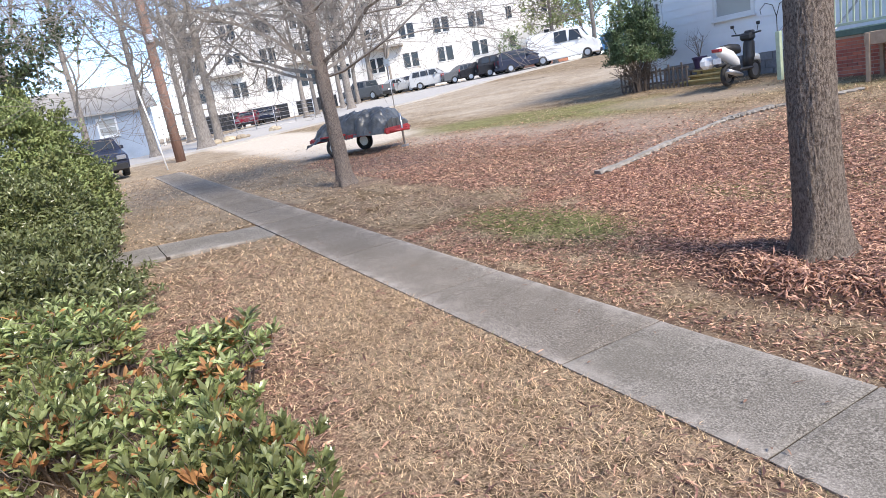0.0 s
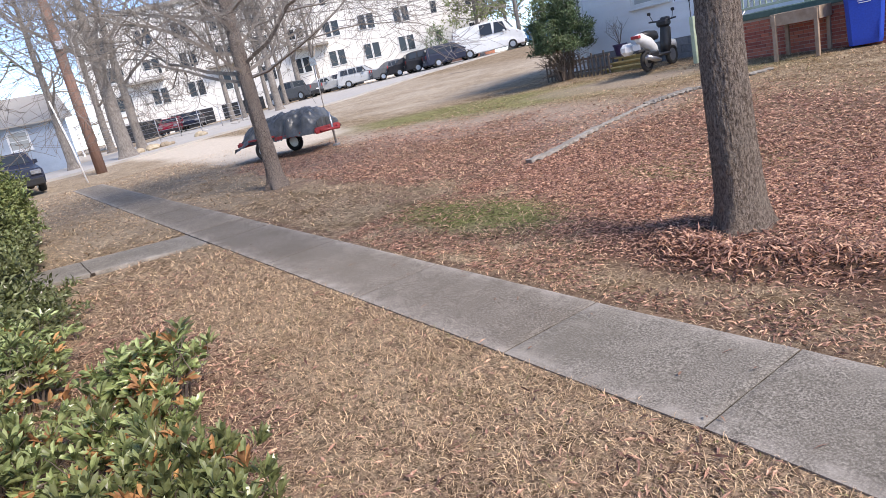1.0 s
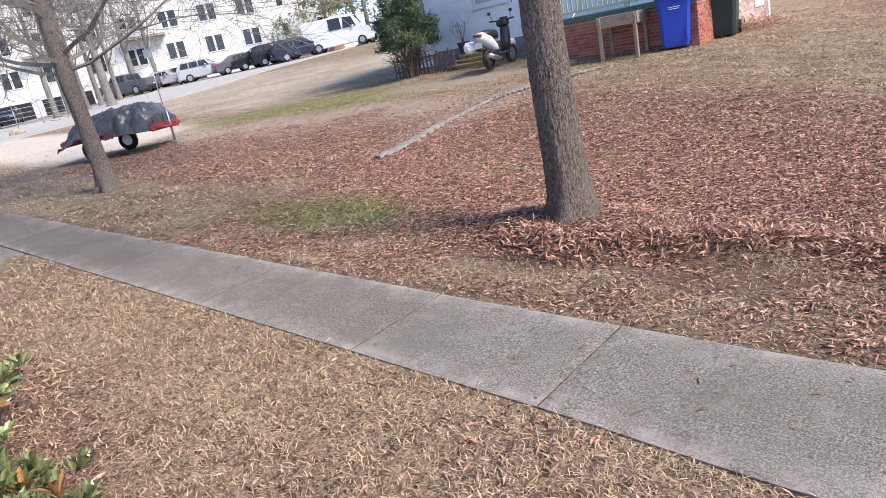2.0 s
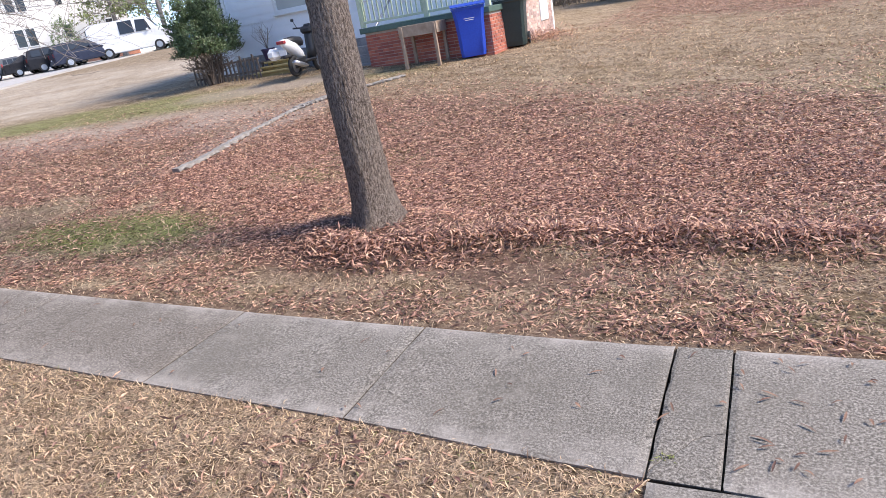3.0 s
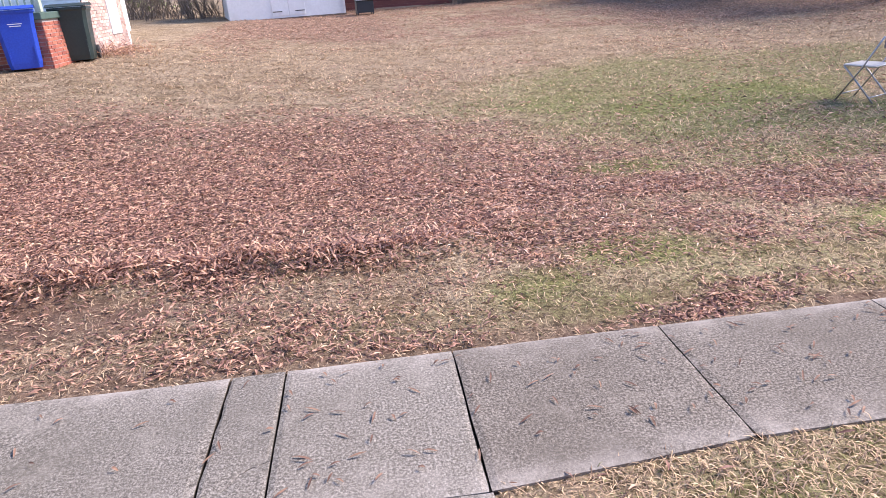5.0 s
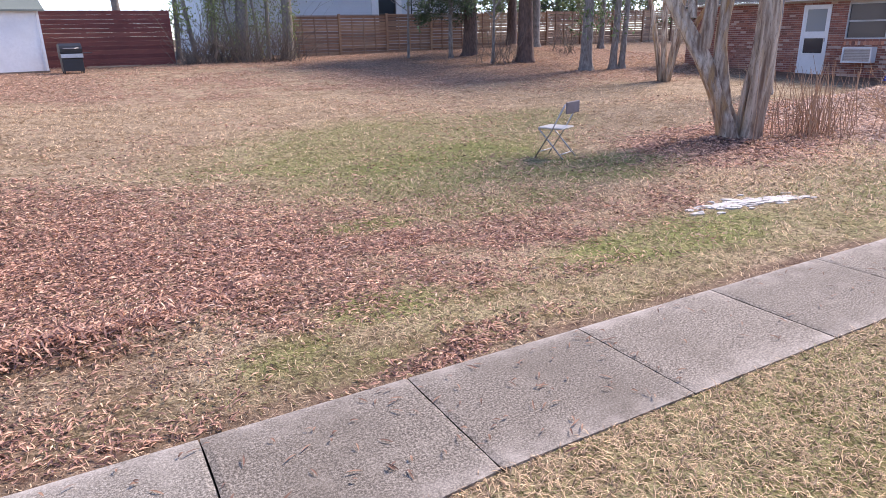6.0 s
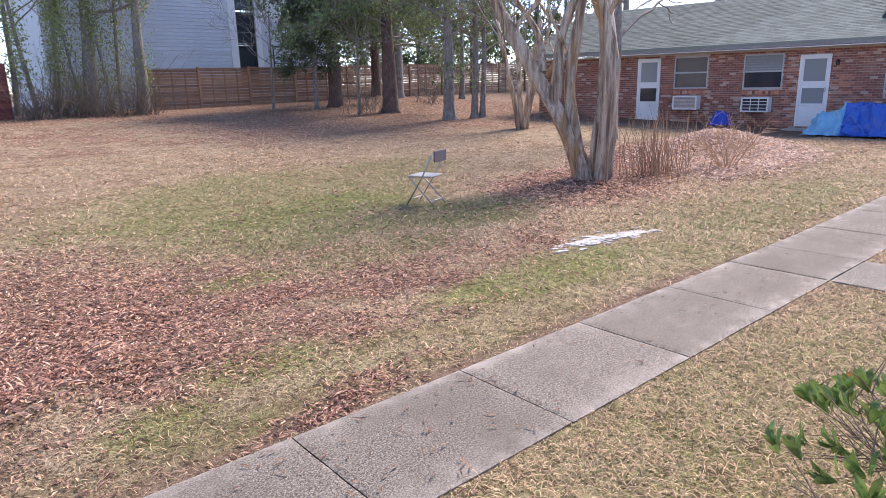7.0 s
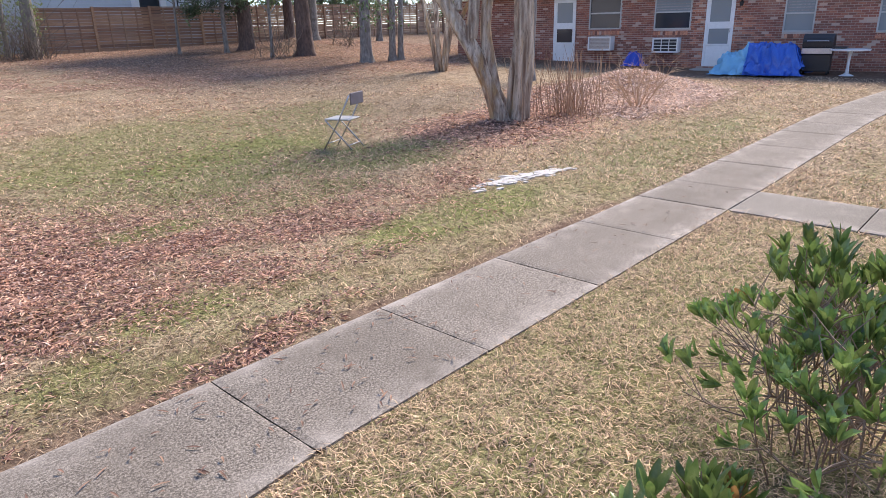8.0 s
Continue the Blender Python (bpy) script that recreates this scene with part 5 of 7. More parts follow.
# ---- brick apartment house across the lawn ----
def brick_house():
    ob = thing("brick_house", 21.2, 10.0, .22, -83, "single-storey red brick apartment house with a grey shingle roof", "house")
    x0, x1, top = -7.5, 10.5, 2.32
    holes = {"door_a": (-3.44, .12, -2.62, 2.20), "win_a": (-2.14, 1.20, -1.02, 2.22), "win_b": (.07, 1.17, 1.22, 2.20), "door_b": (1.66, .06, 2.48, 2.12), "win_c": (3.82, 1.05, 4.62, 2.06), "win_d": (6.12, 1.02, 7.2, 2.04)}
    local = [(a - x0, b, c - x0, d) for a, b, c, d in holes.values()]
    wall = wall_with_holes("wall", ob, x0, x1, -.3, top, list(holes.values()), M_MORTAR)
    run = new("brick_face")
    run.parent = ob
    run.matrix_basis = Matrix.Translation((x0, 0, 0))
    tagged(run, "variegated red brick facing")
    brick_run(run, x1 - x0, top - .0 + .2, local, -.2, 300, focus=9.4)
    for key, up, lo, bl in (("win_a", M_GLASS, M_GLASS, False), ("win_b", M_GLASS_BLIND, M_GLASS, True), ("win_c", M_GLASS_BLIND, M_GLASS_BLIND, True), ("win_d", M_GLASS_BLIND, M_GLASS_BLIND, True)):
        a, b, c, d = holes[key]
        sash_window(ob, a, b, c, d, up, lo, M_ALU, blinds=bl, w=.04, sill=False)
        for k in range(int((c - a) / .078)):     # a soldier course of bricks below the window
            boxed("sill_brick", (a + k * .078 + .004, -.028, b - .17, a + k * .078 + .07, .02, b - .06), M_BRICK, ob)
    for key, tall in (("door_a", M_GLASS), ("door_b", M_GLASS_BLIND)):
        a, b, c, d = holes[key]
        bm = bmesh.new()
        rect_frame(bm, a, b, c, d, .07, -.03, .1)
        dr = part("door", bm, M_WHITE, ob, "white storm door in a painted frame")
        boxed("kick_panel", (a + .07, -.012, b + .07, c - .07, .03, b + .62), M_WHITE, dr, .008)
        boxed("middle_rail", (a + .07, -.018, b + 1.16, c - .07, .03, b + 1.26), M_WHITE, dr)
        for zz, zt, m in ((b + .62, b + 1.16, tall if key == "door_b" else M_GLASS), (b + 1.26, d - .07, M_GLASS_BLIND)):
            bm = bmesh.new()
            rect_frame(bm, a + .07, zz, c - .07, zt, .05, -.014, .03)
            part("sash", bm, M_WHITE, dr)
            boxed("pane", (a + .12, .004, zz + .05, c - .12, .012, zt - .05), m, dr)
        boxed("handle", (c - .11, -.05, b + 1.0, c - .08, -.015, b + 1.12), M_STEEL, dr, .004)
    boxed("step", (1.5, -.75, -.2, 2.65, -.03, .02), M_KERB, ob, .012)
    bm = bmesh.new()      # porch lamp
    tube(bm, [(2.66, -.02, 1.92), (2.66, -.10, 1.94), (2.66, -.13, 1.90), (2.66, -.13, 1.80)], [.02, .03, .06, .045], 8)
    part("wall_lamp", bm, M_BLACK, ob)
    # roof
    ey, ez, ry, rz = -.52, 2.30, 4.0, 4.25
    boxed("fascia", (x0 - .4, ey - .03, 2.36, x1 + .4, ey, 2.47), M_FOUND, ob, .006, "grey-white gutter board")
    boxed("soffit", (x0 - .4, ey, 2.325, x1 + .4, .02, 2.35), M_WHITE, ob)
    bm = bmesh.new()
    prism(bm, [(ey - .05, 2.50), (ry, rz), (2 * ry - ey, 2.50), (2 * ry - ey, 2.44), (ry, rz - .08), (ey - .05, 2.44)], x0 - .5, x1 + .5)
    roof = part("roof", bm, M_SHINGLE, ob, "weathered grey asphalt shingles")
    rng = np.random.default_rng(3)
    slope = math.atan2(rz - 2.5, ry - ey)
    courses, tab = 34, .31
    rise = (ry - ey + .05) / math.cos(slope) / courses
    q = np.array([[0, 1, 2, 3], [4, 5, 1, 0], [5, 6, 2, 1], [7, 4, 0, 3]])
    spots = []
    for c in range(courses):
        for k in range(int((x1 - x0 + 1) / tab)):
            spots.append((x0 - .5 + k * tab + (c % 2) * tab * .5, c * rise))
    spots.sort(key=lambda s: abs(s[0] - 1.5) + s[1] * .6)

    def tile(px, s):
        lift, g = rng.uniform(.004, .009), .005
        pts = []
        for dz in (0.0, -.012):
            for ax, as_ in ((px + g, s), (px + tab - g, s), (px + tab - g, s + rise * 1.1), (px + g, s + rise * 1.1)):
                up = lift * (1 - (as_ - s) / (rise * 1.1)) + .004 + dz
                pts.append((ax, ey - .05 + as_ * math.cos(slope) - up * math.sin(slope), 2.5 + as_ * math.sin(slope) + up * math.cos(slope)))
        return np.array(pts)
    one = bpy.data.meshes.new("shingle")
    ref = tile(0, 0)
    one.from_pydata([tuple(p) for p in ref], [], q.tolist())
    one.materials.append(M_SHINGLE)
    for px, s in spots[:300]:
        share("shingle", one, Matrix.Translation((px, s * math.cos(slope), s * math.sin(slope))), roof)
    v = np.concatenate([tile(px, s) for px, s in spots[300:]])
    f = np.concatenate([q + 8 * i for i in range(len(spots) - 300)])
    tagged(arrays("shingle_field", v, f, M_SHINGLE, roof), kind="stuff")
    bm = bmesh.new()
    tube(bm, [(3.5, 1.0, 3.0), (3.5, 1.0, 3.42)], .045, 8)
    bmesh.ops.create_cone(bm, segments=10, radius1=.16, radius2=.05, depth=.16, matrix=Matrix.Translation((3.5, 1.0, 3.13)))
    part("roof_vent", bm, M_BLACK, ob)
    boxed("end_wall", (x0, .22, -.3, x0 + .2, 2 * ry, top), M_MORTAR, ob)
    boxed("end_wall", (x1 - .2, .22, -.3, x1, 2 * ry, top), M_MORTAR, ob)
    boxed("back_wall", (x0 + .2, 2 * ry - .2, -.3, x1 - .2, 2 * ry, top), M_MORTAR, ob)

    def put(x, y):
        p = ob.matrix_world @ Vector((x, y, 0))
        return p.x, p.y
    # air conditioners in the wall
    for x, z, lab in ((-1.6, .76, "grey window air conditioner on a brick wall"), (.58, .70, "white window air conditioner with a cage grille")):
        p = put(x, 0)
        ac = thing("air_conditioner", p[0], p[1], .22 + z - .2, -83, lab, "air conditioner", "wall air conditioners")
        bm = bmesh.new()
        rect_frame(bm, -.4, -.02, .4, .42, .04, -.36, -.012)
        box(bm, -.36, -.30, .02, .36, -.02, .38)
        part("casing", bm, M_WHITE, ac)
        boxed("grille", (-.355, -.325, .025, .355, -.302, .375), M_BLACK if x > 0 else M_FOUND, ac)
        for k in range(1, 4 if x > 0 else 9):
            n = 4 if x > 0 else 9
            boxed("grille_bar", (-.36, -.345, .4 * k / n - .01, .36, -.327, .4 * k / n + .008), M_WHITE if x > 0 else M_STEEL, ac)
        if x > 0:
            for k in (-.12, .12):
                boxed("grille_bar", (k - .01, -.35, .02, k + .01, -.33, .38), M_WHITE, ac)
    return put


house_put = brick_house()


def draped(name, x, y, turn, w, d, h, seed, label, mats, cells=110, category="tarpaulin", tops=((0, 0, 1),)):
    """A sheet thrown over things: humps under it, folds that run down and out, edges on the ground."""
    rng = np.random.default_rng(seed)
    ob = thing(name, x, y, None, turn, label, category)
    u, v = np.meshgrid(np.linspace(-1, 1, cells), np.linspace(-1, 1, cells), indexing="ij")
    z = np.zeros_like(u)
    for cx, cy, k in tops:
        r = np.maximum(np.abs(u - cx) * 1.25, np.abs(v - cy) * 1.2)
        z = np.maximum(z, k * (1 - sm(.42, .98, r)))
    a = np.arctan2(v, u)
    fold = (vnoise(a * 5 + seed, np.hypot(u, v), .55) - .5) * .22 + (.5 - np.abs(vnoise(u * 3, v * 3, .4) - .5) * 2) * .16 + (.5 - np.abs(vnoise(u * 3 + 7, v * 3, .17) - .5) * 2) * .08
    k = sm(.05, .35, z)
    X, Y = u * w / 2 * (1 + fold * (1 - k) * 1.4), v * d / 2 * (1 + fold * (1 - k) * 1.4)
    ridge = (np.abs(vnoise(u * w * .5 + .3 * v, v * d * .35, .16) - .5) * 2 - .45) * .20 + (np.abs(vnoise(u * w * .5 - .4 * v + 5, v * d * .5, .08) - .5) * 2 - .45) * .05
    crumple = sum(q * np.maximum(0, 1 - 3.2 * np.abs(vnoise(u * w * .5 + s + .5 * v, v * d * .4 - s - .3 * u, s) - .5)) ** 2 for q, s in ((.16, .34), (.12, .21), (.07, .12)))
    Z = np.maximum(z * h * .92 + fold * h * .3 - ridge * sm(.02, .3, z) + (crumple - .1) * h * .45 * sm(.05, .4, z), .004 + .03 * vnoise(u * 4, v * 4, .2))
    X, Y = X + ridge * .5 * (1 - sm(.6, .95, z)), Y - (ridge * .7 + (crumple - .1) * .45) * sm(.1, .4, z)
    i = np.arange(cells * cells).reshape(cells, cells)
    f = np.stack([i[:-1, :-1], i[1:, :-1], i[1:, 1:], i[:-1, 1:]], -1).reshape(-1, 4)
    P = np.stack([X, Y, Z], -1).reshape(-1, 3)
    if len(mats) == 1:
        arrays("sheet", P, f, mats[0], ob, smooth=True)
    else:
        left = P[f].mean(1)[:, 0] < -w * .16
        arrays("sheet", P, f[left], mats[0], ob, smooth=True)
        arrays("sheet", P, f[~left], mats[1], ob, smooth=True)
    return ob


px, py = house_put(3.65, -1.55)
draped("blue_tarpaulin", px, py, -83, 2.15, 1.4, .8, 5, "crumpled blue and faded turquoise tarpaulin over stored things", (M_TARP_LIGHT, M_TARP_BLUE), tops=((-.05, .1, .93), (.35, .0, .98), (-.45, -.1, .6)))
px, py = house_put(-.28, -.55)
draped("blue_bag", px, py, -83, .8, .65, .36, 8, "small crumpled bright blue sack by the wall", (M_BLUEBIN,), 24, "bag")


def barbecue(x, y, turn, label, group="", s=1.0):
    ob = thing("barbecue_grill", x, y, None, turn, label, "grill", group)
    bm = bmesh.new()
    prism(bm, [(-.28 * s, .72 * s), (.28 * s, .72 * s), (.28 * s, .9 * s), (.2 * s, 1.0 * s), (-.1 * s, 1.04 * s), (-.24 * s, .95 * s), (-.29 * s, .85 * s)], -.36 * s, .36 * s)
    part("lid", bm, M_BLACK, ob)
    boxed("firebox", (-.36 * s, -.27 * s, .52 * s, .36 * s, .27 * s, .715 * s), M_BLACK, ob, .02)
    boxed("control_panel", (-.36 * s, -.30 * s, .54 * s, .36 * s, -.275 * s, .68 * s), M_STEEL, ob, .004)
    boxed("cabinet", (-.34 * s, -.24 * s, .08 * s, .34 * s, .24 * s, .515 * s), M_BLACK, ob, .01)
    tubed("handle", [(-.25 * s, -.31 * s, .86 * s), (-.25 * s, -.34 * s, .87 * s), (.25 * s, -.34 * s, .87 * s), (.25 * s, -.31 * s, .86 * s)], .012 * s, M_STEEL, ob)
    boxed("side_shelf", (.37 * s, -.24 * s, .68 * s, .68 * s, .24 * s, .71 * s), M_BLACK, ob, .006)
    for a in (-.3, .3):
        for b in (-.2, .2):
            tubed("leg", [(a * s, b * s, 0), (a * s, b * s, .1 * s)], .025 * s, M_BLACK, ob)
    return ob


px, py = house_put(4.95, -1.2)
barbecue(px, py, -83, "black gas grill with a closed lid on the brick house's apron")
px, py = house_put(5.72, -1.5)
table = thing("round_table", px, py, None, 0, "small white round pedestal table", "table")
bm = bmesh.new()
bmesh.ops.create_cone(bm, cap_ends=True, segments=36, radius1=.45, radius2=.46, depth=.035, matrix=Matrix.Translation((0, 0, .65)))
part("tabletop", bm, M_WHITE, table)
tubed("pedestal", [(0, 0, .05), (0, 0, .2), (0, 0, .5), (0, 0, .64)], [.05, .035, .04, .07], M_WHITE, table, 12)
bm = bmesh.new()
bmesh.ops.create_cone(bm, cap_ends=True, segments=24, radius1=.18, radius2=.06, depth=.06, matrix=Matrix.Translation((0, 0, .03)))
part("foot", bm, M_WHITE, table)


# the plain brick front that the door paths lead to, behind the hedges: unseen, added to block southern sky
front = tagged(new("wall_south"), "plain red brick house front, unseen, behind the hedges", "wall", kind="structure")
front.matrix_world = pose(15.0, -3.3, 0, 0, 0, 180)
boxed("mortar_bed", (0, .004, -.3, 27.5, .25, 2.7), M_MORTAR, front)
brick_run(front, 27.5, 2.8, [], -.2, 0)
boxed("eave", (-.4, -.6, 2.704, 27.9, .6, 2.86), M_WHITE, front, .01)


# ---- white house with the porch ----
def white_house():
    ob = thing("white_house", -10.0, 14.85, .9, 0, "white lap-sided house on a block foundation with a brick porch", "house")
    win = (-1.75, 1.50, -.6, 2.9)
    hole = [win]
    boxed("foundation", (-3.5, .01, -.5, 5.0, .25, .56), M_FOUND, ob)
    for r in range(3):
        for k in range(9):
            boxed("block", (-3.48 + k * .41 + (r % 2) * .2, -.012, -.02 + r * .195, -3.48 + k * .41 + .395 + (r % 2) * .2, .015, -.02 + r * .195 + .185), M_FOUND, ob, .005)
    wall_with_holes("wall", ob, -3.5, 5.0, .56, 3.7, hole, M_SIDING, .0, .2)
    lap_boards(ob, -3.38, 4.98, .56, 3.7, hole, M_SIDING, .205)
    for x in (-3.5,):
        boxed("corner_board", (x, -.03, .54, x + .11, .0, 3.7), M_WHITE, ob)
    sash_window(ob, *win, M_GLASS_PALE, M_GLASS_PALE, M_WHITE, .09, -.05)
    # glazed annex at the far end, set back a little
    bm = bmesh.new()
    box(bm, -4.7, .3, -.3, -3.52, .45, 1.5)
    part("annex_wall", bm, M_SIDING, ob)
    for k in range(4):
        boxed("annex_post", (-4.7 + k * .37, .26, 1.5, -4.63 + k * .37, .34, 3.6), M_WHITE, ob)
    for z in (1.5, 2.3, 3.5):
        boxed("annex_rail", (-4.7, .25, z, -3.55, .35, z + .08), M_WHITE, ob)
    boxed("annex_glazing", (-4.68, .36, 1.55, -3.56, .38, 3.5), M_GLASS_PALE, ob)
    boxed("annex_curtain", (-4.6, .40, 1.9, -4.35, .42, 2.5), M_REDPAINT, ob)
    boxed("end_wall", (-3.5, .2, -.5, -3.3, 8.0, 3.7), M_SIDING, ob)
    boxed("rear_wall", (-3.3, 7.8, -.5, 3.2, 8.0, 3.7), M_SIDING, ob)
    boxed("return_wall", (3.2, 2.35, -.5, 4.98, 2.55, 3.7), M_SIDING, ob)
    boxed("inner_wall", (3.2, 2.56, -.5, 3.4, 7.8, 3.7), M_SIDING, ob)
    # gable roof
    bm = bmesh.new()
    prism(bm, [(-.5, 3.62), (4.0, 5.6), (8.5, 3.62), (8.5, 3.54), (4.0, 5.48), (-.5, 3.54)], -5.0, 3.6)
    part("roof", bm, M_SHINGLE, ob)
    boxed("wing_roof", (3.62, -.5, 3.71, 5.3, 2.8, 3.86), M_SHINGLE, ob)
    # side wall of brick
    side = new("side_wall")
    side.parent = ob
    side.matrix_basis = pose(5.0, .0, 0, 0, 0, 90)
    tagged(side, "red brick side wall coloured as if sunlit")
    boxed("mortar_bed", (0, .004, -.4, 2.34, .2, 3.7), M_MORTAR, side)
    brick_run(side, 2.34, 3.6, [(1.3, .2, 1.95, 2.4)], -.2, 200, focus=1.0, material=M_BRICK_SUNLIT)
    boxed("side_door", (1.31, -.03, .21, 1.94, .003, 2.38), M_WHITE, side, .01)
    # porch: brick base, dark deck edge, pale green rail
    porch = new("porch")
    porch.parent = ob
    porch.matrix_basis = Matrix.Translation((1.85, -1.62, 0))
    tagged(porch, "brick porch with a pale green railing")
    boxed("mortar_bed", (0, .004, -.4, 3.0, 1.6, .66), M_MORTAR, porch)
    brick_run(porch, 3.0, .82, [], -.18, 220, material=M_BRICK_RED)
    flank = new("porch_flank")
    flank.parent = ob
    flank.matrix_basis = pose(4.85, -1.62, 0, 0, 0, 90)
    tagged(flank, "red brick flank of the porch")
    brick_run(flank, 1.6, .82, [], -.18, 100, material=M_BRICK_RED)
    boxed("deck_edge", (-.08, -.09, .66, 3.05, 1.6, .78), M_DECKGREEN, porch, .01)
    for z, t in ((.86, .05), (1.68, .06)):
        boxed("rail", (-.02, -.03, z, 3.0, .03, z + t), M_RAILGREEN, porch, .004)
    for k in range(25):
        boxed("baluster", (.08 + k * .118, -.015, .915, .105 + k * .118, .015, 1.678), M_RAILGREEN, porch)
    for x in (-.05, 1.55, 2.96):
        boxed("post", (x, -.05, .785, x + .1, .05, 3.4), M_RAILGREEN, porch, .006)
    # steps with their rail, beside the porch
    for k in range(4):
        boxed("step", (-.95, .35 + .3 * k, -.35, -.02, .65 + .3 * k, .0 + .19 * k), M_FOUND, porch, .01)
    boxed("newel", (-1.06, .22, -.2, -.96, .32, .98), M_RAILGREEN, porch, .008, "weathered green newel post")
    tubed("hand_rail", [(-1.0, .27, .95), (-.96, 1.5, 1.75)], .025, M_STEEL, porch)
    tubed("hand_rail", [(-.08, .27, .55), (-.06, 1.5, 1.3)], .025, M_STEEL, porch)
    return ob


white_house()

# terrace of weathered boards, low picket fence, pot
deck = thing("board_stack", -11.45, 14.15, None, 0, "low stack of yellow-stained boards used as a step", "steps")
for k in range(3):
    boxed("board", (-.62 + .08 * k, -.4 + .16 * k, .06 + .11 * k, .62, .02 + .16 * k, .10 + .11 * k), M_YELLOW, deck, .006)
    boxed("riser", (-.55 + .08 * k, -.32 + .16 * k, -.04 + .11 * k, .55, -.28 + .16 * k, .06 + .11 * k), M_YELLOW, deck)
fence = thing("picket_fence", -13.0, 13.75, None, 2, "low weathered dark picket fence by a bush", "fence")
for z in (.12, .42):
    boxed("rail", (-1.05, -.02, z, 1.2, .02, z + .05), M_STEM, fence)
for k in range(17):
    boxed("picket", (-1.03 + k * .136, -.045, -.05, -.98 + k * .136, -.022, .52 + .06 * math.sin(k * 2.2)), M_STEM, fence, .004)
pot = thing("flower_pot", -11.85, 14.3, g1(-11.85, 14.3) + .34, 0, "purple plant pot with a bare plant", "plant pot")
bm = bmesh.new()
tube(bm, [(0, 0, 0), (0, 0, .24), (0, 0, .25), (0, 0, .29)], [.12, .165, .185, .185], 18)
part("pot", bm, M_PURPLE, pot)
rng = np.random.default_rng(2)
out = []
for k in range(9):
    grow(rng, (0, 0, .27), (math.cos(k * .7) * .4, math.sin(k * .7) * .4, 1), .55, .008, 1, out, .2, .02)
v, f = tubes(out, 4)
arrays("plant", v, f, M_STEM, pot)
stand = thing("pot_stand", -11.85, 14.3, None, 0, "small dark wooden stand under a plant pot", "stand")
boxed("seat", (-.2, -.2, .29, .2, .2, .335), M_STEM, stand, .006)
for a in (-.16, .16):
    for b in (-.16, .16):
        boxed("leg", (a - .02, b - .02, -.03, a + .02, b + .02, .29), M_STEM, stand)


# ---- motor scooter ----
def scooter():
    ob = thing("motor_scooter", -9.98, 13.2, None, 97, "white and black motor scooter parked by the house wall", "scooter")

    def wheel(x, r):
        t = new("wheel")
        t.parent = ob
        t.matrix_basis = Matrix.Translation((x, 0, r))
        bm = bmesh.new()
        pts = [(r * .8 * math.cos(i * math.tau / 28), 0, r * .8 * math.sin(i * math.tau / 28)) for i in range(29)]
        tube(bm, pts, r * .22, 10, False)
        part("tyre", bm, M_RUBBER, t, smooth=True)
        bm = bmesh.new()
        bmesh.ops.create_cone(bm, cap_ends=True, segments=20, radius1=r * .62, radius2=r * .62, depth=.06, matrix=Matrix.Rotation(radians(90), 4, "X"))
        part("rim", bm, M_STEEL, t)
    wheel(-.42, .24)
    wheel(.72, .24)
    bm = bmesh.new()
    tube(bm, [(-.80, 0, .80), (-.62, 0, .76), (-.35, 0, .64), (-.10, 0, .47), (.05, 0, .38)], [.05, .12, .145, .12, .05], 14)
    part("tail_body", bm, M_WHITE, ob, "white fairing", True)
    bm = bmesh.new()
    tube(bm, [(-.62, 0, .82), (-.3, 0, .79), (0, 0, .76), (.12, 0, .70)], [.06, .11, .11, .05], 12)
    part("seat", bm, M_BLACK, ob, smooth=True)
    boxed("floorboard", (-.1, -.15, .27, .46, .15, .34), M_BLACK, ob, .03)
    bm = bmesh.new()
    tube(bm, [(.42, 0, .3), (.52, 0, .55), (.56, 0, .85), (.52, 0, 1.0)], [.10, .13, .12, .07], 12)
    part("leg_shield", bm, M_BLACK, ob, smooth=True)
    boxed("instrument_cover", (.40, -.15, .90, .62, .15, 1.07), M_BLACK, ob, .05)
    bm = bmesh.new()
    tube(bm, [(.60, 0, .5), (.68, 0, .52), (.84, 0, .5), (.98, 0, .36)], [.04, .09, .09, .03], 10)
    part("front_mudguard", bm, M_WHITE, ob, smooth=True)
    tubed("fork", [(.55, 0, .9), (.72, .09, .25)], .022, M_STEEL, ob)
    tubed("handlebar", [(.46, -.34, 1.06), (.5, -.12, 1.04), (.5, .12, 1.04), (.46, .34, 1.06)], .02, M_BLACK, ob)
    boxed("headlight", (.54, -.11, .98, .66, .11, 1.12), M_BLACK, ob, .03)
    for s in (-1, 1):
        tubed("mirror_stem", [(.48, .24 * s, 1.06), (.44, .3 * s, 1.24)], .008, M_BLACK, ob)
        boxed("mirror", (.42, .3 * s - .045, 1.21, .445, .3 * s + .045, 1.28), M_BLACK, ob, .012)
    boxed("tail_light", (-.83, -.10, .765, -.72, .10, .835), M_REDPAINT, ob, .012)
    boxed("number_plate", (-.80, -.09, .52, -.79, .09, .64), M_WHITE, ob)
    boxed("storage_box", (-.86, .17, .44, -.52, .42, .70), M_WHITE, ob, .08)
    boxed("rear_mudguard", (-.80, -.07, .44, -.50, .07, .52), M_BLACK, ob, .03)
    tubed("exhaust", [(-.1, -.16, .2), (-.35, -.19, .24), (-.72, -.19, .34)], [.03, .06, .055], M_STEEL, ob, 10)
    boxed("engine", (-.45, -.12, .18, -.02, .12, .42), M_BLACK, ob, .03)
    tubed("side_stand", [(.1, .1, .28), (.08, .24, .005)], .012, M_STEEL, ob, 6)


scooter()
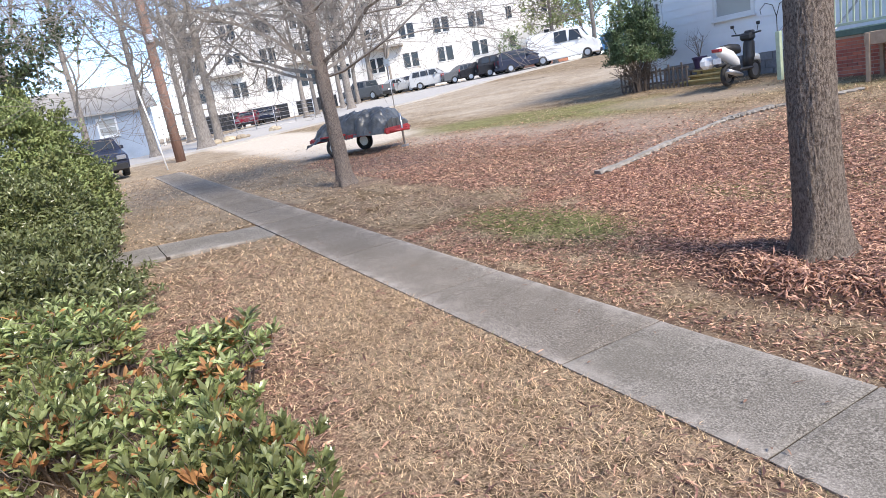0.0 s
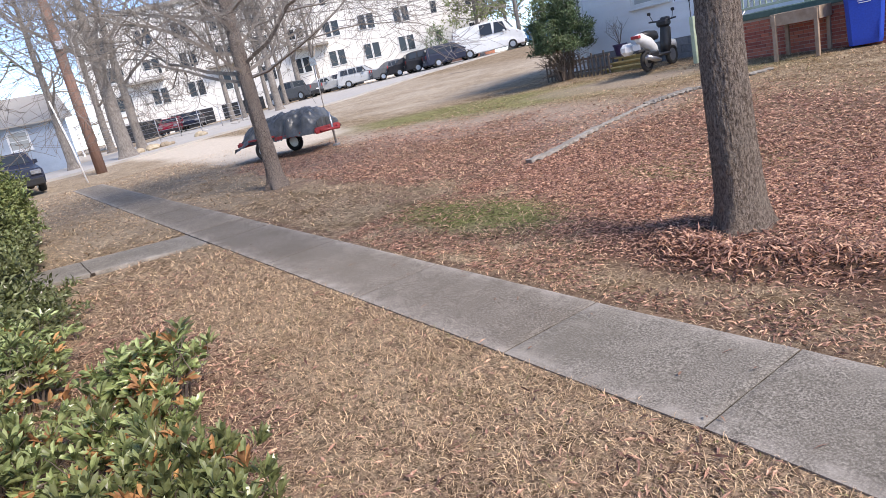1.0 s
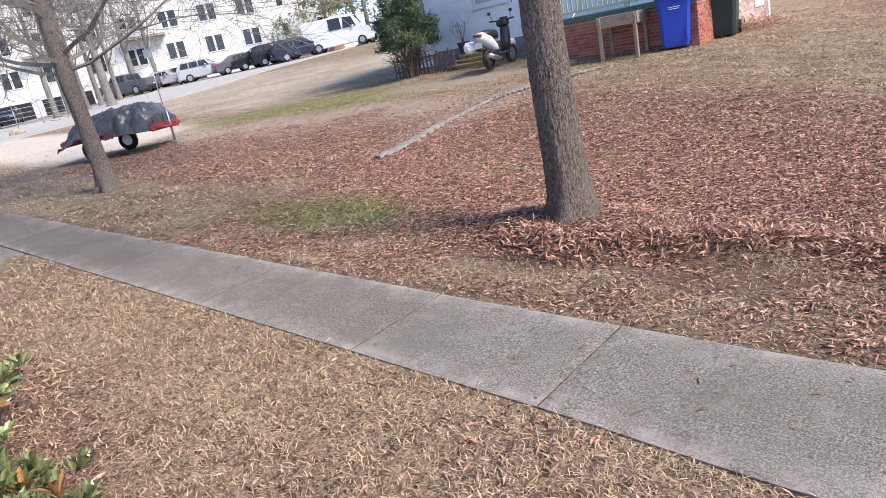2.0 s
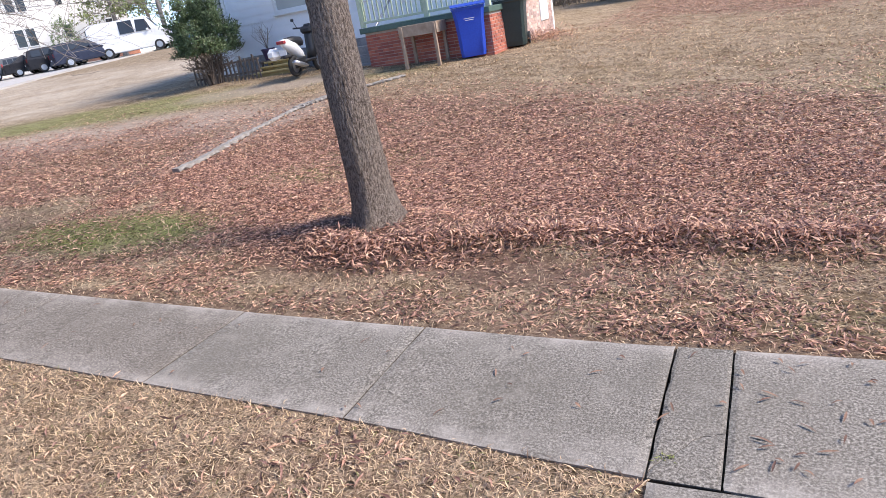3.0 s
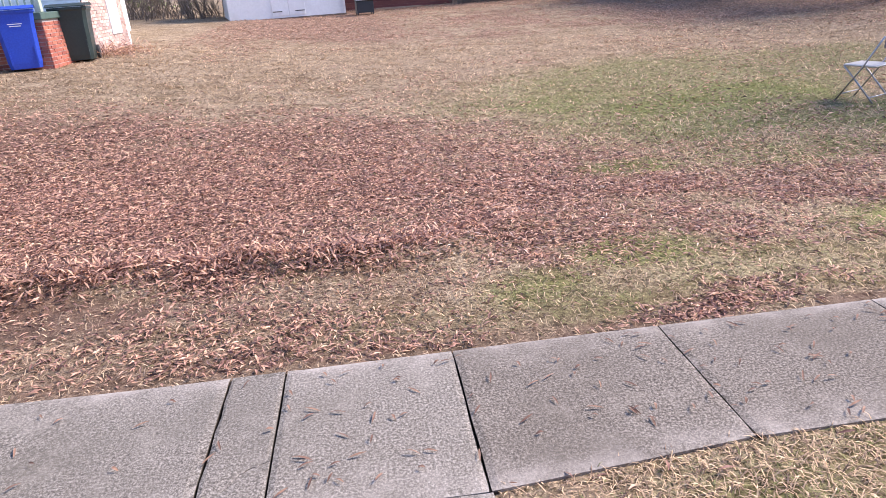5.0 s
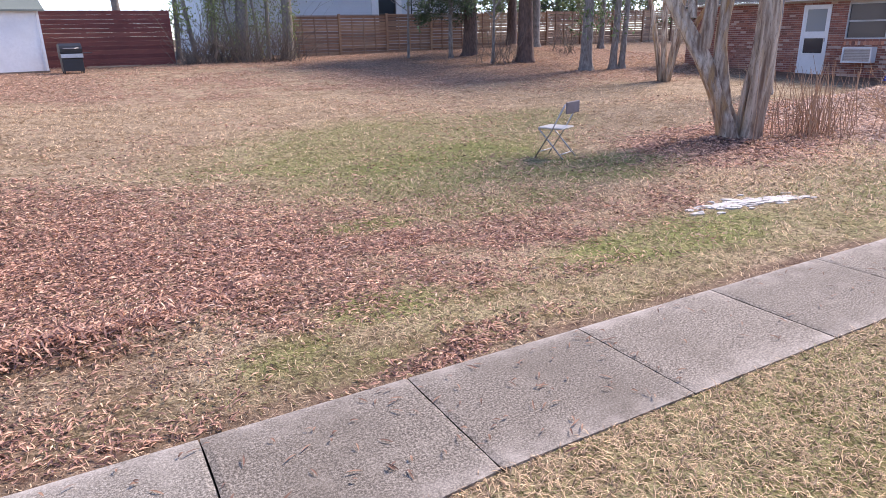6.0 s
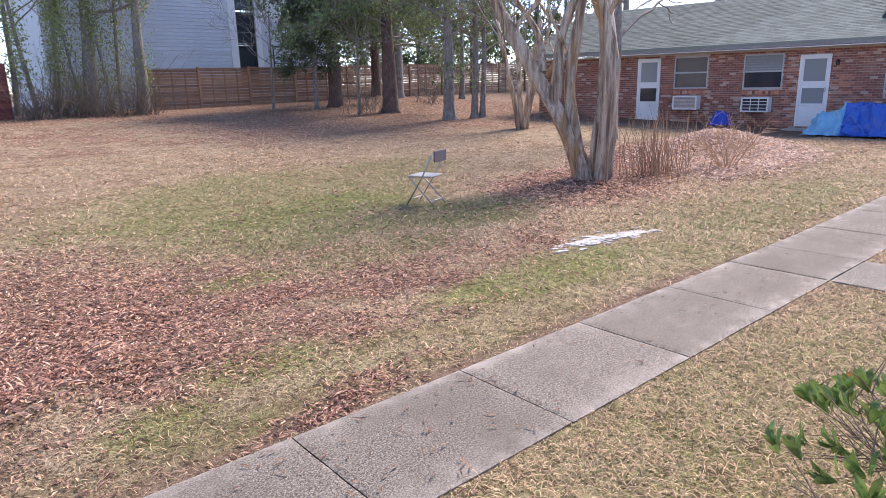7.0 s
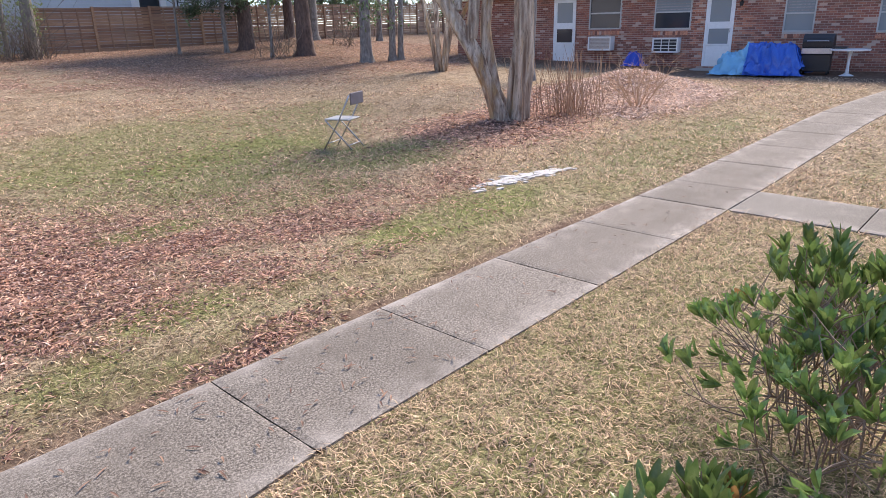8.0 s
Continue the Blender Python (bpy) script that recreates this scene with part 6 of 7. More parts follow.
# plant hook by the scooter
hook = thing("plant_hook", -9.35, 13.75, None, 0, "tall black double shepherd's hook", "garden hook")
tubed("pole", [(0, 0, -.05), (0, 0, 1.35)], .011, M_BLACK, hook, 6)
for s in (-1, 1):
    tubed("hook", [(0, 0, 1.3), (.08 * s, 0, 1.55), (.25 * s, 0, 1.62), (.38 * s, 0, 1.5), (.36 * s, 0, 1.4)], .009, M_BLACK, hook, 6)


# ---- planter table and wheeled bins at the porch ----
pt = thing("planter_table", -6.52, 12.85, None, 4, "raised wooden planter table on four legs", "planter")
boxed("box_front", (-.43, -.28, .60, .43, -.25, .82), M_WOOD, pt, .004)
boxed("box_back", (-.43, .25, .60, .43, .28, .82), M_WOOD, pt, .004)
boxed("box_side", (-.43, -.247, .60, -.40, .247, .82), M_WOOD, pt, .004)
boxed("box_side", (.40, -.247, .60, .43, .247, .82), M_WOOD, pt, .004)
boxed("soil", (-.398, -.248, .62, .398, .248, .79), M_BLACK, pt)
for a in (-.40, .335):
    for b in (-.30, .235):
        boxed("leg", (a, b, -.05, a + .065, b + .065, .80), M_WOOD, pt, .004)


def wheeled_bin(x, y, turn, material, label, s=1.0, marks=True):
    ob = thing("wheeled_bin", x, y, None, turn, label, "bin", "wheeled bins by the porch")
    bm = bmesh.new()
    levels = ((.02, .25, .27), (.12, .265, .29), (.75, .30, .345), (.93, .325, .37), (.96, .345, .39), (1.0, .345, .39))
    rings = []
    for z, a, b in levels:
        c = .06
        rings.append([bm.verts.new((px * s, py * s, z * s)) for px, py in ((-a + c, -b), (a - c, -b), (a, -b + c), (a, b - c), (a - c, b), (-a + c, b), (-a, b - c), (-a, -b + c))])
    for r0, r1 in zip(rings[:-1], rings[1:]):
        for k in range(8):
            bm.faces.new((r0[k], r0[(k + 1) % 8], r1[(k + 1) % 8], r1[k]))
    bm.faces.new(rings[0][::-1])
    bm.faces.new(rings[-1])
    part("body", bm, material, ob)
    bm = bmesh.new()
    prism(bm, [(-.43 * s, 1.005 * s), (.42 * s, 1.005 * s), (.42 * s, 1.03 * s), (.25 * s, 1.07 * s), (-.3 * s, 1.06 * s), (-.43 * s, 1.02 * s)], -.355 * s, .355 * s)
    part("lid", bm, material, ob)
    tubed("grip", [(-.26 * s, .40 * s, .93 * s), (-.26 * s, .47 * s, .97 * s), (.26 * s, .47 * s, .97 * s), (.26 * s, .40 * s, .93 * s)], .016 * s, material, ob)
    for k in (-1, 1):
        bm = bmesh.new()
        bmesh.ops.create_cone(bm, cap_ends=True, segments=18, radius1=.13 * s, radius2=.13 * s, depth=.05 * s, matrix=Matrix.Translation((.29 * k * s, .27 * s, .13 * s)) @ Matrix.Rotation(radians(90), 4, "Y"))
        part("wheel", bm, M_RUBBER, ob)
    for k in (-.2, .2):
        boxed("rib", ((k - .012) * s, -.322 * s, .1 * s, (k + .012) * s, -.30 * s, .4 * s), material, ob)
    if marks:
        for k, w in enumerate((.16, .22, .18)):
            boxed("label_line", (-w / 2, -.352, .80 - .035 * k, w / 2, -.338, .812 - .035 * k), M_WHITE, ob)
    return ob


wheeled_bin(-5.62, 13.25, 24, M_BLUEBIN, "bright blue recycling bin with white lettering", 1.0)
wheeled_bin(-5.05, 14.3, 12, M_GREENBIN, "dark green wheeled rubbish bin", .98, False)


# ---- white shed, red boards, grill, slatted fence, grey house ----
def shed():
    ob = thing("garden_shed", -2.05, 26.2, .84, 13, "large white garden shed with double doors on a slight tilt", "shed")
    w = 2.12
    bm = bmesh.new()
    prism(bm, [(0, .02), (3.2, .02), (3.2, 2.0), (1.6, 2.9), (0, 2.0)], -w, w)
    part("body", bm, M_WHITE, ob)
    boxed("sill_beam", (-w - .02, -.03, -.05, w + .02, 3.22, .018), M_STEM, ob)
    for s in (-1, 1):
        d = boxed("door", (.005 if s > 0 else -.61, -.03, .10, .61 if s > 0 else -.005, -.002, 1.9), M_WHITE, ob, .006)
        for z in (.22, 1.0, 1.75):
            boxed("hinge", (s * .24 if s > 0 else -.58, -.045, z, .58 if s > 0 else -.24, -.032, z + .03), M_BLACK, d)
    boxed("latch", (-.04, -.055, .98, .04, -.032, 1.05), M_BLACK, ob, .004)
    bm = bmesh.new()
    prism(bm, [(-.2, 1.9), (1.6, 2.92), (3.4, 1.9), (3.4, 1.96), (1.6, 3.0), (-.2, 1.96)], -w - .15, w + .15)
    part("roof", bm, M_SHINGLE, ob)
    for x in (-w, w - .08):
        boxed("corner_board", (x, -.02, .02, x + .08, -.001, 2.0), M_WHITE, ob)


shed()
barbecue(.72, 26.0, 8, "black covered grill beside the white shed", "", .92)
red = thing("board_fence", 2.1, 29.0, .86, 0, "dark red stained fence of horizontal boards", "fence")
for k in range(13):
    boxed("board", (-2.3, -.03, -.05 + k * .158, 2.28, -.005, -.05 + k * .158 + .1565), M_REDWOOD, red, .004)
for k in range(4):
    boxed("post", (-2.3 + k * 1.5, .0, -.3, -2.2 + k * 1.5, .1, 2.0), M_REDWOOD, red)
plank = boxed("plank", (1.2, 27.9, g1(2, 28) + .02, 3.0, 28.02, g1(2, 28) + .07), M_WOOD)
tagged(plank, "loose pale plank lying on the ground", "plank")

fen = thing("slat_fence", 9.5, 30.4, .92, 0, "brown wooden fence of horizontal slats between posts", "fence")
rng = np.random.default_rng(4)
for bay in range(12):
    xa = bay * 2.42
    rise = .012 * xa
    for k in range(13):
        boxed("slat", (xa + .01, -.02, rise + .02 + k * .133, xa + 2.41, .0, rise + .02 + k * .133 + rng.uniform(.112, .129)), M_CEDAR, fen)
    boxed("post", (xa - .05, -.125, rise - .3, xa + .05, -.022, rise + 1.80), M_CEDAR, fen, .005)
    for q in (.62, 1.21, 1.8):
        boxed("batten", (xa + q, -.055, rise, xa + q + .05, -.021, rise + 1.73), M_CEDAR, fen)
    boxed("cap_rail", (xa, -.06, rise + 1.745, xa + 2.42, .05, rise + 1.775), M_CEDAR, fen)


def grey_house():
    ob = thing("grey_house", 6.4, 32.6, .95, 0, "tall blue-grey lap-sided house behind the fence", "house")
    holes = [(8.57, .9, 9.55, 6.3)]
    wall_with_holes("wall", ob, 0, 13.5, -.3, 7.2, holes, M_GREYSIDE, 0, .2)
    lap_boards(ob, 0, 13.5, .0, 7.2, holes, M_GREYSIDE, .165, 0, .035)
    boxed("white_trim", (8.18, -.05, -.2, 8.55, -.003, 7.2), M_WHITE, ob)
    boxed("white_trim", (9.57, -.05, -.2, 9.86, -.003, 7.2), M_WHITE, ob)
    for z in (.9, 3.0, 4.6):
        sash_window(ob, 8.58, z, 9.54, z + (2.0 if z < 2 else 1.5), M_GLASS, M_GLASS, M_BLACK, .06, .02, sill=False)
    boxed("spandrel", (8.58, .0, 2.91, 9.54, .08, 2.99), M_BLACK, ob)
    boxed("dark_panel", (9.9, -.035, 1.0, 11.4, -.022, 4.0), M_GREYSIDE, ob)
    sash_window(ob, 10.4, 1.2, 11.5, 2.9, M_GLASS, M_GLASS, M_BLACK, .06, -.06, sill=False)
    boxed("white_panel", (9.9, -.045, 4.1, 13.4, -.024, 6.0), M_WHITE, ob)
    boxed("side_wall", (0, .2, -.3, .2, 9, 7.2), M_GREYSIDE, ob)
    boxed("side_wall", (13.3, .2, -.3, 13.5, 9, 7.2), M_GREYSIDE, ob)
    bm = bmesh.new()
    prism(bm, [(-.4, 7.2), (4.5, 9.0), (9.4, 7.2), (9.4, 7.1), (4.5, 8.9), (-.4, 7.1)], -.4, 13.9)
    part("roof", bm, M_SHINGLE, ob)


grey_house()


# ---- folding chair on the grass ----
def folding_chair():
    ob = thing("folding_chair", 6.62, 7.9, None, 203, "folding chair with a beige seat and grey-brown back on the grass", "chair")
    ob.location.z = float(lawn_z(6.62, 7.9))
    bm = bmesh.new()
    box(bm, -.2, -.2, .43, .2, .2, .455, .012)
    for v in bm.verts:
        v.co.z -= .012 * (1 - (v.co.x / .2) ** 2)
    part("seat", bm, M_CHAIR_SEAT, ob)
    bm = bmesh.new()
    box(bm, -.2, .245, .66, .2, .27, .83, .008)
    for v in bm.verts:
        v.co.y += .03 * (1 - (v.co.x / .2) ** 2)
    part("backrest", bm, M_CHAIR_BACK, ob)
    for s in (-1, 1):
        tubed("frame_tube", [(.215 * s, -.22, 0), (.215 * s, .05, .42), (.215 * s, .25, .80)], .011, M_STEEL, ob)
        tubed("leg", [(.195 * s, .24, 0), (.195 * s, -.05, .30), (.195 * s, -.18, .43)], .011, M_STEEL, ob)
    tubed("brace", [(-.215, -.16, .09), (.215, -.16, .09)], .008, M_STEEL, ob)
    tubed("brace", [(-.195, .18, .07), (.195, .18, .07)], .008, M_STEEL, ob)


folding_chair()

# spilled white plaster on the grass: two thin lobes and loose crumbs
bm = bmesh.new()
rng = np.random.default_rng(77)
flakes = [(6.28, 4.66, .22, .09), (6.98, 4.52, .26, .10), (6.64, 4.60, .13, .05)]
for k in range(90):
    q = flakes[k % 2]
    flakes.append((q[0] + rng.normal(0, .26), q[1] + rng.normal(0, .10), rng.uniform(.012, .08), rng.uniform(.01, .045)))
for k, (cx, cy, rx, ry) in enumerate(flakes):
    n = 44 if k < 3 else 7
    ring = []
    for i in range(n):
        a = i * math.tau / n
        r = 1 + .9 * (float(vnoise(math.cos(a) * 3 + 9 * k, math.sin(a) * 3, .6)) - .5) + .7 * (float(vnoise(math.cos(a) * 9 + k, math.sin(a) * 9, .6)) - .5)
        ring.append((cx + rx * r * math.cos(a) - .1 * ry * math.sin(a), cy + ry * r * math.sin(a) - .25 * rx * r * math.cos(a)))
    lift = .009 + .003 * (k % 3)
    mid = bm.verts.new((cx, cy, float(lawn_z(cx, cy)) + lift + .006))
    top = [bm.verts.new((x, y, float(lawn_z(x, y)) + lift)) for x, y in ring]
    low = [bm.verts.new((x, y, float(lawn_z(x, y)) - .01)) for x, y in ring]
    for i in range(n):
        j = (i + 1) % n
        bm.faces.new((mid, top[i], top[j]))
        bm.faces.new((low[i], low[j], top[j], top[i]))
tagged(part("plaster_spill", bm, M_PLASTER_WHITE), "thin patch of spilled white plaster on grass", "spill")

# landscape timbers along the leaf bed
for (xa, ya), (xb, yb), r in (((-7.45, 6.45), (-7.72, 8.3), .07), ((-7.74, 8.36), (-7.82, 9.75), .05), ((-7.84, 9.8), (-7.55, 10.75), .07), ((-7.52, 10.8), (-6.6, 11.9), .045)):
    bm = bmesh.new()
    n = 26
    pts = [(xa + (xb - xa) * i / n, ya + (yb - ya) * i / n, g1(xa + (xb - xa) * i / n, ya + (yb - ya) * i / n) + r * .38 + .012 * math.sin(i * 1.9 + xa)) for i in range(n + 1)]
    tube(bm, pts, [r * (.95 + .22 * math.sin(i * 2.3 + xa * 5) + .12 * math.sin(i * 5.1)) for i in range(n + 1)], 7)
    for w in bm.verts:
        k = noise.noise(w.co * 9) * .028
        w.co.x += k * 1.2
        w.co.z = min(w.co.z, g1(w.co.x, w.co.y) + r * .75) + k * .6
    tagged(part("landscape_timber", bm, M_LOG, None, "", False), "grey weathered edging timber half sunk in leaves", "timber", "edging timbers")


# ---- covered utility trailer ----
def trailer():
    ob = thing("utility_trailer", -17.45, 7.0, None, 33, "small red utility trailer under a grey tarpaulin", "trailer")
    for s in (-1, 1):
        boxed("side_rail", (-1.25, .62 * s - .03, .46, 1.3, .62 * s + .03, .55), M_REDPAINT, ob, .008)
        w = new("wheel")
        w.parent = ob
        w.matrix_basis = Matrix.Translation((-.35, .74 * s, .27))
        bm = bmesh.new()
        tube(bm, [(.2 * math.cos(i * math.tau / 26), 0, .2 * math.sin(i * math.tau / 26)) for i in range(27)], .075, 10, False)
        part("tyre", bm, M_RUBBER, w, smooth=True)
        bm = bmesh.new()
        bmesh.ops.create_cone(bm, cap_ends=True, segments=20, radius1=.15, radius2=.15, depth=.09, matrix=Matrix.Rotation(radians(90), 4, "X"))
        part("rim", bm, M_STEEL, w)
        bm = bmesh.new()
        prism(bm, [(-.68 if s > 0 else -.86, .56)] and [(.66 * s, .56), (.84 * s, .56), (.84 * s, .6), (.66 * s, .6)], -.72, .02)
        part("mudguard", bm, M_REDPAINT, ob)
    for x in (-1.25, 1.24):
        boxed("cross_rail", (x, -.59, .42, x + .06, .59, .58), M_REDPAINT, ob, .008)
    boxed("bed", (-1.19, -.588, .5, 1.235, .588, .54), M_WOOD, ob)
    for s in (-1, 1):
        tubed("tongue", [(1.3, .45 * s, .48), (1.62, 0, .46)], .035, M_REDPAINT, ob)
    tubed("jack", [(1.45, -.05, .9), (1.45, -.05, .08)], .03, M_STEEL, ob)
    boxed("jack_foot", (1.37, -.13, .0, 1.53, .03, .06), M_STEEL, ob, .01)
    # the cover: a hump with folds, hanging lower at the tail
    n, m = 54, 36
    u, v = np.meshgrid(np.linspace(0, 1, n), np.linspace(-1, 1, m), indexing="ij")
    prof = .66 + .46 * np.sin(np.clip(u * 1.06, 0, 1) * math.pi * .62 + .25) - .25 * sm(.9, 1, u) - .35 * sm(.12, 0, u)
    drop = np.abs(v) ** 3.2
    z = prof * (1 - drop) + (.46 - .16 * sm(.2, 0, u)) * drop
    crease = (vnoise(u * 6, v * 2.4, .35) - .5) * .17 + (.5 - np.abs(vnoise(u * 9 + v, v * 3 - u, .3) - .5) * 2) * .10 + (vnoise(u * 14, v * 5, .3) - .5) * .06
    P = np.stack([-1.36 + 2.62 * u + crease * .4, v * (.70 + crease), z + crease * .5], -1).reshape(-1, 3)
    i = np.arange(n * m).reshape(n, m)
    f = np.stack([i[:-1, :-1], i[1:, :-1], i[1:, 1:], i[:-1, 1:]], -1).reshape(-1, 4)
    arrays("cover", P, f, M_TARP_GREY, ob, smooth=True)
    for x in (-1.4, 1.33):     # closed ends of the cover
        k = 0 if x < 0 else n - 1
        ring = P.reshape(n, m, 3)[k]
        bm = bmesh.new()
        up = [bm.verts.new(tuple(q)) for q in ring]
        lo = [bm.verts.new((q[0] + (.06 if x < 0 else -.04), q[1], .44)) for q in ring]
        for a in range(m - 1):
            bm.faces.new((up[a], up[a + 1], lo[a + 1], lo[a]))
        part("cover_end", bm, M_TARP_GREY, ob)
    boxed("tail_lamp", (-1.28, .52, .44, -1.255, .6, .5), M_REDPAINT, ob)


trailer()


# ---- street, kerbs and parked vehicles ----
def street():
    ys = np.arange(-60, 90, 2.0)
    near = np.interp(ys, [-60, 2, 10, 18, 36, 90], [-33.0, -33.8, -36.2, -36.6, -41.5, -60])
    farx = np.interp(ys, [-60, 0, 14, 30, 46, 90], [-40.5, -41.0, -60, -58, -46.5, -68])
    n = 14
    P, K = [], []
    for y, a, b in zip(ys, near, farx):
        for k in range(n + 1):
            x = a + (b - a) * k / n
            P.append((x, y, g1(x, y) + .02))
    i = np.arange(len(ys) * (n + 1)).reshape(len(ys), n + 1)
    f = np.stack([i[:-1, :-1], i[:-1, 1:], i[1:, 1:], i[1:, :-1]], -1).reshape(-1, 4)
    tagged(arrays("road", np.array(P), f, M_ROAD, smooth=True), "sunlit grey asphalt street and parking strip", "road", kind="structure")
    bm = bmesh.new()
    for (ya, a), (yb, b) in zip(list(zip(ys, near))[:-1], list(zip(ys, near))[1:]):
        q = [(a, ya, 0), (a + .18, ya, 0), (b + .18, yb, 0), (b, yb, 0)]
        lo = [bm.verts.new((x, y, g1(x, y) - .1)) for x, y, _ in q]
        hi = [bm.verts.new((x, y, g1(x, y) + .08)) for x, y, _ in q]
        bm.faces.new(hi)
        for k in range(4):
            bm.faces.new((lo[k], lo[(k + 1) % 4], hi[(k + 1) % 4], hi[k]))
    tagged(part("kerb", bm, M_KERB), "pale concrete kerb along the street", "kerb", kind="structure")


street()

CAR_SHAPES = {
    "sedan": (4.6, 1.8, .30, ((-2.3, .55), (-2.28, .92), (-1.55, 1.02), (-.85, 1.44), (.35, 1.45), (1.05, 1.0), (2.1, .86), (2.3, .60)), (1.38, -1.35)),
    "suv": (4.6, 1.85, .33, ((-2.3, .6), (-2.3, 1.05), (-2.05, 1.62), (-1.6, 1.70), (.25, 1.68), (.95, 1.12), (2.15, 1.0), (2.3, .62)), (1.4, -1.35)),
    "van": (5.9, 2.0, .36, ((-2.95, .55), (-2.95, 1.3), (-2.88, 2.35), (-2.6, 2.5), (1.4, 2.5), (2.05, 1.55), (2.85, 1.15), (2.95, .6)), (1.9, -1.75)),
    "truck": (5.6, 1.95, .39, ((-2.8, .65), (-2.8, 1.18), (-.95, 1.18), (-.8, 1.80), (.75, 1.84), (1.25, 1.25), (2.7, 1.14), (2.8, .66)), (1.8, -1.6)),
}


def paint(name, c):
    return surf(name, c, tuple(min(1, v * 1.15 + .004) for v in c), fine=6, coarse=1, rough=.34, bump=0, spec=.3, dirt=tuple(v * .85 + .01 for v in c))


def car(kind, x, y, turn, material, label, group="cars parked along the street"):
    """A parked vehicle: lofted body with a tapered cabin, wheels with rims, glazing, lamps and bumpers."""
    length, width, r, prof, axles = CAR_SHAPES[kind]
    slope = math.degrees(math.atan2(g1(x + 1.5 * math.cos(radians(turn)), y + 1.5 * math.sin(radians(turn))) - g1(x - 1.5 * math.cos(radians(turn)), y - 1.5 * math.sin(radians(turn))), 3.0))
    ob = new("car" if kind not in ("van", "truck") else ("van" if kind == "van" else "pickup_truck"))
    ob.empty_display_size = .1
    ob.matrix_world = pose(x, y, g1(x, y) + .03, 0, 0, turn) @ pose(0, 0, 0, 0, -slope, 0)
    tagged(ob, label, "van" if kind == "van" else "car", group)
    belt = {"sedan": .96, "suv": 1.1, "van": 1.45, "truck": 1.2}[kind]
    bm = bmesh.new()

    def half(z):
        k = max(0.0, (z - belt)) / .7
        return width / 2 * (1 - (.10 if kind == "van" else .17) * min(k, 1.2)) if z > belt else width / 2 * (.96 if z < .5 else 1)
    outline = [*prof, (length / 2 - .05, .28), (-length / 2 + .05, .28)]
    a = [bm.verts.new((px, -half(z), z)) for px, z in outline]
    b = [bm.verts.new((px, half(z), z)) for px, z in outline]
    bm.faces.new(a)
    bm.faces.new(b[::-1])
    for i in range(len(a)):
        j = (i + 1) % len(a)
        bm.faces.new((a[j], a[i], b[i], b[j]))
    bmesh.ops.recalc_face_normals(bm, faces=bm.faces[:])
    bmesh.ops.bevel(bm, geom=bm.edges[:], offset=.05, segments=2, affect="EDGES", clamp_overlap=True)
    part("body", bm, material, ob, smooth=False)
    roof = [p for p in prof if p[1] > belt + .12]
    xa, xb = min(p[0] for p in roof), max(p[0] for p in roof)
    top = max(p[1] for p in roof)
    for s in (-1, 1):
        spans = ((xa + .12, xa + (xb - xa) * .36), (xa + (xb - xa) * .40, xa + (xb - xa) * .70), (xa + (xb - xa) * .74, xb - .02)) if kind != "van" else ((.55, 1.35), (-.6, .42))
        for k, (w0, w1) in enumerate(spans):
            zt, zb = top - .12, belt + .05
            q = [(w0, zb), (w1 + (.28 if k == 0 and kind == "van" else (.25 if k == 2 else 0)), zb), (w1 - .02, zt), (w0 + (.1 if k == 0 else 0), zt)]
            bm = bmesh.new()
            vs = [bm.verts.new((px, s * (half(z) + .012), z)) for px, z in q] + [bm.verts.new((px, s * (half(z) - .02), z)) for px, z in q]
            bm.faces.new(vs[:4])
            bm.faces.new(vs[4:][::-1])
            for i in range(4):
                bm.faces.new((vs[i], vs[(i + 1) % 4], vs[4 + (i + 1) % 4], vs[4 + i]))
            bmesh.ops.recalc_face_normals(bm, faces=bm.faces[:])
            part("side_window", bm, M_GLASS, ob)
        boxed("headlamp", (length / 2 - .14, s * width * .36 - .16, .66, length / 2 + .015, s * width * .36 + .16, .82), M_STEEL, ob, .02)
        boxed("tail_lamp", (-length / 2 - .02, s * width * .42 - .08, .82, -length / 2 + .08, s * width * .42 + .08, 1.08), M_REDPAINT, ob, .02)
        boxed("mirror", (xb - .1, s * (width / 2 + .02), belt + .02, xb + .06, s * (width / 2 + .18), belt + .16), material, ob, .02)
    # windscreens lie in the slopes of the profile
    for (p, q) in zip(prof[:-1], prof[1:]):
        if abs(q[1] - p[1]) > .3 and min(p[1], q[1]) > belt - .25:
            n = Vector((q[1] - p[1], 0, p[0] - q[0])).normalized() * (1 if (p[0] + q[0]) > 0 else 1)
            n = -n if n.z < 0 else n
            bm = bmesh.new()
            ends = [Vector((p[0], 0, p[1])).lerp(Vector((q[0], 0, q[1])), t) for t in (.14, .88)]
            vs = []
            for off in (.012, -.01):
                for e, sg in ((ends[0], -1), (ends[0], 1), (ends[1], 1), (ends[1], -1)):
                    vs.append(bm.verts.new((e.x + n.x * off, sg * (half(e.z) - .13), e.z + n.z * off)))
            bm.faces.new(vs[:4])
            bm.faces.new(vs[4:][::-1])
            for i in range(4):
                bm.faces.new((vs[i], vs[(i + 1) % 4], vs[4 + (i + 1) % 4], vs[4 + i]))
            bmesh.ops.recalc_face_normals(bm, faces=bm.faces[:])
            part("windscreen" if (p[0] + q[0]) > 0 else "rear_window", bm, M_GLASS, ob)
    if kind == "van":
        for s in (-.45, .45):
            boxed("rear_window", (-2.975, s - .34, 1.5, -2.93, s + .34, 2.15), M_GLASS, ob, .02)
        boxed("rear_stripe", (-2.972, -.92, 1.12, -2.935, .92, 1.36), M_BLUEBIN, ob)
